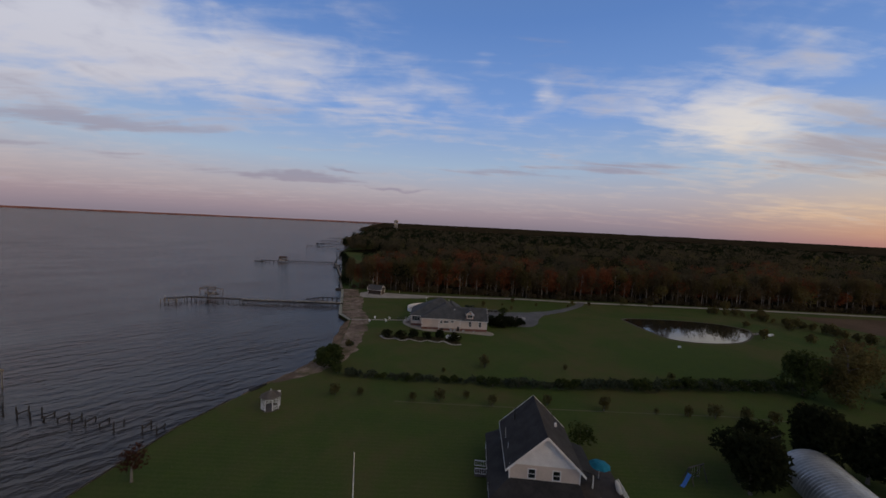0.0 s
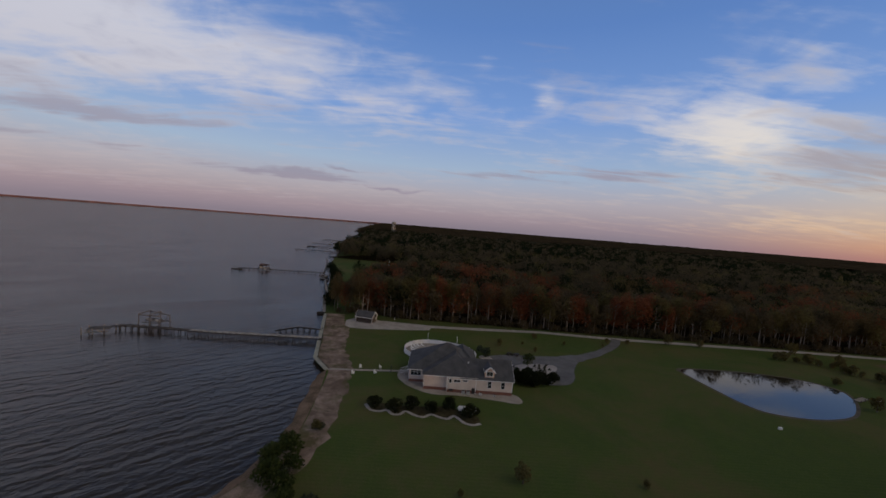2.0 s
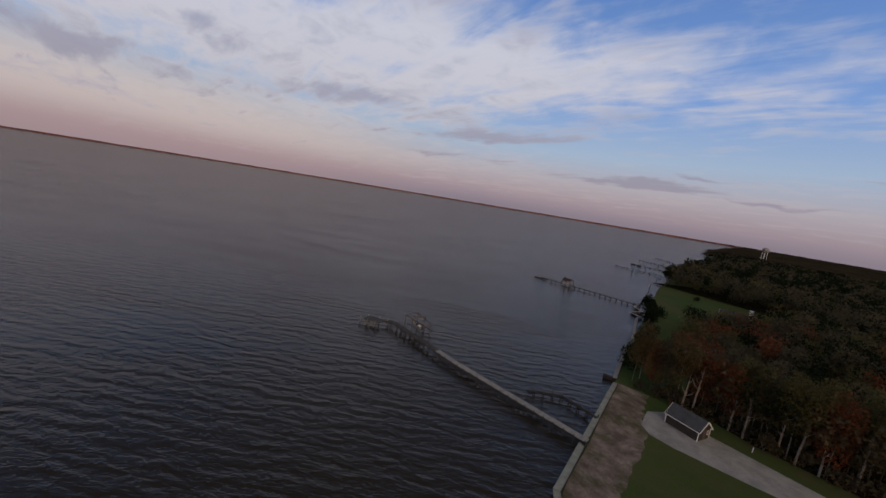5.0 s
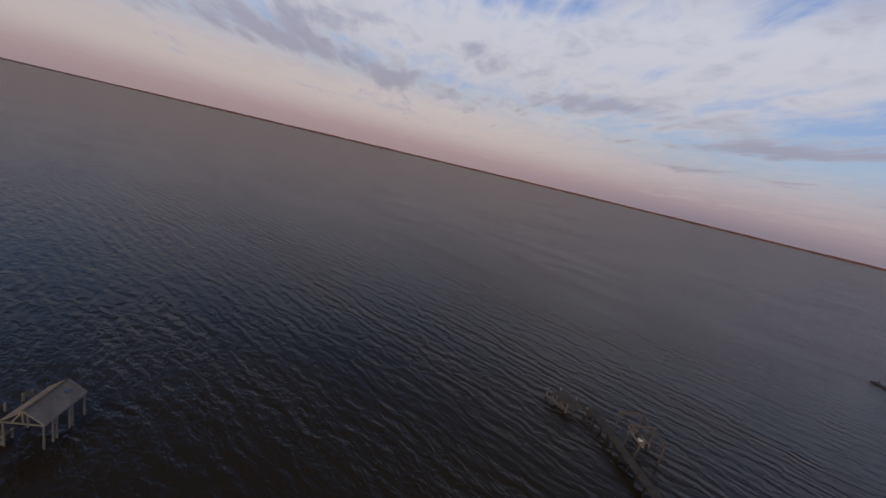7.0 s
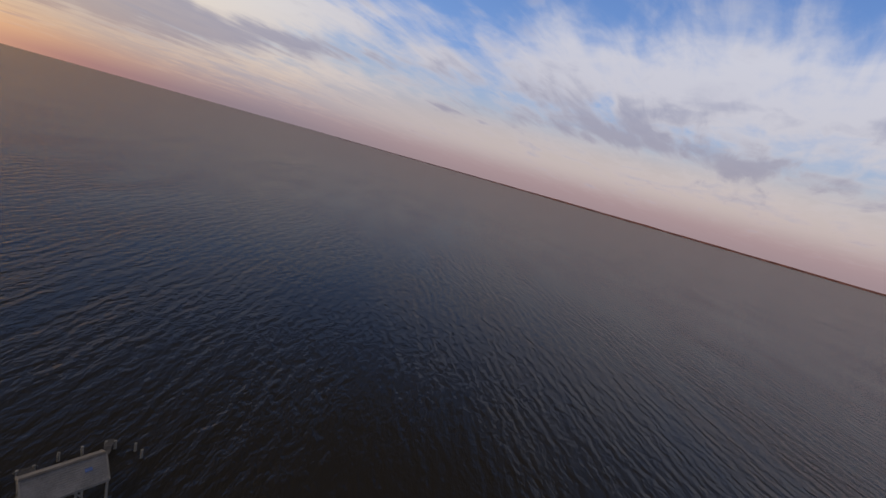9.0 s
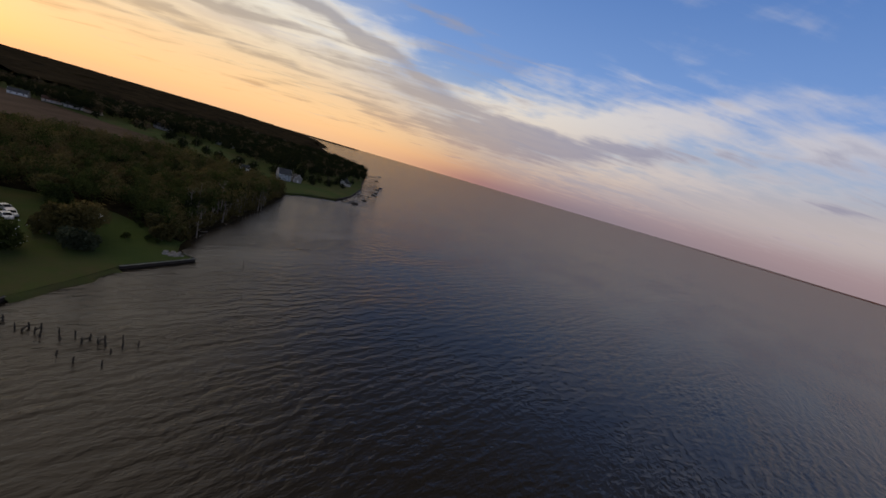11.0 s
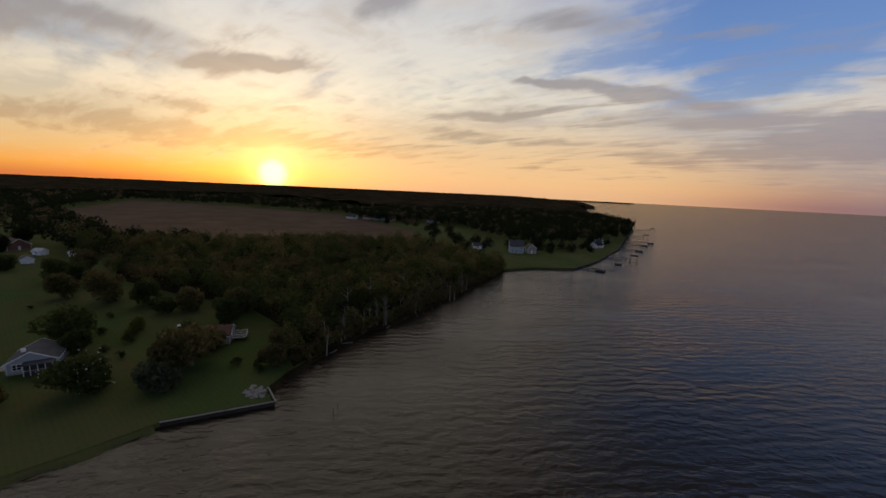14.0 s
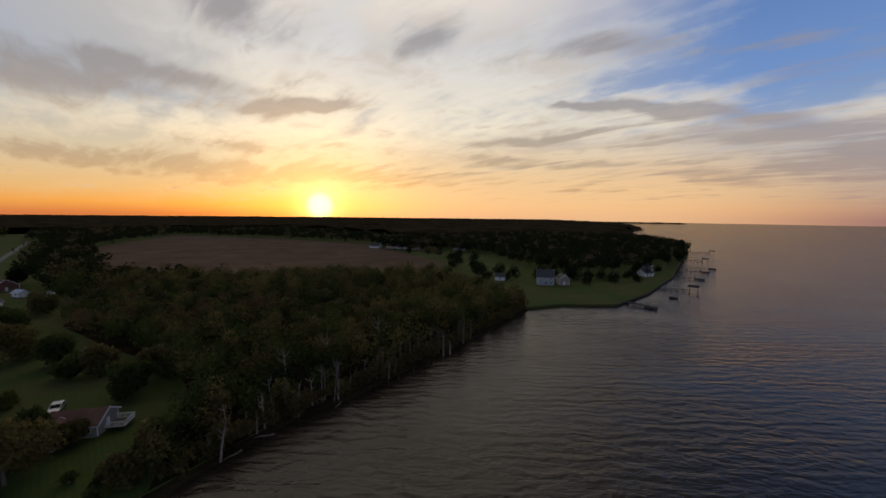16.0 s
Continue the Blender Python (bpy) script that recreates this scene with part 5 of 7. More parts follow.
def gable_roof(parent, x0, y0, x1, y1, ze, zr, axis, material, over=0.4, thick=0.16, label="", at=None, name="roof_slope"):
    """Two slopes meeting over the middle; axis is the ridge's."""
    obs = []
    for s in (-1, 1):
        bm = bmesh.new()
        if axis == "x":
            m = (y0 + y1) / 2 if at is None else at
            e = y0 if s < 0 else y1
            k = (zr - ze) / abs(m - e)
            e2, z2 = e + s * over, ze - over * k
            pts = ((x0 - over, e2, z2), (x1 + over, e2, z2), (x1 + over, m, zr), (x0 - over, m, zr))
        else:
            m = (x0 + x1) / 2 if at is None else at
            e = x0 if s < 0 else x1
            k = (zr - ze) / abs(m - e)
            e2, z2 = e + s * over, ze - over * k
            pts = ((e2, y0 - over, z2), (e2, y1 + over, z2), (m, y1 + over, zr), (m, y0 - over, zr))
        top = [bm.verts.new(p) for p in pts]
        bot = [bm.verts.new((p[0], p[1], p[2] - thick)) for p in pts]
        bm.faces.new(top)
        bm.faces.new(bot[::-1])
        for i in range(4):
            j = (i + 1) % 4
            bm.faces.new((top[i], bot[i], bot[j], top[j]))
        bmesh.ops.recalc_face_normals(bm, faces=bm.faces)
        ob = part(name, bm, material, parent, label)
        part("gutter", beam(bmesh.new(), Vector(pts[0]) - Vector((0, 0, thick + 0.03)), Vector(pts[1]) - Vector((0, 0, thick + 0.03)), 0.12, 0.14), WHITE, ob)
        for a, b in ((1, 2), (3, 0)):
            d = Vector((0.03, 0, 0)) if axis == "x" else Vector((0, 0.03, 0))
            sgn = 1 if a == 1 else -1
            part("bargeboard", beam(bmesh.new(), Vector(pts[a]) + d * sgn - Vector((0, 0, 0.1)), Vector(pts[b]) + d * sgn - Vector((0, 0, 0.1)), 0.06, 0.24), WHITE, ob)
        obs.append(ob)
    return obs


def gable_end(parent, x0, y0, x1, y1, z0, zr, material, name="gable_wall", label=""):
    """A triangular wall between two points, thick inwards."""
    bm = bmesh.new()
    d = Vector((x1 - x0, y1 - y0, 0)).normalized()
    n = Vector((-d.y, d.x, 0)) * 0.18
    a, b, c = Vector((x0, y0, z0)), Vector((x1, y1, z0)), Vector(((x0 + x1) / 2, (y0 + y1) / 2, zr))
    f = [bm.verts.new(p) for p in (a, b, c)]
    k = [bm.verts.new(p + n) for p in (a, b, c)]
    bm.faces.new(f)
    bm.faces.new(k[::-1])
    for i in range(3):
        j = (i + 1) % 3
        bm.faces.new((f[i], k[i], k[j], f[j]))
    bmesh.ops.recalc_face_normals(bm, faces=bm.faces)
    return part(name, bm, material, parent, label)


def walls(parent, x0, y0, x1, y1, z0, z1, material, base=None, base_z=0.0, label=""):
    if base:
        part("foundation", slab(x0 - 0.04, y0 - 0.04, z0 - 0.3, x1 + 0.04, y1 + 0.04, z0 + base_z), base, parent, "dark red brick base")
    ob = part("wall", slab(x0, y0, z0 + base_z, x1, y1, z1), material, parent, label)
    for x, y in ((x0, y0), (x1, y0), (x1, y1), (x0, y1)):
        part("corner_trim", box(bmesh.new(), x - 0.07, y - 0.07, z0 + base_z, x + 0.07, y + 0.07, z1 - 0.02), WHITE, ob)
    return ob


# --- the sprawling house by the pool
h2 = thing("house", 0, 0, 0, 0, "large beige single-storey house with a dark hipped roof and brick base", "house")
G = LAND
walls(h2, -9.2, 130.0, 7.0, 141.4, G, 4.85, SIDING, BRICK, 0.75)
walls(h2, 1.6, 138.0, 8.4, 145.6, G, 4.81, SIDING, BRICK, 0.74)
walls(h2, -5.3, 126.2, 0.5, 131.0, G, 4.84, SIDING, BRICK, 0.78)
walls(h2, 0.5, 125.4, 7.6, 131.0, G, 4.83, SIDING, BRICK, 0.8)
walls(h2, 7.6, 125.7, 16.6, 135.6, G, 4.82, SIDING, BRICK, 0.82)
hip_roof(h2, -9.2, 128.8, 7.4, 141.4, 4.9, 10.2, (0.2, 135.0, 1.2, 135.0), SHINGLE, label="dark grey hipped shingle roof")
hip_roof(h2, 1.6, 134.0, 8.4, 145.6, 4.88, 7.9, (5.0, 137.4, 5.0, 142.0), SHINGLE, name="rear_roof")
hip_roof(h2, -5.3, 125.9, 7.6, 137, 4.86, 8.9, (2.6, 130.6, 2.6, 134), SHINGLE, name="front_roof")
gable_roof(h2, 4.0, 125.7, 16.6, 135.6, 4.9, 8.0, "x", SHINGLE)
gable_end(h2, 16.6, 125.7, 16.6, 135.6, 4.82, 7.95, SIDING)
# dormer: the low sun's glow on it is painted in as peach
part("dormer_wall", slab(9.7, 125.85, 5.1, 12.0, 130, 6.7), surface("sunlit_dormer_siding", (0.50, 0.34, 0.26), (0.60, 0.43, 0.34), 0.5), h2, "dormer front with the sunset glow put into its peach colour")
gable_end(h2, 9.6, 125.84, 12.1, 125.84, 6.7, 7.75, surface("sunlit_dormer_gable", (0.50, 0.34, 0.26), (0.60, 0.43, 0.34), 0.5), "dormer_gable")
gable_roof(h2, 9.7, 125.8, 12.0, 130.6, 6.72, 7.85, "y", SHINGLE, 0.22, 0.1, name="dormer_roof")
window(h2, 10.85, 125.82, 5.45, 1.5, 1.05, "S", 2, 1)
for x in (11.0, 14.3):
    window(h2, x, 125.68, 2.5, 0.85, 1.6, "S", 1, 2)
window(h2, 2.9, 125.38, 3.55, 1.5, 0.6, "S", 2, 1)
window(h2, 4.9, 125.38, 3.8, 1.1, 0.4, "S", 1, 1)
window(h2, 1.25, 125.38, 3.3, 0.55, 0.95, "S", 1, 1)
window(h2, -7.5, 129.97, 2.7, 2.6, 1.75, "S", 3, 2, "bay_window")
window(h2, -9.22, 132.5, 2.6, 2.2, 1.8, "W", 3, 2)
window(h2, -9.22, 137.5, 2.2, 1.8, 2.0, "W", 2, 2)
for x in (-6.0, -1.0, 4.0):
    window(h2, x, 145.63 if x > 2 else 141.43, 2.0, 1.6, 1.9, "N", 2, 2)
part("basement_door", slab(6.6, 125.3, G, 7.4, 125.38, 2.35, 0.01), DARK_METAL, h2)
part("crawl_vent", slab(1.0, 125.28, 1.3, 2.0, 125.36, 1.8, 0.01), DARK_METAL, h2)
part("downpipe", beam(bmesh.new(), (7.55, 125.3, G), (7.55, 125.3, 4.7), 0.1), WHITE, h2)
part("downpipe", beam(bmesh.new(), (0.45, 125.3, G), (0.45, 125.3, 4.7), 0.1), WHITE, h2)
part("roof_vent", slab(5.5, 128.2, 7.3, 5.8, 128.5, 7.75, 0.03), METAL, h2)
part("roof_vent", slab(-4.2, 138.0, 6.9, -3.9, 138.3, 7.5, 0.03), METAL, h2)
# entry steps on the west end
st = part("steps", slab(-12.2, 133.2, G - 0.1, -9.25, 136.4, G + 0.15), CONCRETE, h2, "pale entry steps with white rails")
for i in range(4):
    part("tread", slab(-11.6 + i * 0.6, 133.6, G + 0.15, -9.26, 136.0, G + 0.33 + 0.18 * i), CONCRETE, st)
for y in (133.55, 136.05):
    bm = bmesh.new()
    beam(bm, (-11.8, y, G + 1.0), (-9.3, y, G + 1.75), 0.07)
    beam(bm, (-11.8, y, G + 0.55), (-9.3, y, G + 1.3), 0.05)
    for k in range(5):
        x = -11.8 + 0.62 * k
        beam(bm, (x, y, G), (x, y, G + 1.0 + 0.18 * k), 0.06)
    part("railing", bm, WHITE, st)
# things along the wall
for i, (x, y, s) in enumerate(((4.6, 124.9, 0.8), (5.8, 124.9, 0.8), (8.8, 124.9, 0.6), (12.2, 124.6, 0.5))):
    t = thing("outdoor_unit", x, y, G, 0, "grey outdoor air unit standing against a house wall", "air conditioner")
    part("casing", slab(-s / 2, -s / 2, 0.05, s / 2, s / 2, s, 0.04), METAL, t)
    part("grille", slab(-s / 2 + 0.06, -s / 2 + 0.06, s, s / 2 - 0.06, s / 2 - 0.06, s + 0.03, 0.01), DARK_METAL, t)
t = thing("propane_tank", 4.9, 115.6, G, -4, "long white propane tank lying on saddles", "tank")
bm = bmesh.new()
limb(bm, [(-2.15, 0, 0.95), (-2.05, 0, 0.95), (-1.8, 0, 0.95), (1.8, 0, 0.95), (2.05, 0, 0.95), (2.15, 0, 0.95)], [0.12, 0.38, 0.55, 0.55, 0.38, 0.12], 16)
part("vessel", bm, WHITE, t)
part("valve_cover", slab(-0.25, -0.22, 1.48, 0.25, 0.22, 1.68, 0.05), METAL, t)
for x in (-1.2, 1.2):
    part("saddle", slab(x - 0.15, -0.5, 0, x + 0.15, 0.5, 0.5, 0.03), CONCRETE, t)
patch("gravel_bed", curve_line([(-12.2, 137.5), (-12.4, 133), (-10.6, 129), (-7.6, 126.0), (-3, 123.6), (3, 123.8), (8, 123.2), (13, 122.4), (17.5, 121.6), (18.8, 123.4), (17.2, 126.4), (10, 128), (-4, 130), (-9, 136), (-12.5, 137.5)], 4)[:-1], 0.045, CONCRETE, "pale gravel border round the house", "gravel bed")
SCALLOP = [(-17.6, 116.6), (-16.2, 114.2), (-14.2, 113.7), (-12.6, 114.4), (-11.2, 112.9), (-9.6, 113.1), (-8.6, 114.5), (-6.6, 113.2), (-4.6, 112.6), (-3.0, 113.9), (-1.0, 112.9), (0.6, 112.6), (2.0, 113.9), (3.8, 111.6), (5.6, 110.8), (7.4, 111.5)]
patch("planting_bed", curve_line(SCALLOP, 4) + [(7.2, 114.0), (3.6, 116.4), (0.4, 118.0), (-5, 117.2), (-9, 117.0), (-13, 117.6)], 0.03, surface("dark_mulch", (0.03, 0.026, 0.016), (0.075, 0.066, 0.034), 0.8, 0.95, 0.4, spec=0.02), "dark mulch bed with round shrubs", "planting bed")
patch("bed_edging", ribbon(curve_line(SCALLOP, 4), 0.75), 0.05, GRAVEL, "pale scalloped gravel edging round a planting bed", "gravel edging")
patch("gravel_island", curve_line([(20.8, 144.4), (22.4, 147.0), (26, 148.4), (30.5, 149.2), (34.6, 148.8), (34.4, 145.8), (31.4, 141.4), (26.8, 139.2), (22.2, 140.6), (20.8, 144.4)], 4)[:-1], 0.08, GRAVEL, "pale gravel island inside the driveway loop", "gravel bed")

# pool yard
DECK = curve_line([(-9.5, 147.0), (-12.2, 151.0), (-12.0, 155.6), (-9.2, 159.6), (-5.0, 161.3), (0.0, 160.8), (5.0, 158.8), (8.6, 155.6), (10.2, 151.6), (9.6, 147.6)], 4)
pool_deck = patch("pool_deck", DECK, 0.09, CONCRETE, "pale concrete pool deck behind the house", "pool deck", 0.12)
KIDNEY = curve_line([(-5.6, 156.2), (-3.4, 157.4), (-0.6, 156.4), (2.4, 155.6), (4.6, 153.8), (3.8, 151.8), (1.0, 151.8), (-1.4, 153.2), (-4.2, 153.8), (-5.6, 156.2)], 4)[:-1]
pool = thing("swimming_pool", 0, 0, 0, 0, "kidney-shaped swimming pool with deep blue water", "pool")
sheet_mesh("coping", [(-0.5 + (x + 0.5) * 1.06, 154.5 + (y - 154.5) * 1.09) for x, y in KIDNEY], LAND + 0.14, WHITE, 0.05, pool)
POOLBLUE = surface("pool_water", (0.008, 0.060, 0.17), (0.014, 0.10, 0.27), 0.5, 0.08, spec=0.5)
sheet_mesh("pool_water", KIDNEY, LAND + 0.165, POOLBLUE, 0.02, pool)
fence = thing("pool_fence", 0, 0, 0, 0, "white vinyl privacy fence curving round a pool", "fence")
FZ = LAND + 0.09
for (x0, y0, a), (x1, y1, b) in zip(along(DECK, 1.9), along(DECK, 1.9)[1:]):
    bm = bmesh.new()
    beam(bm, (x0, y0, FZ + 0.66), (x1, y1, FZ + 0.66), 0.06, 1.2)
    beam(bm, (x0, y0, FZ + 1.3), (x1, y1, FZ + 1.3), 0.1, 0.1)
    part("fence_panel", bm, WHITE, fence)
    part("fence_post", box(bmesh.new(), x0 - 0.07, y0 - 0.07, FZ, x0 + 0.07, y0 + 0.07, FZ + 1.5), WHITE, fence)
for x, y in ((-5.2, 161.6), (4.6, 159.4)):
    t = thing("lamp_post", x, y, LAND, 0, "thin white lamp post beside a pool fence", "lamp post")
    part("pole", post(0, 0, 0, 3.4, 0.07), WHITE, t)
    part("lamp_head", slab(-0.12, -0.12, 3.4, 0.12, 0.12, 3.7, 0.03), WHITE, t)


def lounger(x, y, turn):
    t = thing("deck_chair", x, y, FZ, turn, "white reclining deck chair standing beside the pool", "chair", "pool chairs")
    part("seat", slab(-0.35, -0.9, 0.34, 0.35, 0.5, 0.42, 0.02), WHITE, t)
    ob = part("backrest", slab(-0.35, 0, 0, 0.35, 0.85, 0.07, 0.02), WHITE, t)
    ob.matrix_basis = pose(0, 0.5, 0.38, 50)
    for lx in (-0.3, 0.3):
        for ly in (-0.8, 0.45):
            part("leg", box(bmesh.new(), lx - 0.04, ly - 0.04, 0, lx + 0.04, ly + 0.04, 0.34), WHITE, t)
    return t


c0 = lounger(-9.6, 154.6, 60)
for x, y, a in ((-9.0, 156.0, 48), (-8.2, 157.2, 38), (-7.0, 158.2, 25), (-9.6, 153.0, 85)):
    copy_thing(c0, pose(x, y, FZ, 0, 0, a))
t = thing("patio_table", 7.0, 152.4, FZ, 20, "small white patio table on the pool deck", "table")
part("tabletop", post(0, 0, 0.68, 0.74, 0.6, 16), WHITE, t)
part("pedestal", post(0, 0, 0, 0.68, 0.08), WHITE, t)
for k in range(4):
    a = radians(90 * k + 30)
    t = thing("patio_chair", 7.0 + 1.05 * math.cos(a), 152.4 + 1.05 * math.sin(a), FZ, 90 * k + 30 - 90, "white patio chair round a small table", "chair", "patio chairs")
    part("seat", slab(-0.24, -0.24, 0.4, 0.24, 0.24, 0.46, 0.02), WHITE, t)
    part("backrest", slab(-0.24, 0.2, 0.46, 0.24, 0.26, 0.95, 0.02), WHITE, t)
    for lx in (-0.2, 0.2):
        for ly in (-0.2, 0.2):
            part("leg", box(bmesh.new(), lx - 0.025, ly - 0.025, 0, lx + 0.025, ly + 0.025, 0.4), WHITE, t)

# four white stakes on the lawn
for x, y in ((-22.9, 136.2), (-17.6, 137.2), (-24.0, 132.2), (-18.4, 133.4)):
    t = thing("garden_chair", x, y, LAND, x * 31 % 90, "small white garden chair on the lawn", "chair", "lawn seats")
    part("seat", slab(-0.3, -0.3, 0.32, 0.3, 0.3, 0.42, 0.03), WHITE, t)
    part("backrest", slab(-0.3, 0.24, 0.42, 0.3, 0.34, 0.95, 0.03), WHITE, t)
    for lx in (-0.26, 0.26):
        part("side_panel", slab(lx - 0.04, -0.28, 0, lx + 0.04, 0.28, 0.55, 0.02), WHITE, t)
for x, y in ((-14.5, 136.9), (-14.3, 134.2)):
    t = thing("path_light", x, y, LAND, 0, "short dark path light beside the walk", "lamp")
    part("pole", post(0, 0, 0, 0.7, 0.05), DARK_METAL, t)
    part("shade", post(0, 0, 0.7, 0.95, 0.16, 8, 0.06), DARK_METAL, t)

# shed at the forest edge
sh = thing("shed", -30.6, 183.6, LAND, -14, "small grey shed with a dark gable roof on a gravel pad", "shed")
walls(sh, -3.4, -2.2, 3.4, 2.2, 0, 2.5, WOOD_DARK)
gable_roof(sh, -3.4, -2.2, 3.4, 2.2, 2.5, 4.3, "x", SHINGLE, 0.3)
for x in (-3.4, 3.4):
    gable_end(sh, x, -2.2, x, 2.2, 2.5, 4.2, WOOD_DARK)
part("door", slab(3.41, -0.5, 0.05, 3.47, 0.5, 2.1, 0.01), WOOD_GREY, sh)
window(sh, 3.42, 1.4, 1.1, 0.5, 0.7, "E", 1, 1)
t = thing("utility_post", -19.8, 188.4, LAND, 0, "short white utility post by the gravel lane", "post")
part("pole", post(0, 0, 0, 1.1, 0.09), WHITE, t)

# atv parked on the driveway edge
t = thing("quad_bike", 21.8, 155.6, LAND + 0.06, 12, "dark quad bike parked on the driveway", "quad bike")
part("body", slab(-0.8, -0.32, 0.45, 0.8, 0.32, 0.85, 0.12), DARK_METAL, t)
part("seat", slab(-0.6, -0.2, 0.85, 0.2, 0.2, 1.0, 0.06), DARK_METAL, t)
part("handlebar", beam(bmesh.new(), (0.45, -0.4, 1.15), (0.45, 0.4, 1.15), 0.06), DARK_METAL, t)
for x in (-0.65, 0.65):
    for y in (-0.48, 0.48):
        w = part("wheel", limb(bmesh.new(), [(x, y - 0.13, 0.32), (x, y, 0.32), (x, y + 0.13, 0.32)], [0.28, 0.32, 0.28], 12), DARK_METAL, t)
t = thing("utility_trailer", 24.0, 155.3, LAND + 0.06, 5, "small dark trailer parked beside the driveway", "trailer")
part("bed", slab(-0.9, -0.6, 0.45, 0.9, 0.6, 0.85, 0.04), DARK_METAL, t)
part("drawbar", beam(bmesh.new(), (-1.6, 0, 0.5), (-0.9, 0, 0.5), 0.08), DARK_METAL, t)
for y in (-0.68, 0.68):
    part("wheel", limb(bmesh.new(), [(0, y - 0.09, 0.3), (0, y + 0.09, 0.3)], [0.3, 0.3], 12), DARK_METAL, t)

# --- the two-storey house with the porch
h1 = thing("house", 14.2, 46.9, LAND, -5, "two-storey beige gabled house with a wrap-around porch", "house")
walls(h1, -4.4, 0.6, 4.4, 11.0, 0.0, 5.75, SIDING, CONCRETE, 0.5)
gable_roof(h1, -4.4, 0.6, 4.4, 11.0, 5.75, 9.9, "y", SHINGLE_BLACK, 0.55, 0.18, "dark shingled gable roof")
gable_end(h1, -4.35, 0.58, 4.35, 0.58, 5.75, 9.7, WHITE, label="cream white gable boards")
gable_end(h1, 4.35, 11.02, -4.35, 11.02, 5.75, 9.7, WHITE)
for x in (-1.6, 1.5):
    window(h1, x, 0.57, 4.1, 0.85, 1.15, "S", 1, 2)
for y in (3.4, 7.4):
    window(h1, -4.43, y, 4.1, 0.85, 1.15, "W", 1, 2)
    window(h1, 4.43, y, 4.1, 0.85, 1.15, "E", 1, 2)
for x in (-2.6, -1.2, 0.2):
    window(h1, x, 0.57, 1.1, 0.9, 1.5, "S", 2, 2)
part("door", slab(1.4, 0.5, 0.5, 2.4, 0.57, 2.55, 0.01), WHITE, h1, "white front door")
# porch roof: south and west
for pts in (((-7.0, -2.0, 2.75), (4.9, -2.0, 2.75), (4.4, 0.6, 3.85), (-4.4, 0.6, 3.85)), ((-7.0, -2.0, 2.75), (-4.4, 0.6, 3.85), (-4.4, 12.2, 3.85), (-7.0, 12.2, 2.75))):
    bm = bmesh.new()
    tv = [bm.verts.new(p) for p in pts]
    bv = [bm.verts.new((p[0], p[1], p[2] - 0.16)) for p in pts]
    bm.faces.new(tv)
    bm.faces.new(bv[::-1])
    for i in range(4):
        bm.faces.new((tv[i], bv[i], bv[(i + 1) % 4], tv[(i + 1) % 4]))
    bmesh.ops.recalc_face_normals(bm, faces=bm.faces)
    part("porch_roof", bm, SHINGLE_BLACK, h1, "dark shingled porch roof")
bm = bmesh.new()
beam(bm, (-6.9, -1.95, 2.55), (4.7, -1.95, 2.55), 0.14, 0.24)
beam(bm, (-6.9, -1.95, 2.55), (-6.9, 12.0, 2.55), 0.14, 0.24)
part("porch_beam", bm, WHITE, h1)
part("porch_floor", slab(-6.9, -1.95, 0.0, 4.7, 0.54, 0.5, 0.02), WOOD_GREY, h1)
part("porch_floor", slab(-6.9, 0.545, 0.0, -4.45, 12.0, 0.5, 0.02), WOOD_GREY, h1)
for x, y in ((-6.8, -1.85), (-3.4, -1.85), (0.2, -1.85), (4.5, -1.85), (-6.8, 2.4), (-6.8, 6.8), (-6.8, 11.8)):
    part("porch_post", box(bmesh.new(), x - 0.1, y - 0.1, 0.5, x + 0.1, y + 0.1, 2.45), WHITE, h1)


def railing(parent, a, b, z, h=0.95, gap=0.16):
    a, b = Vector(a), Vector(b)
    bm = bmesh.new()
    beam(bm, (*a, z + h), (*b, z + h), 0.08, 0.07)
    beam(bm, (*a, z + 0.12), (*b, z + 0.12), 0.06, 0.05)
    n = max(2, int((b - a).length / gap))
    for i in range(n + 1):
        p = a + (b - a) * i / n
        box(bm, p.x - 0.022, p.y - 0.022, z + 0.12, p.x + 0.022, p.y + 0.022, z + h)
    return tagged(part("railing", bm, WHITE, parent, "white balustrade"), kind="stuff")


for a, b in (((-6.7, -1.85), (-3.5, -1.85)), ((-3.3, -1.85), (0.1, -1.85)), ((0.3, -1.85), (4.4, -1.85)), ((-6.8, -1.7), (-6.8, 2.3)), ((-6.8, 8.4), (-6.8, 11.7))):
    railing(h1, a, b, 0.5)
# side steps with two white rails
stp = part("side_steps", slab(-8.6, 5.6, -0.05, -6.95, 7.4, 0.18, 0.02), WOOD_GREY, h1)
for y in (5.6, 7.4):
    r = railing(h1, (-8.6, y), (-7.0, y), 0.35, 0.9, 0.3)
part("chimney_pipe", post(-3.0, 9.0, 6.4, 8.9, 0.10, 8), DARK_METAL, h1)
part("antenna_bar", beam(bmesh.new(), (-4.6, 5.4, 6.2), (-4.5, 6.8, 7.0), 0.05), METAL, h1)
part("antenna_bar", beam(bmesh.new(), (-4.5, 3.0, 6.2), (-4.3, 4.2, 6.3), 0.05), METAL, h1)
part("roof_vent", slab(2.4, 7.0, 7.6, 2.7, 7.3, 8.1, 0.02), WHITE, h1)
# front annex
walls(h1, 3.6, -5.6, 10.6, -1.2, 0.0, 2.9, SIDING_GREY)
gable_roof(h1, 3.6, -5.6, 10.6, -1.2, 2.9, 3.9, "x", SHINGLE_BLACK, 0.4, name="annex_roof")
gable_end(h1, 3.6, -1.2, 3.6, -5.6, 2.9, 3.8, WHITE)
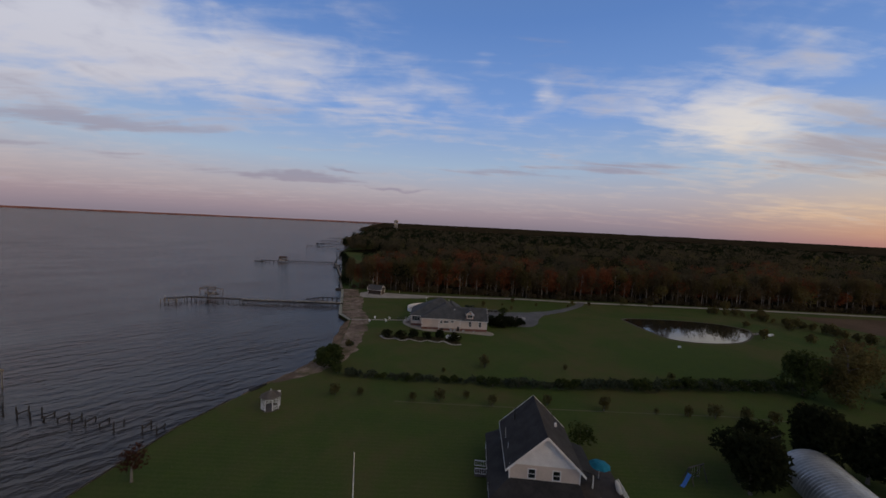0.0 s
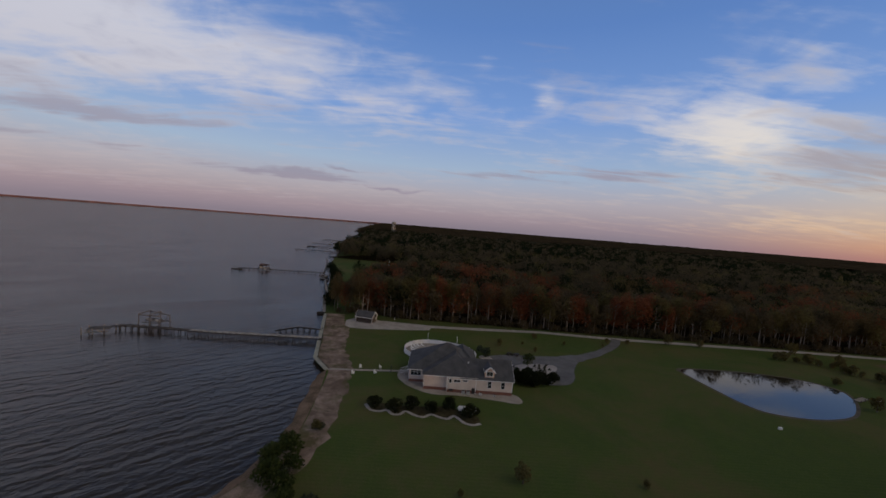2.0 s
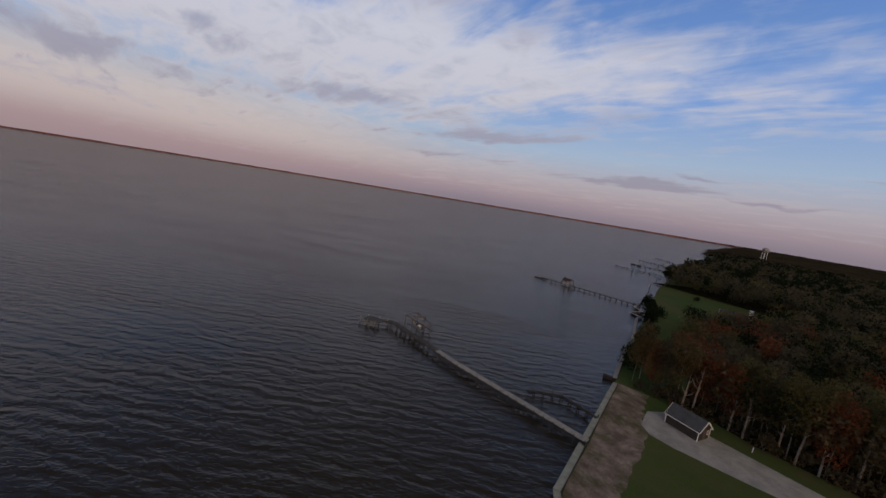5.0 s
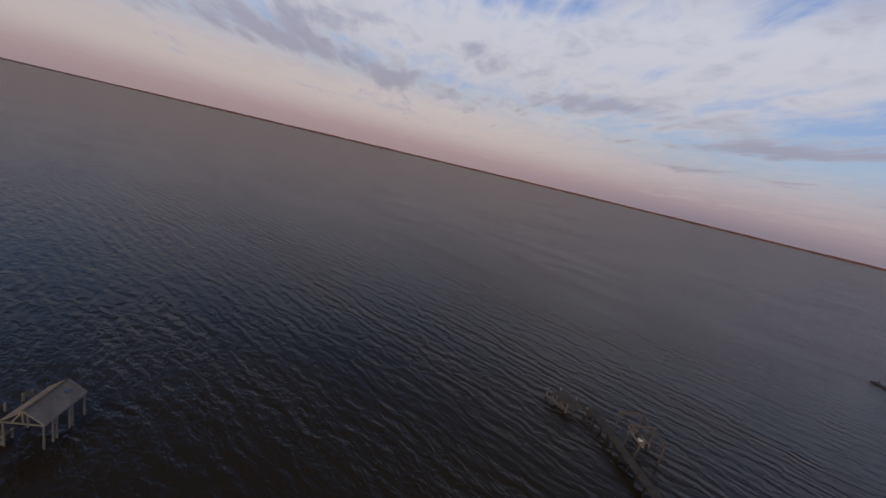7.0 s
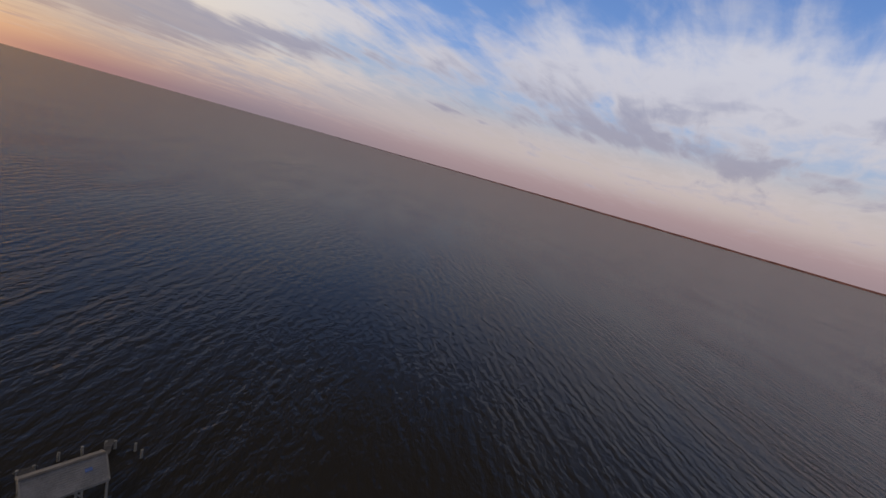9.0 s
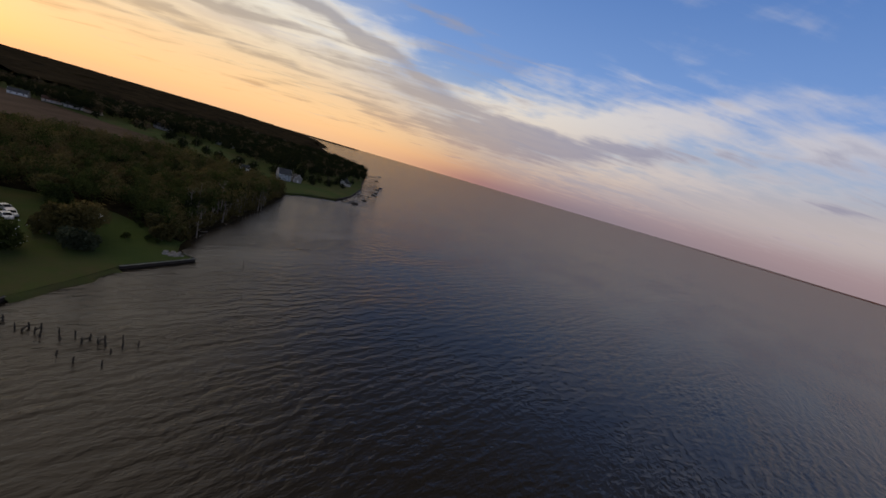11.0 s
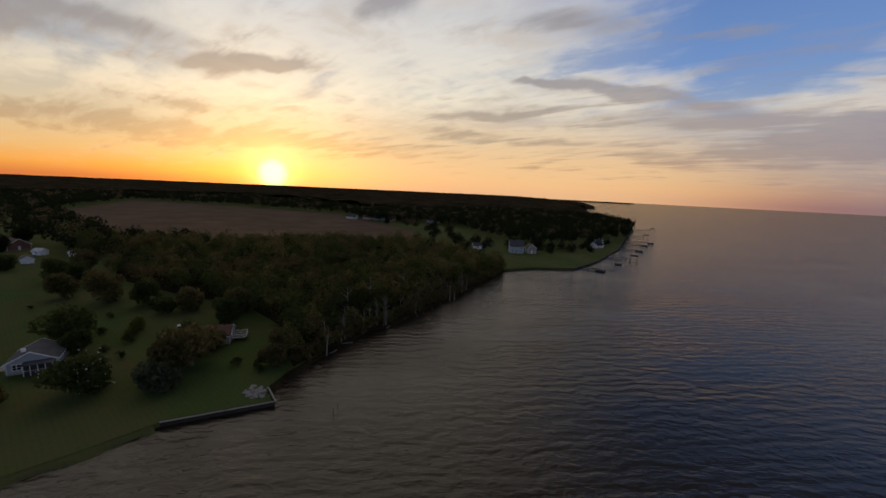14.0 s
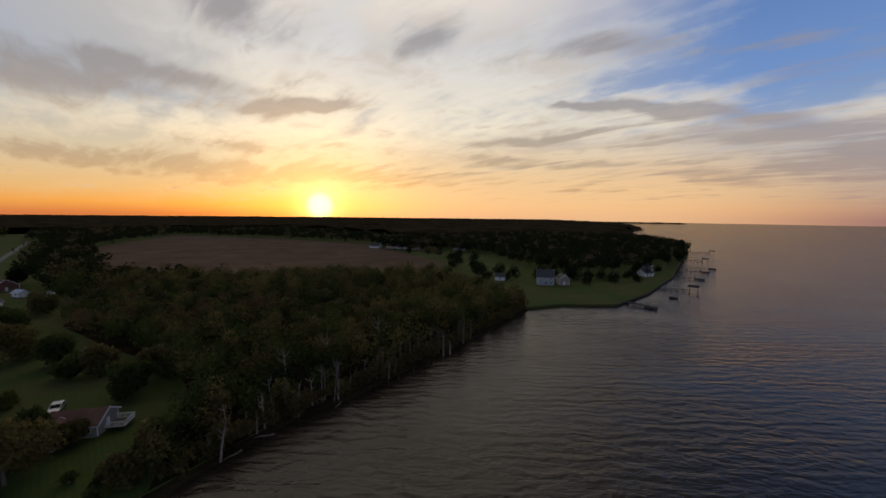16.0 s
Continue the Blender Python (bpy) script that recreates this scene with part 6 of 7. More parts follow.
# back deck on the east side
part("deck", slab(4.5, 0.8, 0.0, 11.2, 9.8, 0.9, 0.03), surface("dark_stained_deck", (0.035, 0.03, 0.03), (0.07, 0.06, 0.058), 0.8, 0.8, 0.3), h1, "dark stained raised deck")
side_roof = [(4.4, 4.2, 3.9), (4.4, 10.8, 3.9), (7.6, 10.8, 2.9), (7.6, 4.2, 2.9)]
bm = bmesh.new()
tv = [bm.verts.new(p) for p in side_roof]
bv = [bm.verts.new((p[0], p[1], p[2] - 0.15)) for p in side_roof]
bm.faces.new(tv)
bm.faces.new(bv[::-1])
for i in range(4):
    bm.faces.new((tv[i], bv[i], bv[(i + 1) % 4], tv[(i + 1) % 4]))
bmesh.ops.recalc_face_normals(bm, faces=bm.faces)
part("side_roof", bm, SHINGLE_BLACK, h1)
for y in (4.4, 10.6):
    part("porch_post", box(bmesh.new(), 7.3, y - 0.08, 0.9, 7.46, y + 0.08, 2.75), WHITE, h1)
railing(h1, (11.1, 0.9), (11.1, 5.5), 0.9)
TEAL = surface("turquoise_canvas", (0.02, 0.26, 0.42), (0.04, 0.38, 0.55), 0.8, 0.8)
um = thing("patio_umbrella", 23.6, 52.6, LAND + 0.9, 0, "turquoise patio umbrella open over a dark deck", "umbrella")
part("pole", post(0, 0, 0, 2.5, 0.04), WHITE, um)
bm = bmesh.new()
rim = [bm.verts.new((1.5 * math.cos(math.pi * k / 4), 1.5 * math.sin(math.pi * k / 4), 1.95 + 0.05 * (k % 2))) for k in range(8)]
rim2 = [bm.verts.new((0.8 * math.cos(math.pi * k / 4), 0.8 * math.sin(math.pi * k / 4), 2.35)) for k in range(8)]
hub = bm.verts.new((0, 0, 2.5))
for k in range(8):
    j = (k + 1) % 8
    bm.faces.new((rim[k], rim[j], rim2[j], rim2[k]))
    bm.faces.new((rim2[k], rim2[j], hub))
bmesh.ops.solidify(bm, geom=bm.faces[:], thickness=0.03)
part("canopy", bm, TEAL, um)
part("base", post(0, 0, 0, 0.1, 0.3, 12), DARK_METAL, um)
t = thing("paddle_board", 25.3, 49.0, LAND + 0.02, -5, "white paddle board leaning on the deck edge", "board")
ob = part("board", limb(bmesh.new(), [(0, 0, 0), (0, 0.3, 0.35), (0, 1.4, 1.0), (0, 2.2, 1.45), (0, 2.5, 1.6)], [0.08, 0.3, 0.38, 0.3, 0.06], 8), WHITE, t)
ob.scale = (1, 1, 1)
for x, y, lab in ((20.9, 47.6, "small white object lying on the deck"), (22.4, 48.2, "white folded chair lying on the deck")):
    t = thing("folded_chair", x, y, LAND + 0.9, 35, lab, "chair")
    part("frame", slab(-0.25, -0.5, 0.0, 0.25, 0.5, 0.08, 0.02), WHITE, t)
t = thing("flagpole", -9.3, 44.6, LAND, 0, "tall slim white flagpole without a flag on the lawn", "flagpole")
part("pole", limb(bmesh.new(), [(0, 0, -0.1), (0, 0, 4), (0, 0, 8.3)], [0.075, 0.065, 0.04], 8), WHITE, t)
part("finial", boulder(0.1, 3), METAL, t).matrix_basis = pose(0, 0, 8.34)
part("base", post(0, 0, 0, 0.12, 0.25, 10), CONCRETE, t)

# gazebo
gz = thing("gazebo", -30.4, 69.6, LAND, 12, "small white octagonal gazebo with a shingled roof", "gazebo")
part("floor", post(0, 0, 0, 0.2, 1.65, 8), WOOD_GREY, gz)
bm = bmesh.new()
rim = [bm.verts.new((1.95 * math.cos(math.pi * (k + 0.5) / 4), 1.95 * math.sin(math.pi * (k + 0.5) / 4), 2.45)) for k in range(8)]
mid = [bm.verts.new((0.55 * math.cos(math.pi * (k + 0.5) / 4), 0.55 * math.sin(math.pi * (k + 0.5) / 4), 3.25)) for k in range(8)]
tip = bm.verts.new((0, 0, 3.45))
for k in range(8):
    j = (k + 1) % 8
    bm.faces.new((rim[k], rim[j], mid[j], mid[k]))
    bm.faces.new((mid[k], mid[j], tip))
bmesh.ops.solidify(bm, geom=bm.faces[:], thickness=0.08)
part("roof", bm, surface("gazebo_shingles", (0.16, 0.14, 0.13), (0.27, 0.24, 0.22), 0.9, 0.9, 0.4), gz, "weathered grey-brown shingle roof")
part("finial", post(0, 0, 3.4, 3.8, 0.08, 6, 0.02), WHITE, gz)
for k in range(8):
    a, b = math.pi * (k + 0.5) / 4, math.pi * (k + 1.5) / 4
    p, p2 = (1.6 * math.cos(a), 1.6 * math.sin(a)), (1.6 * math.cos(b), 1.6 * math.sin(b))
    part("post", box(bmesh.new(), p[0] - 0.07, p[1] - 0.07, 0.2, p[0] + 0.07, p[1] + 0.07, 2.45), WHITE, gz)
    if k != 5:
        railing(gz, p, p2, 0.2, 0.8, 0.14)
    part("valance", beam(bmesh.new(), (*p, 2.3), (*p2, 2.3), 0.05, 0.25), WHITE, gz)

# metal arch hangar, partly hidden by cedars
hg = thing("arch_hangar", 55.4, 48.4, LAND, -16, "ribbed galvanised steel arch building with a closed white door", "shed")
bm = bmesh.new()
N_RIB = 26
rows = []
for i in range(N_RIB * 2 + 1):
    y = -5.0 + 14.0 * i / (N_RIB * 2)
    r = 4.1 + (0.07 if i % 2 else 0.0)
    rows.append([bm.verts.new((r * math.cos(math.pi * k / 18), y, r * math.sin(math.pi * k / 18) * 0.98)) for k in range(19)])
for a, b in zip(rows, rows[1:]):
    for k in range(18):
        bm.faces.new((a[k], a[k + 1], b[k + 1], b[k]))
part("shell", bm, METAL, hg)
bm = bmesh.new()
arc = [bm.verts.new((4.0 * math.cos(math.pi * k / 18), -4.8, 4.0 * math.sin(math.pi * k / 18) * 0.98)) for k in range(19)]
bm.faces.new(arc)
bmesh.ops.solidify(bm, geom=bm.faces[:], thickness=0.1)
part("end_wall", bm, METAL, hg)
bm = bmesh.new()
arc = [bm.verts.new((4.0 * math.cos(math.pi * k / 18), 8.8, 4.0 * math.sin(math.pi * k / 18) * 0.98)) for k in range(19)]
bm.faces.new(arc)
bmesh.ops.solidify(bm, geom=bm.faces[:], thickness=0.1)
part("end_wall", bm, METAL, hg)
part("sliding_door", slab(-1.6, -5.02, 0, 1.8, -4.92, 2.6, 0.02), WHITE, hg)
lamp = thing("wall_lamp", 0, 0, 0, 0, "small warm lamp glowing over a hangar door", "lamp")
lamp.matrix_basis = pose(55.4, 48.4, LAND, 0, 0, -16) @ pose(-0.6, -5.1, 3.1)
GLOW = bpy.data.materials.new("lamp_glow")
GLOW.use_nodes = True
gn = Net(GLOW.node_tree)
em = gn.node("ShaderNodeEmission")
em.inputs[0].default_value, em.inputs[1].default_value = (1.0, 0.62, 0.22, 1), 4.0
gn.put(gn.node("ShaderNodeOutputMaterial").inputs[0], em.outputs[0])
part("bulb", slab(-0.14, -0.1, -0.14, 0.14, 0.06, 0.14, 0.05), GLOW, lamp)
part("hood", slab(-0.2, -0.12, 0.14, 0.2, 0.12, 0.2, 0.02), DARK_METAL, lamp)
# play swing with a blue slide
sw = thing("swing_set", 38.6, 54.4, LAND, 20, "wooden swing set with a bright blue slide", "swing set")
for x in (-1.4, 1.4):
    for y in (-0.9, 0.9):
        part("leg", beam(bmesh.new(), (x, y, 0), (x, 0, 2.3), 0.1), WOOD_GREY, sw)
part("top_bar", beam(bmesh.new(), (-1.7, 0, 2.3), (1.7, 0, 2.3), 0.12), WOOD_GREY, sw)
BLUE = surface("blue_plastic", (0.05, 0.16, 0.48), (0.09, 0.24, 0.62), 0.8, 0.4)
bm = bmesh.new()
beam(bm, (-1.5, -0.2, 1.5), (-2.8, -0.4, 0.2), 0.5, 0.06)
beam(bm, (-2.8, -0.4, 0.2), (-3.3, -0.5, 0.14), 0.5, 0.06)
part("slide", bm, BLUE, sw, "bright blue plastic slide")
for x in (-0.5, 0.6):
    part("swing_seat", slab(x - 0.22, -0.12, 0.5, x + 0.22, 0.12, 0.56, 0.02), DARK_METAL, sw)
    for s in (-0.2, 0.2):
        part("chain", beam(bmesh.new(), (x + s, 0, 0.56), (x + s, 0, 2.25), 0.025), METAL, sw)


# --- smaller houses to the south and far off
def cottage(x, y, turn, w, d, h, roof_h, wall, roof, label, over=0.4, wins=3, hip=False, deck=False, name="house", rooms=0.0):
    t = thing(name, x, y, LAND, turn, label, "house")
    walls(t, -w / 2, -d / 2, w / 2, d / 2, 0, h, wall, CONCRETE, 0.35)
    if hip:
        hip_roof(t, -w / 2, -d / 2, w / 2, d / 2, h, h + roof_h, (-w / 2 + d * 0.45, 0, w / 2 - d * 0.45, 0), roof)
    else:
        gable_roof(t, -w / 2, -d / 2, w / 2, d / 2, h, h + roof_h, "x", roof, over)
        gable_end(t, -w / 2, d / 2, -w / 2, -d / 2, h, h + roof_h - 0.1, wall)
        gable_end(t, w / 2, -d / 2, w / 2, d / 2, h, h + roof_h - 0.1, wall)
    for i in range(wins):
        xx = -w / 2 + w * (i + 0.6) / (wins + 0.2)
        window(t, xx, -d / 2 - 0.02, 1.0, 0.9, 1.2, "S", 1, 2)
        window(t, xx, d / 2 + 0.02, 1.0, 0.9, 1.2, "N", 1, 2)
        if h > 4.6:
            window(t, xx, -d / 2 - 0.02, 3.6, 0.9, 1.2, "S", 1, 2)
            window(t, xx, d / 2 + 0.02, 3.6, 0.9, 1.2, "N", 1, 2)
    part("door", slab(-w / 2 - 0.06, -0.5, 0.1, -w / 2 - 0.01, 0.5, 2.2, 0.01), WHITE, t)
    return t


# blue-grey house with a screened porch (its west front looks on the bay)
hw = cottage(-10.8, 14.4, -18, 7.2, 7.4, 2.7, 2.0, SIDING_BLUE, SHINGLE, "small pale blue house with a dark roof and screened porch", wins=2)
pw = part("screen_porch", slab(-5.6, -3.5, 0.1, -3.65, 0.8, 2.4, 0.02), DARK_METAL, hw, "dark screened porch with white posts")
for y in (-3.5, -2.4, -1.3, -0.2, 0.8):
    part("porch_post", box(bmesh.new(), -5.66, y - 0.06, 0.1, -5.54, y + 0.06, 2.4), WHITE, pw)
part("rail", beam(bmesh.new(), (-5.62, -3.5, 1.2), (-5.62, 0.8, 1.2), 0.06), WHITE, pw)
part("porch_roof", slab(-6.0, -3.8, 2.4, -3.5, 1.1, 2.54, 0.02), SHINGLE, hw)
window(hw, -3.63, 2.2, 1.0, 1.2, 1.1, "W", 2, 2)
part("roof_box", slab(-1.7, 1.2, 4.0, -1.2, 1.9, 4.7, 0.03), WHITE, hw, "white roof lantern box")
cottage(-12.0, 27.2, -10, 5.0, 4.4, 2.6, 1.7, SIDING_BLUE, SHINGLE, "pale blue garage beside a small house", wins=1, name="garage")
hr = cottage(-22.6, -15.8, 58, 8.2, 6.0, 2.6, 1.6, SIDING_GREY, SHINGLE_RED, "grey cottage with a russet roof and a raised white deck", wins=3)
hr2 = part("rear_wing", slab(0.2, 3.05, 0.1, 3.8, 6.6, 2.5, 0.01), SIDING_GREY, hr)
gable_roof(hr, 0.2, 2.0, 3.8, 6.6, 2.5, 3.8, "y", SHINGLE_RED, 0.3, name="rear_roof")
gable_end(hr, 3.8, 6.62, 0.2, 6.62, 2.5, 3.7, SIDING_GREY)
dk = thing("raised_deck", -25.8, -21.0, LAND, 58, "raised white-railed deck at a cottage end", "deck")
part("platform", slab(-1.6, -1.8, 0.75, 1.6, 1.8, 0.9, 0.02), WOOD_GREY, dk)
for a, b in (((-1.5, -1.7), (-1.5, 1.7)), ((-1.5, -1.7), (1.5, -1.7)), ((-1.5, 1.7), (1.5, 1.7))):
    railing(dk, a, b, 0.9, 0.95, 0.2)
for x in (-1.4, 1.4):
    for y in (-1.6, 1.6):
        part("post", box(bmesh.new(), x - 0.07, y - 0.07, 0, x + 0.07, y + 0.07, 0.76), WOOD_GREY, dk)
for dx, dy, lab in ((-8.2, -10.4, "white"), (-7.0, -8.4, "white")):
    t = thing("roof_box", -22 + dx + 9, -13 + dy + 10.5, LAND, 30, "small white storage box beside a cottage", "box")
    part("body", slab(-0.7, -0.4, 0, 0.7, 0.4, 0.9, 0.05), WHITE, t)
    part("lid", slab(-0.75, -0.45, 0.9, 0.75, 0.45, 1.0, 0.03), WHITE, t)

# cars by the cottage
CAR_PAINT = {"white": surface("white_car_paint", (0.62, 0.63, 0.64), (0.72, 0.73, 0.74), 0.5, 0.25, spec=0.5), "silver": surface("silver_car_paint", (0.38, 0.39, 0.41), (0.48, 0.49, 0.5), 0.5, 0.3, 0.0, 0.5)}
RUBBER = surface("tyre_rubber", (0.02, 0.02, 0.02), (0.04, 0.04, 0.04), 1.0, 0.9)


def car(x, y, turn, paint, label, long_car=4.6):
    t = thing("car", x, y, LAND + 0.02, turn, label, "car", "parked cars")
    L = long_car / 2
    prof = [(-L, 0.35), (-L, 0.85), (-L + 0.25, 1.0), (-L + 0.9, 1.5), (0.3, 1.55), (1.1, 1.02), (L - 0.2, 0.85), (L, 0.6), (L, 0.35)]
    bm = bmesh.new()
    rings = []
    for yy, k in ((-0.9, 0.94), (-0.82, 1.0), (0.82, 1.0), (0.9, 0.94)):
        rings.append([bm.verts.new((px, yy, 0.35 + (pz - 0.35) * k)) for px, pz in prof])
    for a, b in zip(rings, rings[1:]):
        for i in range(len(prof)):
            j = (i + 1) % len(prof)
            bm.faces.new((a[i], a[j], b[j], b[i]))
    bm.faces.new(rings[0])
    bm.faces.new(rings[-1][::-1])
    bmesh.ops.recalc_face_normals(bm, faces=bm.faces)
    part("body", bm, CAR_PAINT[paint], t)
    for s in (-1, 1):
        bm = bmesh.new()
        v = [bm.verts.new((px, s * 0.905, pz)) for px, pz in ((-L + 0.55, 1.02), (-L + 0.95, 1.4), (0.25, 1.43), (0.85, 1.02))]
        bm.faces.new(v)
        bmesh.ops.solidify(bm, geom=bm.faces[:], thickness=0.02)
        part("side_window", bm, GLASS, t)
    bm = bmesh.new()
    v = [bm.verts.new(p) for p in ((0.36, -0.75, 1.53), (0.36, 0.75, 1.53), (1.08, 0.75, 1.06), (1.08, -0.75, 1.06))]
    bm.faces.new(v)
    bmesh.ops.solidify(bm, geom=bm.faces[:], thickness=-0.03)
    part("windscreen", bm, GLASS, t)
    for px in (-L + 0.85, L - 0.85):
        for s in (-0.82, 0.82):
            part("wheel", limb(bmesh.new(), [(px, s - 0.11, 0.33), (px, s + 0.11, 0.33)], [0.33, 0.33], 14), RUBBER, t)
    for s in (-0.6, 0.6):
        part("headlight", slab(L - 0.03, s - 0.16, 0.62, L + 0.02, s + 0.16, 0.75, 0.01), WHITE, t)
    return t


car(-15.4, -7.2, 148, "white", "white car parked on grass beside a cottage")
car(-14.0, -9.6, 150, "white", "white car parked beside another white car")
car(-9.6, -12.4, 165, "silver", "silver estate car parked beyond two white cars")
car(-16.2, 34.6, 10, "white", "white car parked beside a garage")

# house in the northern clearing
cottage(-47, 330, 20, 14, 9, 3.2, 3.4, SIDING_BLUE, SHINGLE, "grey-blue house half hidden by trees on a northern lawn", wins=3)
t = thing("chimney_sign", -41.5, 328.0, LAND, 0, "tall white chimney stack of a house among trees", "chimney")
part("stack", slab(-0.8, -0.6, 0, 0.8, 0.6, 9.5, 0.05), WHITE, t)
# far houses, water tower
wt = thing("water_tower", -150, 1240, LAND, 0, "distant pale water tower above the trees", "water tower")
part("tank", limb(bmesh.new(), [(0, 0, 30), (0, 0, 32), (0, 0, 37), (0, 0, 40), (0, 0, 41)], [2, 6, 7, 5, 1], 14), SIDING_GREY, wt)
for k in range(4):
    part("leg", beam(bmesh.new(), (6 * math.cos(k * 1.571), 6 * math.sin(k * 1.571), -0.5), (4.5 * math.cos(k * 1.571), 4.5 * math.sin(k * 1.571), 32), 0.8), WHITE, wt)
for x, y in ((-170, 1190), (-185, 1330)):
    cottage(x + 30, y, 10, 16, 10, 5, 4, WHITE, SHINGLE, "small white house on the distant northern shore", wins=3)

# the white house on the southern lawn and its neighbours
cottage(-4, -218, 35, 9.5, 8, 5.2, 4.0, SIDING_BLUE, SHINGLE, "two-storey pale house on the southern point", wins=3)
cottage(-11.5, -226, -50, 7, 6, 4.0, 2.6, SIDING_GREY, SHINGLE, "low pale wing beside a larger house", wins=2)
cottage(23, -209, 40, 6, 4.5, 2.8, 1.8, WHITE, SHINGLE, "small white outbuilding on the southern lawn", wins=1, name="outbuilding")
for x, y, a, lab in ((178, -345, 20, "pale distant house beyond the field"), (118, -358, -10, "pale distant house among dark trees")):
    cottage(x, y, a, 16, 10, 3.4, 3.4, SIDING_GREY, SHINGLE, lab, wins=4)
for k, (x, y) in enumerate(((268, -286), (252, -300), (236, -304), (222, -309))):
    cottage(x, y, 30 + 8 * k, 13, 8, 3.0, 2.8, SIDING if k % 2 else WHITE, SHINGLE_RED if k % 2 else SHINGLE, "distant house in a row beyond the field", wins=3)
for k, (x, y) in enumerate(((-36, -300), (-30, -322), (-24, -345))):
    cottage(x, y, 70 + 10 * k, 9, 6, 2.9, 2.2, WHITE, SHINGLE, "small pale cottage under the pines of the point", wins=2)
cottage(176, 9, 20, 13, 9, 3.2, 3.0, BRICK, SHINGLE_RED, "brown house by the road with a russet roof", wins=3)
cottage(128, 18.5, 10, 5, 3.6, 2.4, 1.2, WHITE, METAL, "small white shed near the road", wins=1, name="shed")
cottage(126, 7, 0, 6, 4, 2.4, 1.3, WHITE, SHINGLE, "small white outbuilding in a yard", wins=1, name="outbuilding")
cottage(148, 1, 30, 5, 3.4, 2.4, 1.2, WHITE, METAL, "small white shed in a cluttered yard", wins=1, name="shed")
cottage(136, -9, 0, 3, 2.4, 2.2, 0.8, WHITE, METAL, "tiny white shed at the woods' edge", wins=1, name="shed")
# ---------------------------------------------------------------- trees and shrubs one by one
def planted(proto, spots, label="", group=""):
    """Copies of a plant: x, y, size."""
    for k, (x, y, s) in enumerate(spots):
        o = copy_thing(proto, pose(x, y, LAND, 0, 0, (x * 57 + y * 31) % 360))
        o.scale = (s * (0.92 + 0.16 * ((k * 37) % 10) / 10),) * 2 + (s,)
        if label:
            tagged(o, label)
        if group:
            tagged(o, group=group)


def shrub(name, x, y, h, wide, leaf, label, n=260, card=0.3, seed=1, group="", category="shrub"):
    t = thing(name, x, y, LAND, 0, label, category, group)
    bm = bmesh.new()
    r = random.Random(seed)
    for k in range(5):
        a = r.uniform(0, 6.28)
        limb(bm, [(0, 0, -0.05), (math.cos(a) * wide * 0.15, math.sin(a) * wide * 0.15, h * 0.4), (math.cos(a) * wide * 0.3, math.sin(a) * wide * 0.3, h * 0.75)], [0.05, 0.04, 0.015], 4)
    part("stem_clump", bm, BARK, t)
    pts = crown_points(n, h, wide, 0.0, 6, seed)
    link("foliage", card_mesh("foliage", pts, card, [leaf]), leaf, t)
    return t


LEAF_SAGE = leaves("sage_leaves", (0.03, 0.042, 0.024), (0.12, 0.135, 0.085))
LEAF_YELLOW = leaves("yellow_green_leaves", (0.045, 0.055, 0.010), (0.13, 0.13, 0.03))
# the hedge between the lots
hedge_a = shrub("hedge_bush", -22.8, 86.5, 2.4, 3.6, LEAF_GREEN, "dense green hedge bush on a lot line", 520, 0.30, 2, "hedge bushes", "bush")
hedge_b = shrub("hedge_bush", -19.6, 85.4, 2.0, 3.2, LEAF_SAGE, "greyish green hedge bush on a lot line", 420, 0.28, 3, "hedge bushes", "bush")
line = [(-22.8, 86.5), (-16.7, 84.4), (-7.7, 83.4), (1.5, 83.4), (11, 82.9), (27, 82.5), (38.7, 83.0), (48, 83.4), (58.6, 85.4), (66.5, 86.0), (84, 86.6)]
q = random.Random(11)
spots_a, spots_b = [], []
for x, y, a in along(line, 1.45)[2:]:
    s = q.uniform(0.55, 0.85) if x < 9 else (q.uniform(0.75, 1.1) if x < 36 else q.uniform(0.95, 1.35))
    (spots_a if q.random() < 0.42 else spots_b).append((x + q.uniform(-0.4, 0.4), y + 1.2 + q.uniform(-0.8, 0.8), s))
planted(hedge_a, spots_a)
planted(hedge_b, spots_b)
planted(hedge_a, [(-27.6, 90.4, 1.55), (-28.6, 94.0, 1.5), (-26.6, 97.4, 1.45), (-24.6, 93.5, 1.2), (-27.8, 100.0, 1.1), (-24.6, 88.6, 1.25)], "large rounded green bush at the beach end of a hedge")
planted(hedge_b, [(-24.2, 105.2, 0.8), (-26.0, 91.6, 1.0)])
# round shrubs of the gravel bed
ball = shrub("round_shrub", -15.6, 115.9, 2.6, 3.3, LEAF_CEDAR, "round dark clipped shrub in a gravel bed", 900, 0.26, 5, "gravel bed shrubs")
planted(ball, [(-11.2, 114.6, 1.15), (-7.3, 116.4, 1.1), (-3.0, 115.0, 1.0), (0.8, 117.2, 1.1), (5.4, 113.8, 1.2)])
# driveway island and the dark cluster beside the wing
pot = shrub("small_shrub", 27.8, 146.5, 0.8, 1.0, LEAF_CEDAR, "small dark round shrub on pale gravel", 160, 0.14, 6, "island shrubs")
planted(pot, [(29.4, 147.4, 1), (30.8, 146.2, 1), (28.8, 145.2, 1), (30.2, 144.4, 1), (28.6, 143.6, 0.9), (31.6, 147.8, 1), (24.6, 142.6, 0.9), (31.8, 144.8, 0.9)])
tree("ornamental_tree", 25.4, 145.4, 4.4, 4.2, LEAF_GREEN, "small dark spreading tree on the driveway island", n=700, card=0.3, base=0.25, seed=9)
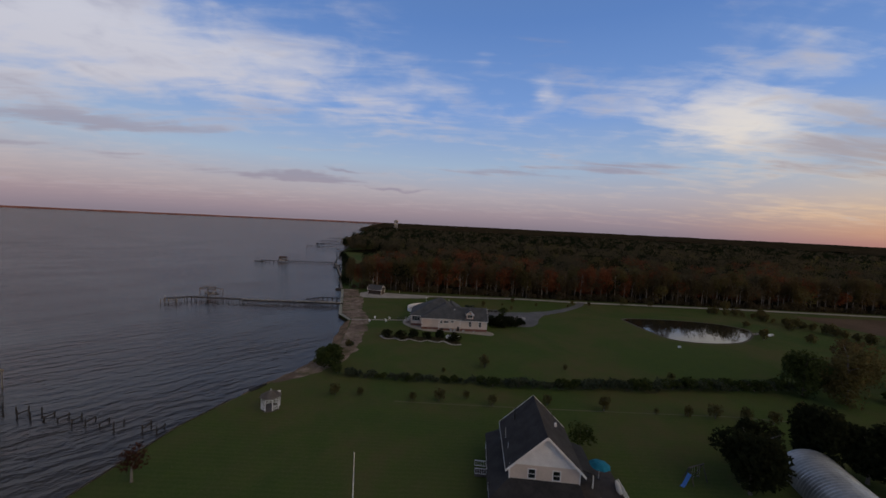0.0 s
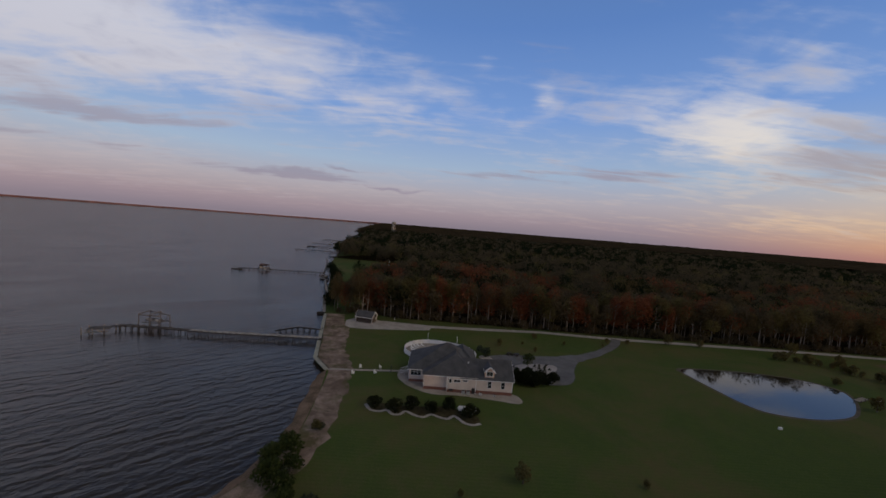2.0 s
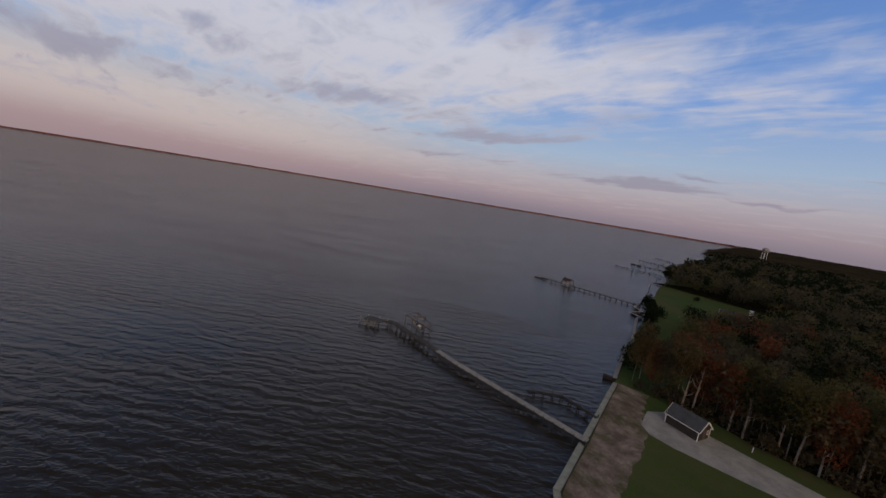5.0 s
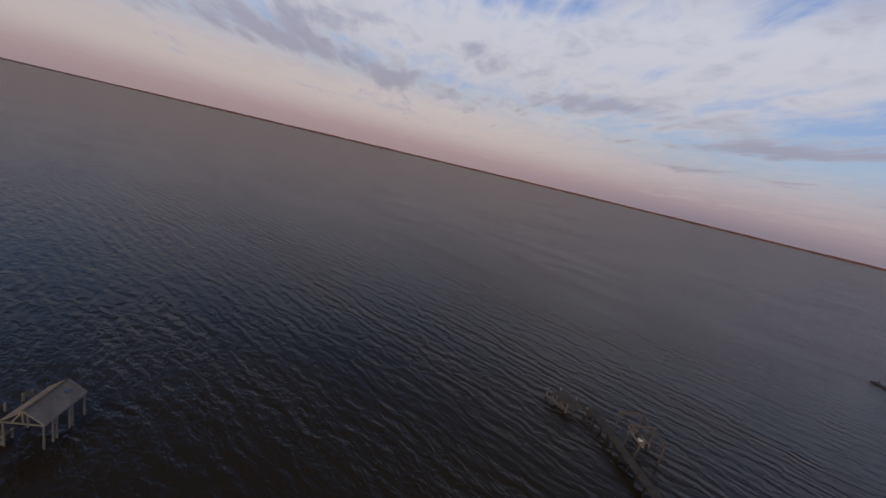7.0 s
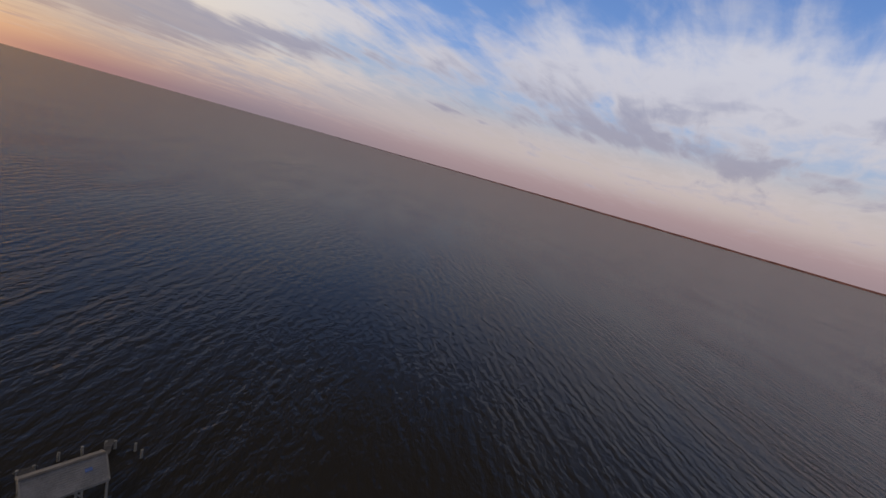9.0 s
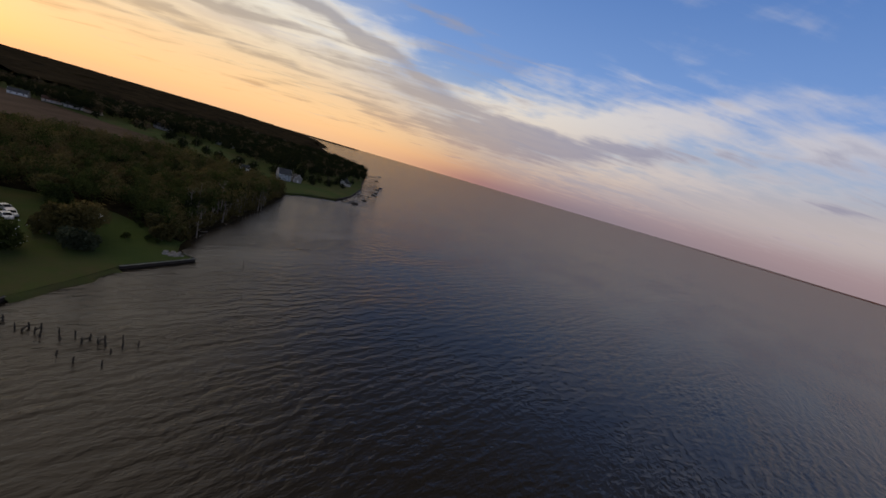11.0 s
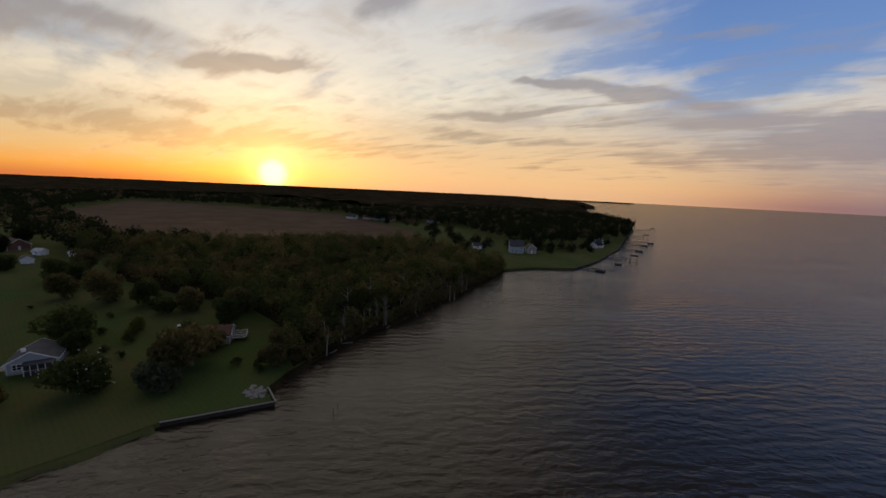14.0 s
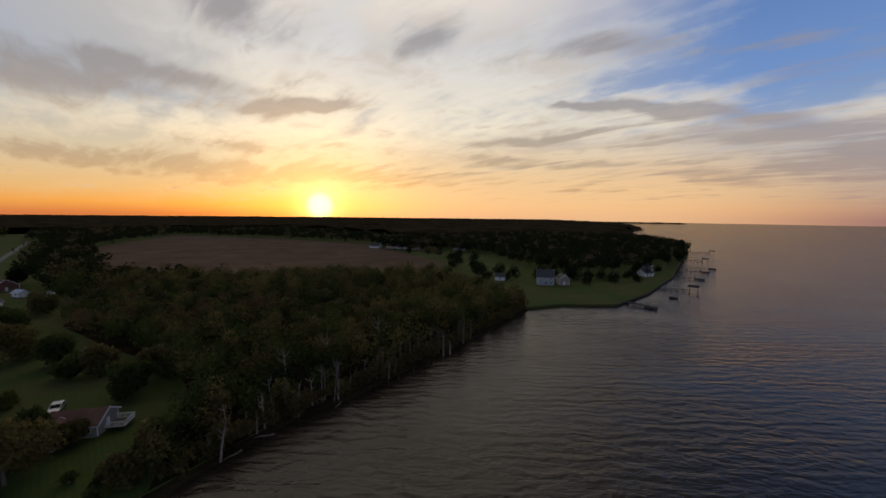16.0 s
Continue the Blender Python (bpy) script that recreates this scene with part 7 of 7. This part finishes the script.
dense = shrub("evergreen_bush", 19.4, 133.8, 3.8, 4.4, LEAF_CEDAR, "dense dark evergreen bush beside a driveway", 1300, 0.32, 8, "driveway evergreens")
planted(dense, [(21.6, 132.6, 1.05), (24.2, 132.8, 1.1), (26.8, 133.8, 1.0), (29.4, 135.4, 0.85), (22.6, 135.2, 1.1), (20.0, 136.6, 0.9), (26.2, 136.0, 0.8), (31.2, 137.4, 0.6)])
tree("palm_shrub", 13.6, 152.6, 3.2, 3.4, LEAF_SAGE, "pale feathery shrub in a small round bed", n=500, card=0.45, base=0.05, seed=4, category="shrub")
tree("palm_shrub", 12.2, 155.8, 2.6, 2.8, LEAF_SAGE, "pale feathery shrub beside a pool fence", n=360, card=0.4, base=0.05, seed=5, category="shrub")
patch("planting_bed", [(13.6 + 2.3 * math.cos(a * 0.449), 151.8 + 2.0 * math.sin(a * 0.449)) for a in range(14)], 0.06, GRAVEL, "small round gravel bed under a shrub", "gravel bed")
# lawn saplings
sap = tree("young_tree", -20.2, 76.0, 2.6, 2.4, LEAF_OLIVE, "young bushy tree planted on the lawn", n=620, card=0.2, base=0.08, seed=12, group="lawn saplings")
planted(sap, [(-15.1, 76.2, 0.7), (-4.5, 75.2, 0.7), (0.9, 75.4, 1.1), (6.4, 76.9, 0.7), (11.7, 74.6, 0.9), (23, 75.6, 0.9), (34, 74.4, 1.2), (44.3, 74.1, 0.5), (50.4, 73.6, 0.9), (55.6, 73.2, 1.2), (61.6, 72.8, 1.1), (66.1, 72.0, 1.05),
              (50.1, 63.9, 0.9), (12.3, 94.0, 1.35), (58.1, 91.3, 0.8), (33, 95, 0.6), (91, 182, 1.7), (140, 181, 2.0), (104, 182, 1.2), (20, 165, 1.1), (35, 176, 1.0), (29, 168, 0.5), (45, 171, 0.6), (60, 172, 0.6), (64, 178, 0.9), (72, 178, 0.8),
              (116.5, 132.0, 1.7), (77, 77.5, 0.9), (-24.5, 104.8, 0.9), (2, 90, 0.5), (31.6, 160.8, 0.7)])
# hedge line and trees by the far field
rowt = tree("field_tree", 142.4, 161, 4.2, 3.8, LEAF_OLIVE, "bushy tree on a field boundary", n=420, card=0.42, base=0.1, seed=21, group="field boundary trees")
planted(rowt, [(141, 148, 1.0), (132, 130.6, 0.9), (136, 123, 1.1), (148, 152, 1.1), (153, 143, 1.2), (157, 134, 1.0), (163, 128, 1.3), (168, 122, 1.0), (174, 117, 1.3), (180, 112, 1.3), (190, 108, 1.4), (200, 104, 1.4), (146, 168, 0.9), (150, 172, 1.0), (125, 150, 0.7)] + [(x + q.uniform(-1, 1), y + q.uniform(-1, 1), q.uniform(0.5, 1.05)) for x, y, a in along([(126, 173), (140, 168), (150, 153), (155, 134), (166, 125), (196, 105)], 3.4)])
for x, y, h, w, leaf, lab, sd in ((92, 82.5, 14.0, 12.0, LEAF_OLIVE, "large olive broadleaf tree on the lawn edge", 31), (85.5, 86, 11.5, 8.5, LEAF_GREEN, "broad green tree at the end of a hedge", 32), (99, 89, 12.5, 10.0, LEAF_GOLD, "tall ochre-tinged tree on the lawn edge", 33),
                                  (117, 89, 11, 11, LEAF_OLIVE, "spreading olive tree beyond the hedge", 34), (112, 81, 6.0, 6.0, LEAF_GREEN, "round green tree beyond the hedge", 35), (131, 92, 9, 8, LEAF_OLIVE, "spreading olive tree beyond the hedge", 36), (104, 83, 3.2, 4.2, LEAF_GREEN, "low green bush under trees", 37)):
    tree("broadleaf_tree", x, y, h, w, leaf, lab, n=2800, card=0.5, base=0.05, seed=sd, lobes=10)
for x, y, h, w, sd in ((44.8, 52.0, 9.2, 10.0, 41), (48.4, 55.4, 8.8, 8.0, 42), (61.4, 59.2, 10.4, 8.4, 43), (65.4, 55.4, 9.4, 8.0, 44), (68.6, 51.2, 8.6, 7.4, 45)):
    tree("cedar", x, y, h, w, LEAF_CEDAR, "dense almost black cedar beside a metal hangar", n=5200, card=0.44, base=0.02, seed=sd, lobes=8, category="tree", group="dark cedars")
tree("red_bud_tree", -39.3, 49.2, 5.6, 4.4, leaves("bronze_leaves", (0.03, 0.014, 0.010), (0.10, 0.045, 0.03)), "thin bronze-leaved tree with a pale trunk by the sea wall", n=420, card=0.28, base=0.2, seed=51, bark=PALE_BARK)
tree("garden_tree", 24.0, 60.6, 4.6, 4.4, LEAF_GREEN, "round green garden tree behind a house", n=800, card=0.3, base=0.1, seed=52)
# around the southern cottages
mag = tree("magnolia", -31.6, 10.6, 8.4, 11.0, LEAF_GREEN, "broad dark magnolia dotted with white blossoms", n=4200, card=0.46, base=0.04, seed=61, lobes=9)
pts = crown_points(90, 8.6, 11.4, 0.15, 9, 61)
link("blossoms", card_mesh("blossoms", pts * np.array([1.03, 1.03, 1.0]), 0.24, [WHITE]), WHITE, mag, "white blossoms")
for x, y, h, w, leaf, lab, sd in ((-33.8, -7.2, 10.5, 12.5, LEAF_OLIVE, "large brownish broadleaf tree near the sea wall", 62), (-40.0, 0.5, 6.0, 7.5, LEAF_SAGE, "pale green shrubby tree near the sea wall", 63), (-29, -4, 8.5, 8.0, LEAF_OLIVE, "brownish tree beside a cottage", 64),
                                  (0, 8.5, 10.5, 11.5, LEAF_GREEN, "big green tree behind a blue house", 65), (-9, 8.0, 5.6, 5.5, LEAF_GREEN, "dark green tree beside a blue house", 66), (-22.5, 30.5, 5.4, 5.5, LEAF_SAGE, "pale green tree beside a garage", 67),
                                  (-27, 22, 4.4, 5.6, LEAF_OLIVE, "low spreading tree on the lawn", 68), (34, -4, 11, 11, LEAF_OLIVE, "large pale olive tree at the woods' edge", 69), (22, -12, 9, 9, LEAF_GREEN, "round tree at the woods' edge", 70),
                                  (10, -14, 5, 6, LEAF_GREEN, "low round tree near parked cars", 71), (48, 4, 9, 9, LEAF_OLIVE, "large olive tree beside the lawn", 72), (64, -2, 10, 10, LEAF_GREEN, "large green tree beside the lawn", 84), (8, -20, 8, 8, LEAF_OLIVE, "olive tree beside a cottage garden", 85), (-12, -24, 8, 8, LEAF_GREEN, "green tree behind a cottage", 86), (-4, -30, 9, 9, LEAF_OLIVE, "olive tree behind a cottage", 87), (20, 36, 6.5, 7, LEAF_GREEN, "dark leafy tree beside the road", 73), (78, 2, 9, 9, LEAF_GREEN, "large green tree near a yard", 74),
                                  (95, -8, 10, 9, LEAF_OLIVE, "large olive tree at the woods' edge", 75), (112, 14, 7, 7, LEAF_GREEN, "green tree in a yard", 76), (160, 14, 10, 9, LEAF_PINE, "dark tree beside the road", 77), (190, 4, 11, 10, LEAF_PINE, "dark tree behind a brown house", 78),
                                  (210, 20, 10, 9, LEAF_PINE, "dark leafy tree beside the road", 79), (-46, -19.5, 5.5, 6, LEAF_OLIVE, "scrubby tree leaning over the shore", 80), (-41, -24, 6.5, 6.5, LEAF_OLIVE, "scrubby tree at the shore woods' edge", 81), (-25, -9.5, 7.5, 6.0, LEAF_GREEN, "dark green tree hiding cars beside a cottage", 88), (-27.5, -14.5, 4.5, 5.0, LEAF_OLIVE, "olive shrubby tree beside a cottage", 89)):
    tree("broadleaf_tree", x, y, h, w, leaf, lab, n=3000, card=0.55, base=0.06, seed=sd, lobes=9)
gold = shrub("golden_shrub", -6.5, -2.2, 3.4, 3.2, LEAF_YELLOW, "round yellow-green shrub in a garden row", 620, 0.26, 91, "golden shrubs")
planted(gold, [(-3.9, -3.4, 1.1), (-1.6, -4.6, 1.1), (0.6, -5.8, 1.0), (-9.0, -1.2, 1.0)])
low_bush = shrub("garden_bush", -12, 4, 1.8, 2.4, LEAF_GREEN, "low dark garden bush growing on lawn", 260, 0.26, 92, "garden bushes")
planted(low_bush, [(-30, 31, 1.0), (-26, 34, 0.8), (2, 2, 1.2), (15, -2, 1.0), (28, 6, 0.8), (-18, 2, 1.0), (-20, 10.5, 1.1), (40, 12, 0.7), (-40, -14, 1.2), (-35, -26, 1.2), (-31, -30, 1.4), (-44, -17, 1.1), (-47, -16, 1.0)])
# a lit swimming pool of yellow reflections far up the road
gp = thing("garden_pond", 87, -1.5, LAND, 0, "small garden pond shining gold with reflected sunset", "pond")
sheet_mesh("water", [(5.5 * math.cos(k * 0.314), 2.4 * math.sin(k * 0.314)) for k in range(20)], 0.05, POND, 0.02, gp)
sheet_mesh("bank", [(6.2 * math.cos(k * 0.314), 3.0 * math.sin(k * 0.314)) for k in range(20)], 0.03, SAND, 0.02, gp)

# front of the northern woods: trees told apart by crown and trunk
kinds = []
for k, (leaf, lab) in enumerate(((LEAF_BROWN, "tall dull brown tree with a bare trunk at the forest edge"), (LEAF_RUST, "tall rust-red autumn tree at the forest edge"), (LEAF_GOLD, "thin ochre tree with a pale trunk at the forest edge"), (LEAF_BROWN, "tall brown tree at the forest edge"), (LEAF_OLIVE, "leaning olive tree at the forest edge"))):
    t = tree("forest_tree", -40 + 9 * k, 195.5, 15.5, 7.6, leaf, lab, n=2600, card=0.30, base=0.16 + 0.05 * k, seed=100 + k, bark=PALE_BARK if k == 2 else BARK, r=0.11, lobes=7, group="forest edge trees")
    kinds.append(t)
spots = [[], [], [], [], []]
x = -46.0
while x < 300:
    for depth in (0, 1):
        k = q.choices(range(5), (0.24, 0.20, 0.24, 0.12, 0.20))[0]
        spots[k].append((x + q.uniform(-1.5, 1.5), 194.2 + depth * 5.5 + q.uniform(-1.5, 1.5) + (2 if x < -20 else 0), q.uniform(0.8, 1.25)))
    x += q.uniform(3.0, 5.2)
for t, s in zip(kinds, spots):
    planted(t, s)
under = shrub("forest_bush", -44, 193.5, 2.6, 3.4, LEAF_BROWN, "dark undergrowth bush at the forest edge", 240, 0.36, 95, "forest undergrowth", "bush")
planted(under, [(-41 + 3.6 * k + q.uniform(-1, 1), 192.4 + q.uniform(-0.6, 1.2) + (1.8 if k < 6 else 0) - (1.2 if k > 18 else 0), q.uniform(0.7, 1.9)) for k in range(92)])


def bare_tree(name, x, y, h, label, seed, z=LAND, group="", lean=0.0, bark=None):
    t = thing(name, x, y, z, seed * 41 % 360, label, "dead tree", group)
    r = random.Random(seed)
    bm = bmesh.new()
    lx, ly = lean * h, lean * h * 0.4
    limb(bm, [(0, 0, -0.6), (lx * 0.2, ly * 0.2, h * 0.3), (lx * 0.6, ly * 0.6, h * 0.65), (lx, ly, h)], [0.24, 0.2, 0.13, 0.03], 6)
    part("trunk", bm, bark or PALE_BARK, t, "bleached bare trunk" if bark is None else "dull grey bare trunk")
    for k in range(6):
        f = r.uniform(0.4, 0.92)
        a = r.uniform(0, 6.28)
        o = h * r.uniform(0.1, 0.22)
        p = (lx * f, ly * f, h * f)
        part("branch", limb(bmesh.new(), [p, (p[0] + math.cos(a) * o * 0.6, p[1] + math.sin(a) * o * 0.6, p[2] + h * 0.07), (p[0] + math.cos(a) * o, p[1] + math.sin(a) * o, p[2] + h * 0.18)], [0.09, 0.06, 0.015], 4), bark or PALE_BARK, t)
    return t


for k in range(58):
    bare_tree("bare_tree", -36 + k * 4.6 + q.uniform(-2, 2), 192.4 + q.uniform(-0.6, 1.8), q.uniform(7, 14), "bare pale forked tree standing at the forest edge", 200 + k, group="bare forest trees", lean=q.uniform(-0.08, 0.08))
for k, (x, y, h, ln) in enumerate(((-44.8, -40.2, 8.0, 0.06), (-48.8, -31.6, 6.6, -0.22), (-45.2, -38.6, 4.0, 0.3), (-44.0, -56, 5, 0.05), (-42.6, -71, 5.5, 0.1), (-41.4, -92, 7.5, 0.03), (-41.8, -94.5, 4.0, 0.15), (-47.6, -30.5, 3.5, 0.25),
                                   (-38.6, -104, 5, 0.0), (-36, -48, 11.5, 0.03), (-32, -60, 12, 0.0), (-33, -75, 12.5, -0.03))):
    bare_tree("dead_tree", x, y, h, "bleached dead tree at the eroding shoreline", 300 + k, LAND if x > -40 else 0.1, "dead shore trees", ln)
snags = [bare_tree("dead_tree", -43.2 + 0.3 * k, -50.5 - 3 * k, 6.5 + 1.2 * k, "thin dull grey trunk standing on the eroding bank", 330 + k, 0.4, "dead shore trees", 0.05 * (k - 1), BARK if k else PALE_BARK) for k in range(3)]
for i, (x, y, a) in enumerate(along([(-47.2, -30), (-43.8, -43), (-43.2, -60), (-39.2, -93), (-34, -122)], 2.5)):
    o = copy_thing(snags[0 if i % 5 == 2 else 1 + i % 2], pose(x + q.uniform(-0.9, 2.2), y + q.uniform(-0.9, 0.9), q.uniform(0.3, 0.6), 0, q.uniform(-9, 9), q.uniform(0, 360)))
    s = q.uniform(0.5, 1.15)
    o.scale = (s * 0.8, s * 0.8, s)
for k, (x, y, a) in enumerate(((-48.6, -33.6, 110), (-46.6, -39.5, 75), (-45.8, -55, 130))):
    t = thing("driftwood", x, y, 0.05, a, "bleached driftwood log lying at the waterline", "driftwood", "driftwood logs")
    bm = limb(bmesh.new(), [(-1.6, 0, 0.1), (-0.4, 0.2, 0.25), (0.9, -0.1, 0.3), (1.9, 0.2, 0.5)], [0.2, 0.17, 0.12, 0.04], 6)
    part("log", bm, BARK, t)
    part("branch", limb(bmesh.new(), [(0.2, 0.1, 0.3), (0.6, 0.8, 0.8), (0.8, 1.2, 1.3)], [0.08, 0.05, 0.015], 5), PALE_BARK, t)
shore_bush = shrub("shore_bush", -47.2, -31.5, 2.6, 3.6, LEAF_OLIVE, "dark scrub bush hanging over the eroded bank", 320, 0.34, 97, "shore scrub", "bush")
bank = [(-49, -24), (-46.4, -34), (-43.4, -44), (-43, -60), (-39, -93), (-33, -128), (-28, -156)]
planted(shore_bush, [(x + 0.2 + q.uniform(-0.5, 1.2), y + q.uniform(-0.6, 0.6), q.uniform(0.8, 1.6)) for x, y, a in along(bank, 1.5)])
for x, y in ((-44.6, -64), (-44.9, -72.5), (-44.4, -78), (-43.6, -84), (-45.4, -69)):
    t = thing("old_piling", x, y, 0, 0, "dark broken stump standing in the shallows", "stump", "shore stumps")
    link("timber_post", shared("timber_post", limb(bmesh.new(), [(0, 0, -1), (0.05, 0, 0.5), (0.1, 0.05, 1.4)], [0.16, 0.14, 0.08], 6)), WOOD_DARK, t)
# pines along the shore of the point, and north of the clearing
pine = tree("shore_pine", -30, -418, 17, 8.5, LEAF_PINE, "tall dark pine leaning over the shore of the point", n=620, card=0.8, base=0.45, seed=120, lobes=7, group="shore pines", r=0.28)
planted(pine, [(-22, -455, 1.0), (-15, -490, 0.9), (-11, -520, 1.0), (-4, -556, 0.9), (4, -590, 0.85), (14, -612, 0.8), (-33, -398, 0.85), (-27, -435, 1.05), (-18, -470, 1.1), (26, -640, 0.8), (-18, -505, 0.8)])
planted(pine, [(-66, 262, 0.75), (-70, 270, 0.8), (-62, 250, 0.7), (-104, 408, 0.9), (-108, 425, 1.0), (-112, 445, 0.95), (-112, 470, 0.9), (-116, 500, 0.9), (-121, 520, 1.0), (-119, 545, 0.8)], "tall dark pine leaning over the northern shore", "northern shore pines")
round_t = tree("broadleaf_tree", -56, 300, 8, 9, LEAF_PINE, "round dark tree on a northern lawn", n=900, card=0.5, base=0.08, seed=130, lobes=9)
planted(round_t, [(-68, 268, 0.9), (-70, 290, 0.8), (-40, 352, 1.0), (-75, 375, 0.5), (-60, 246, 0.85), (-57, 232, 0.8), (-55, 215, 0.75), (-51, 206, 0.8)])
planted(round_t, [(-20, -262, 0.9), (8, -232, 1.0), (30, -204, 0.9), (45, -214, 1.2), (70, -240, 1.1), (100, -275, 1.2), (-30, -290, 0.8), (60, -200, 0.8), (-26, -310, 0.9), (-30, -280, 0.7), (-36, -330, 0.8), (140, -300, 1.0)], "round dark tree on the southern lawn", "southern lawn trees")
planted(round_t, [(4, -240, 1.2), (14, -244, 1.1), (-8, -246, 1.3), (-16, -250, 1.1), (24, -226, 1.1), (36, -226, 1.2), (20, -212, 0.8), (-30, -256, 1.0), (-36, -300, 1.0), (-40, -270, 0.8), (-22, -236, 0.8), (52, -226, 1.1), (84, -230, 1.0), (96, -250, 1.2), (120, -266, 1.1), (128, -284, 1.1), (160, -290, 1.2), (-24, -340, 1.1)], "round dark tree behind a house on the point", "southern lawn trees")
planted(pine, [(-26, -270, 0.9), (-32, -320, 0.9), (-38, -345, 0.8), (-30, -365, 0.95), (-40, -375, 0.8), (-20, -290, 0.9), (-12, -262, 0.8), (-34, -288, 0.75), (2, -254, 0.9), (16, -256, 0.85)])

# small things on the shore and lawns
t = thing("jet_ski", 125.0, 138.4, LAND, 30, "small white boat hull lying upside down by the pond", "boat")
part("hull", hull(3.6, 1.3, 0.5), WHITE, t)
t = thing("pond_dock", 120.6, 139.2, LAND - 0.2, 25, "short wooden dock at the pond edge", "dock")
part("deck", plank_deck([(-3, 0), (2.5, 0)], 1.4, 0.6), WOOD_PALE, t)
for x in (-2.8, 0, 2.3):
    for y in (-0.7, 0.7):
        part("post", box(bmesh.new(), x - 0.07, y - 0.07, -0.6, x + 0.07, y + 0.07, 1.0), WOOD_GREY, t)
t = thing("lawn_marker", 77.6, 118.6, LAND, 0, "small pale box on the lawn by the pond", "box")
part("body", slab(-0.4, -0.25, 0, 0.4, 0.25, 0.5, 0.04), WHITE, t)
t = thing("canoe", -36.6, 77.6, LAND - 0.2, 60, "dark overturned canoe lying on the shore", "canoe")
part("hull", hull(3.8, 0.9, 0.4, 0.4), DARK_METAL, t)
t = thing("garden_chair", -31.0, 74.6, LAND, 30, "pale garden chair on the shore lawn", "chair")
part("seat", slab(-0.3, -0.3, 0.35, 0.3, 0.3, 0.43, 0.02), WHITE, t)
part("backrest", slab(-0.3, 0.26, 0.43, 0.3, 0.33, 1.0, 0.02), WHITE, t)
for lx in (-0.26, 0.26):
    for ly in (-0.26, 0.26):
        part("leg", box(bmesh.new(), lx - 0.03, ly - 0.03, 0, lx + 0.03, ly + 0.03, 0.35), WHITE, t)
t = thing("lawn_table", -20.4, -20.6, LAND, 0, "white plastic table standing on cottage lawn", "table")
part("tabletop", slab(-0.7, -0.45, 0.68, 0.7, 0.45, 0.74, 0.02), WHITE, t)
for lx in (-0.6, 0.6):
    for ly in (-0.36, 0.36):
        part("leg", box(bmesh.new(), lx - 0.03, ly - 0.03, 0, lx + 0.03, ly + 0.03, 0.68), WHITE, t)
t = thing("storage_tank", 97.5, 61.0, LAND, 15, "pale upright storage tank on the lawn", "tank")
part("vessel", limb(bmesh.new(), [(-1.6, 0, 0.9), (-1.3, 0, 0.9), (1.3, 0, 0.9), (1.6, 0, 0.9)], [0.4, 0.75, 0.75, 0.4], 14), WHITE, t)
for x in (-0.9, 0.9):
    part("saddle", slab(x - 0.12, -0.6, 0, x + 0.12, 0.6, 0.4, 0.02), CONCRETE, t)
for x, y in ((-11, 11.6), (-10.2, 12.4)):
    t = thing("recycling_bin", x, y, LAND, 20, "blue wheeled bin standing beside a house", "bin")
    part("body", slab(-0.3, -0.3, 0, 0.3, 0.3, 0.95, 0.05), BLUE, t)
    part("lid", slab(-0.33, -0.33, 0.95, 0.33, 0.33, 1.03, 0.02), BLUE, t)
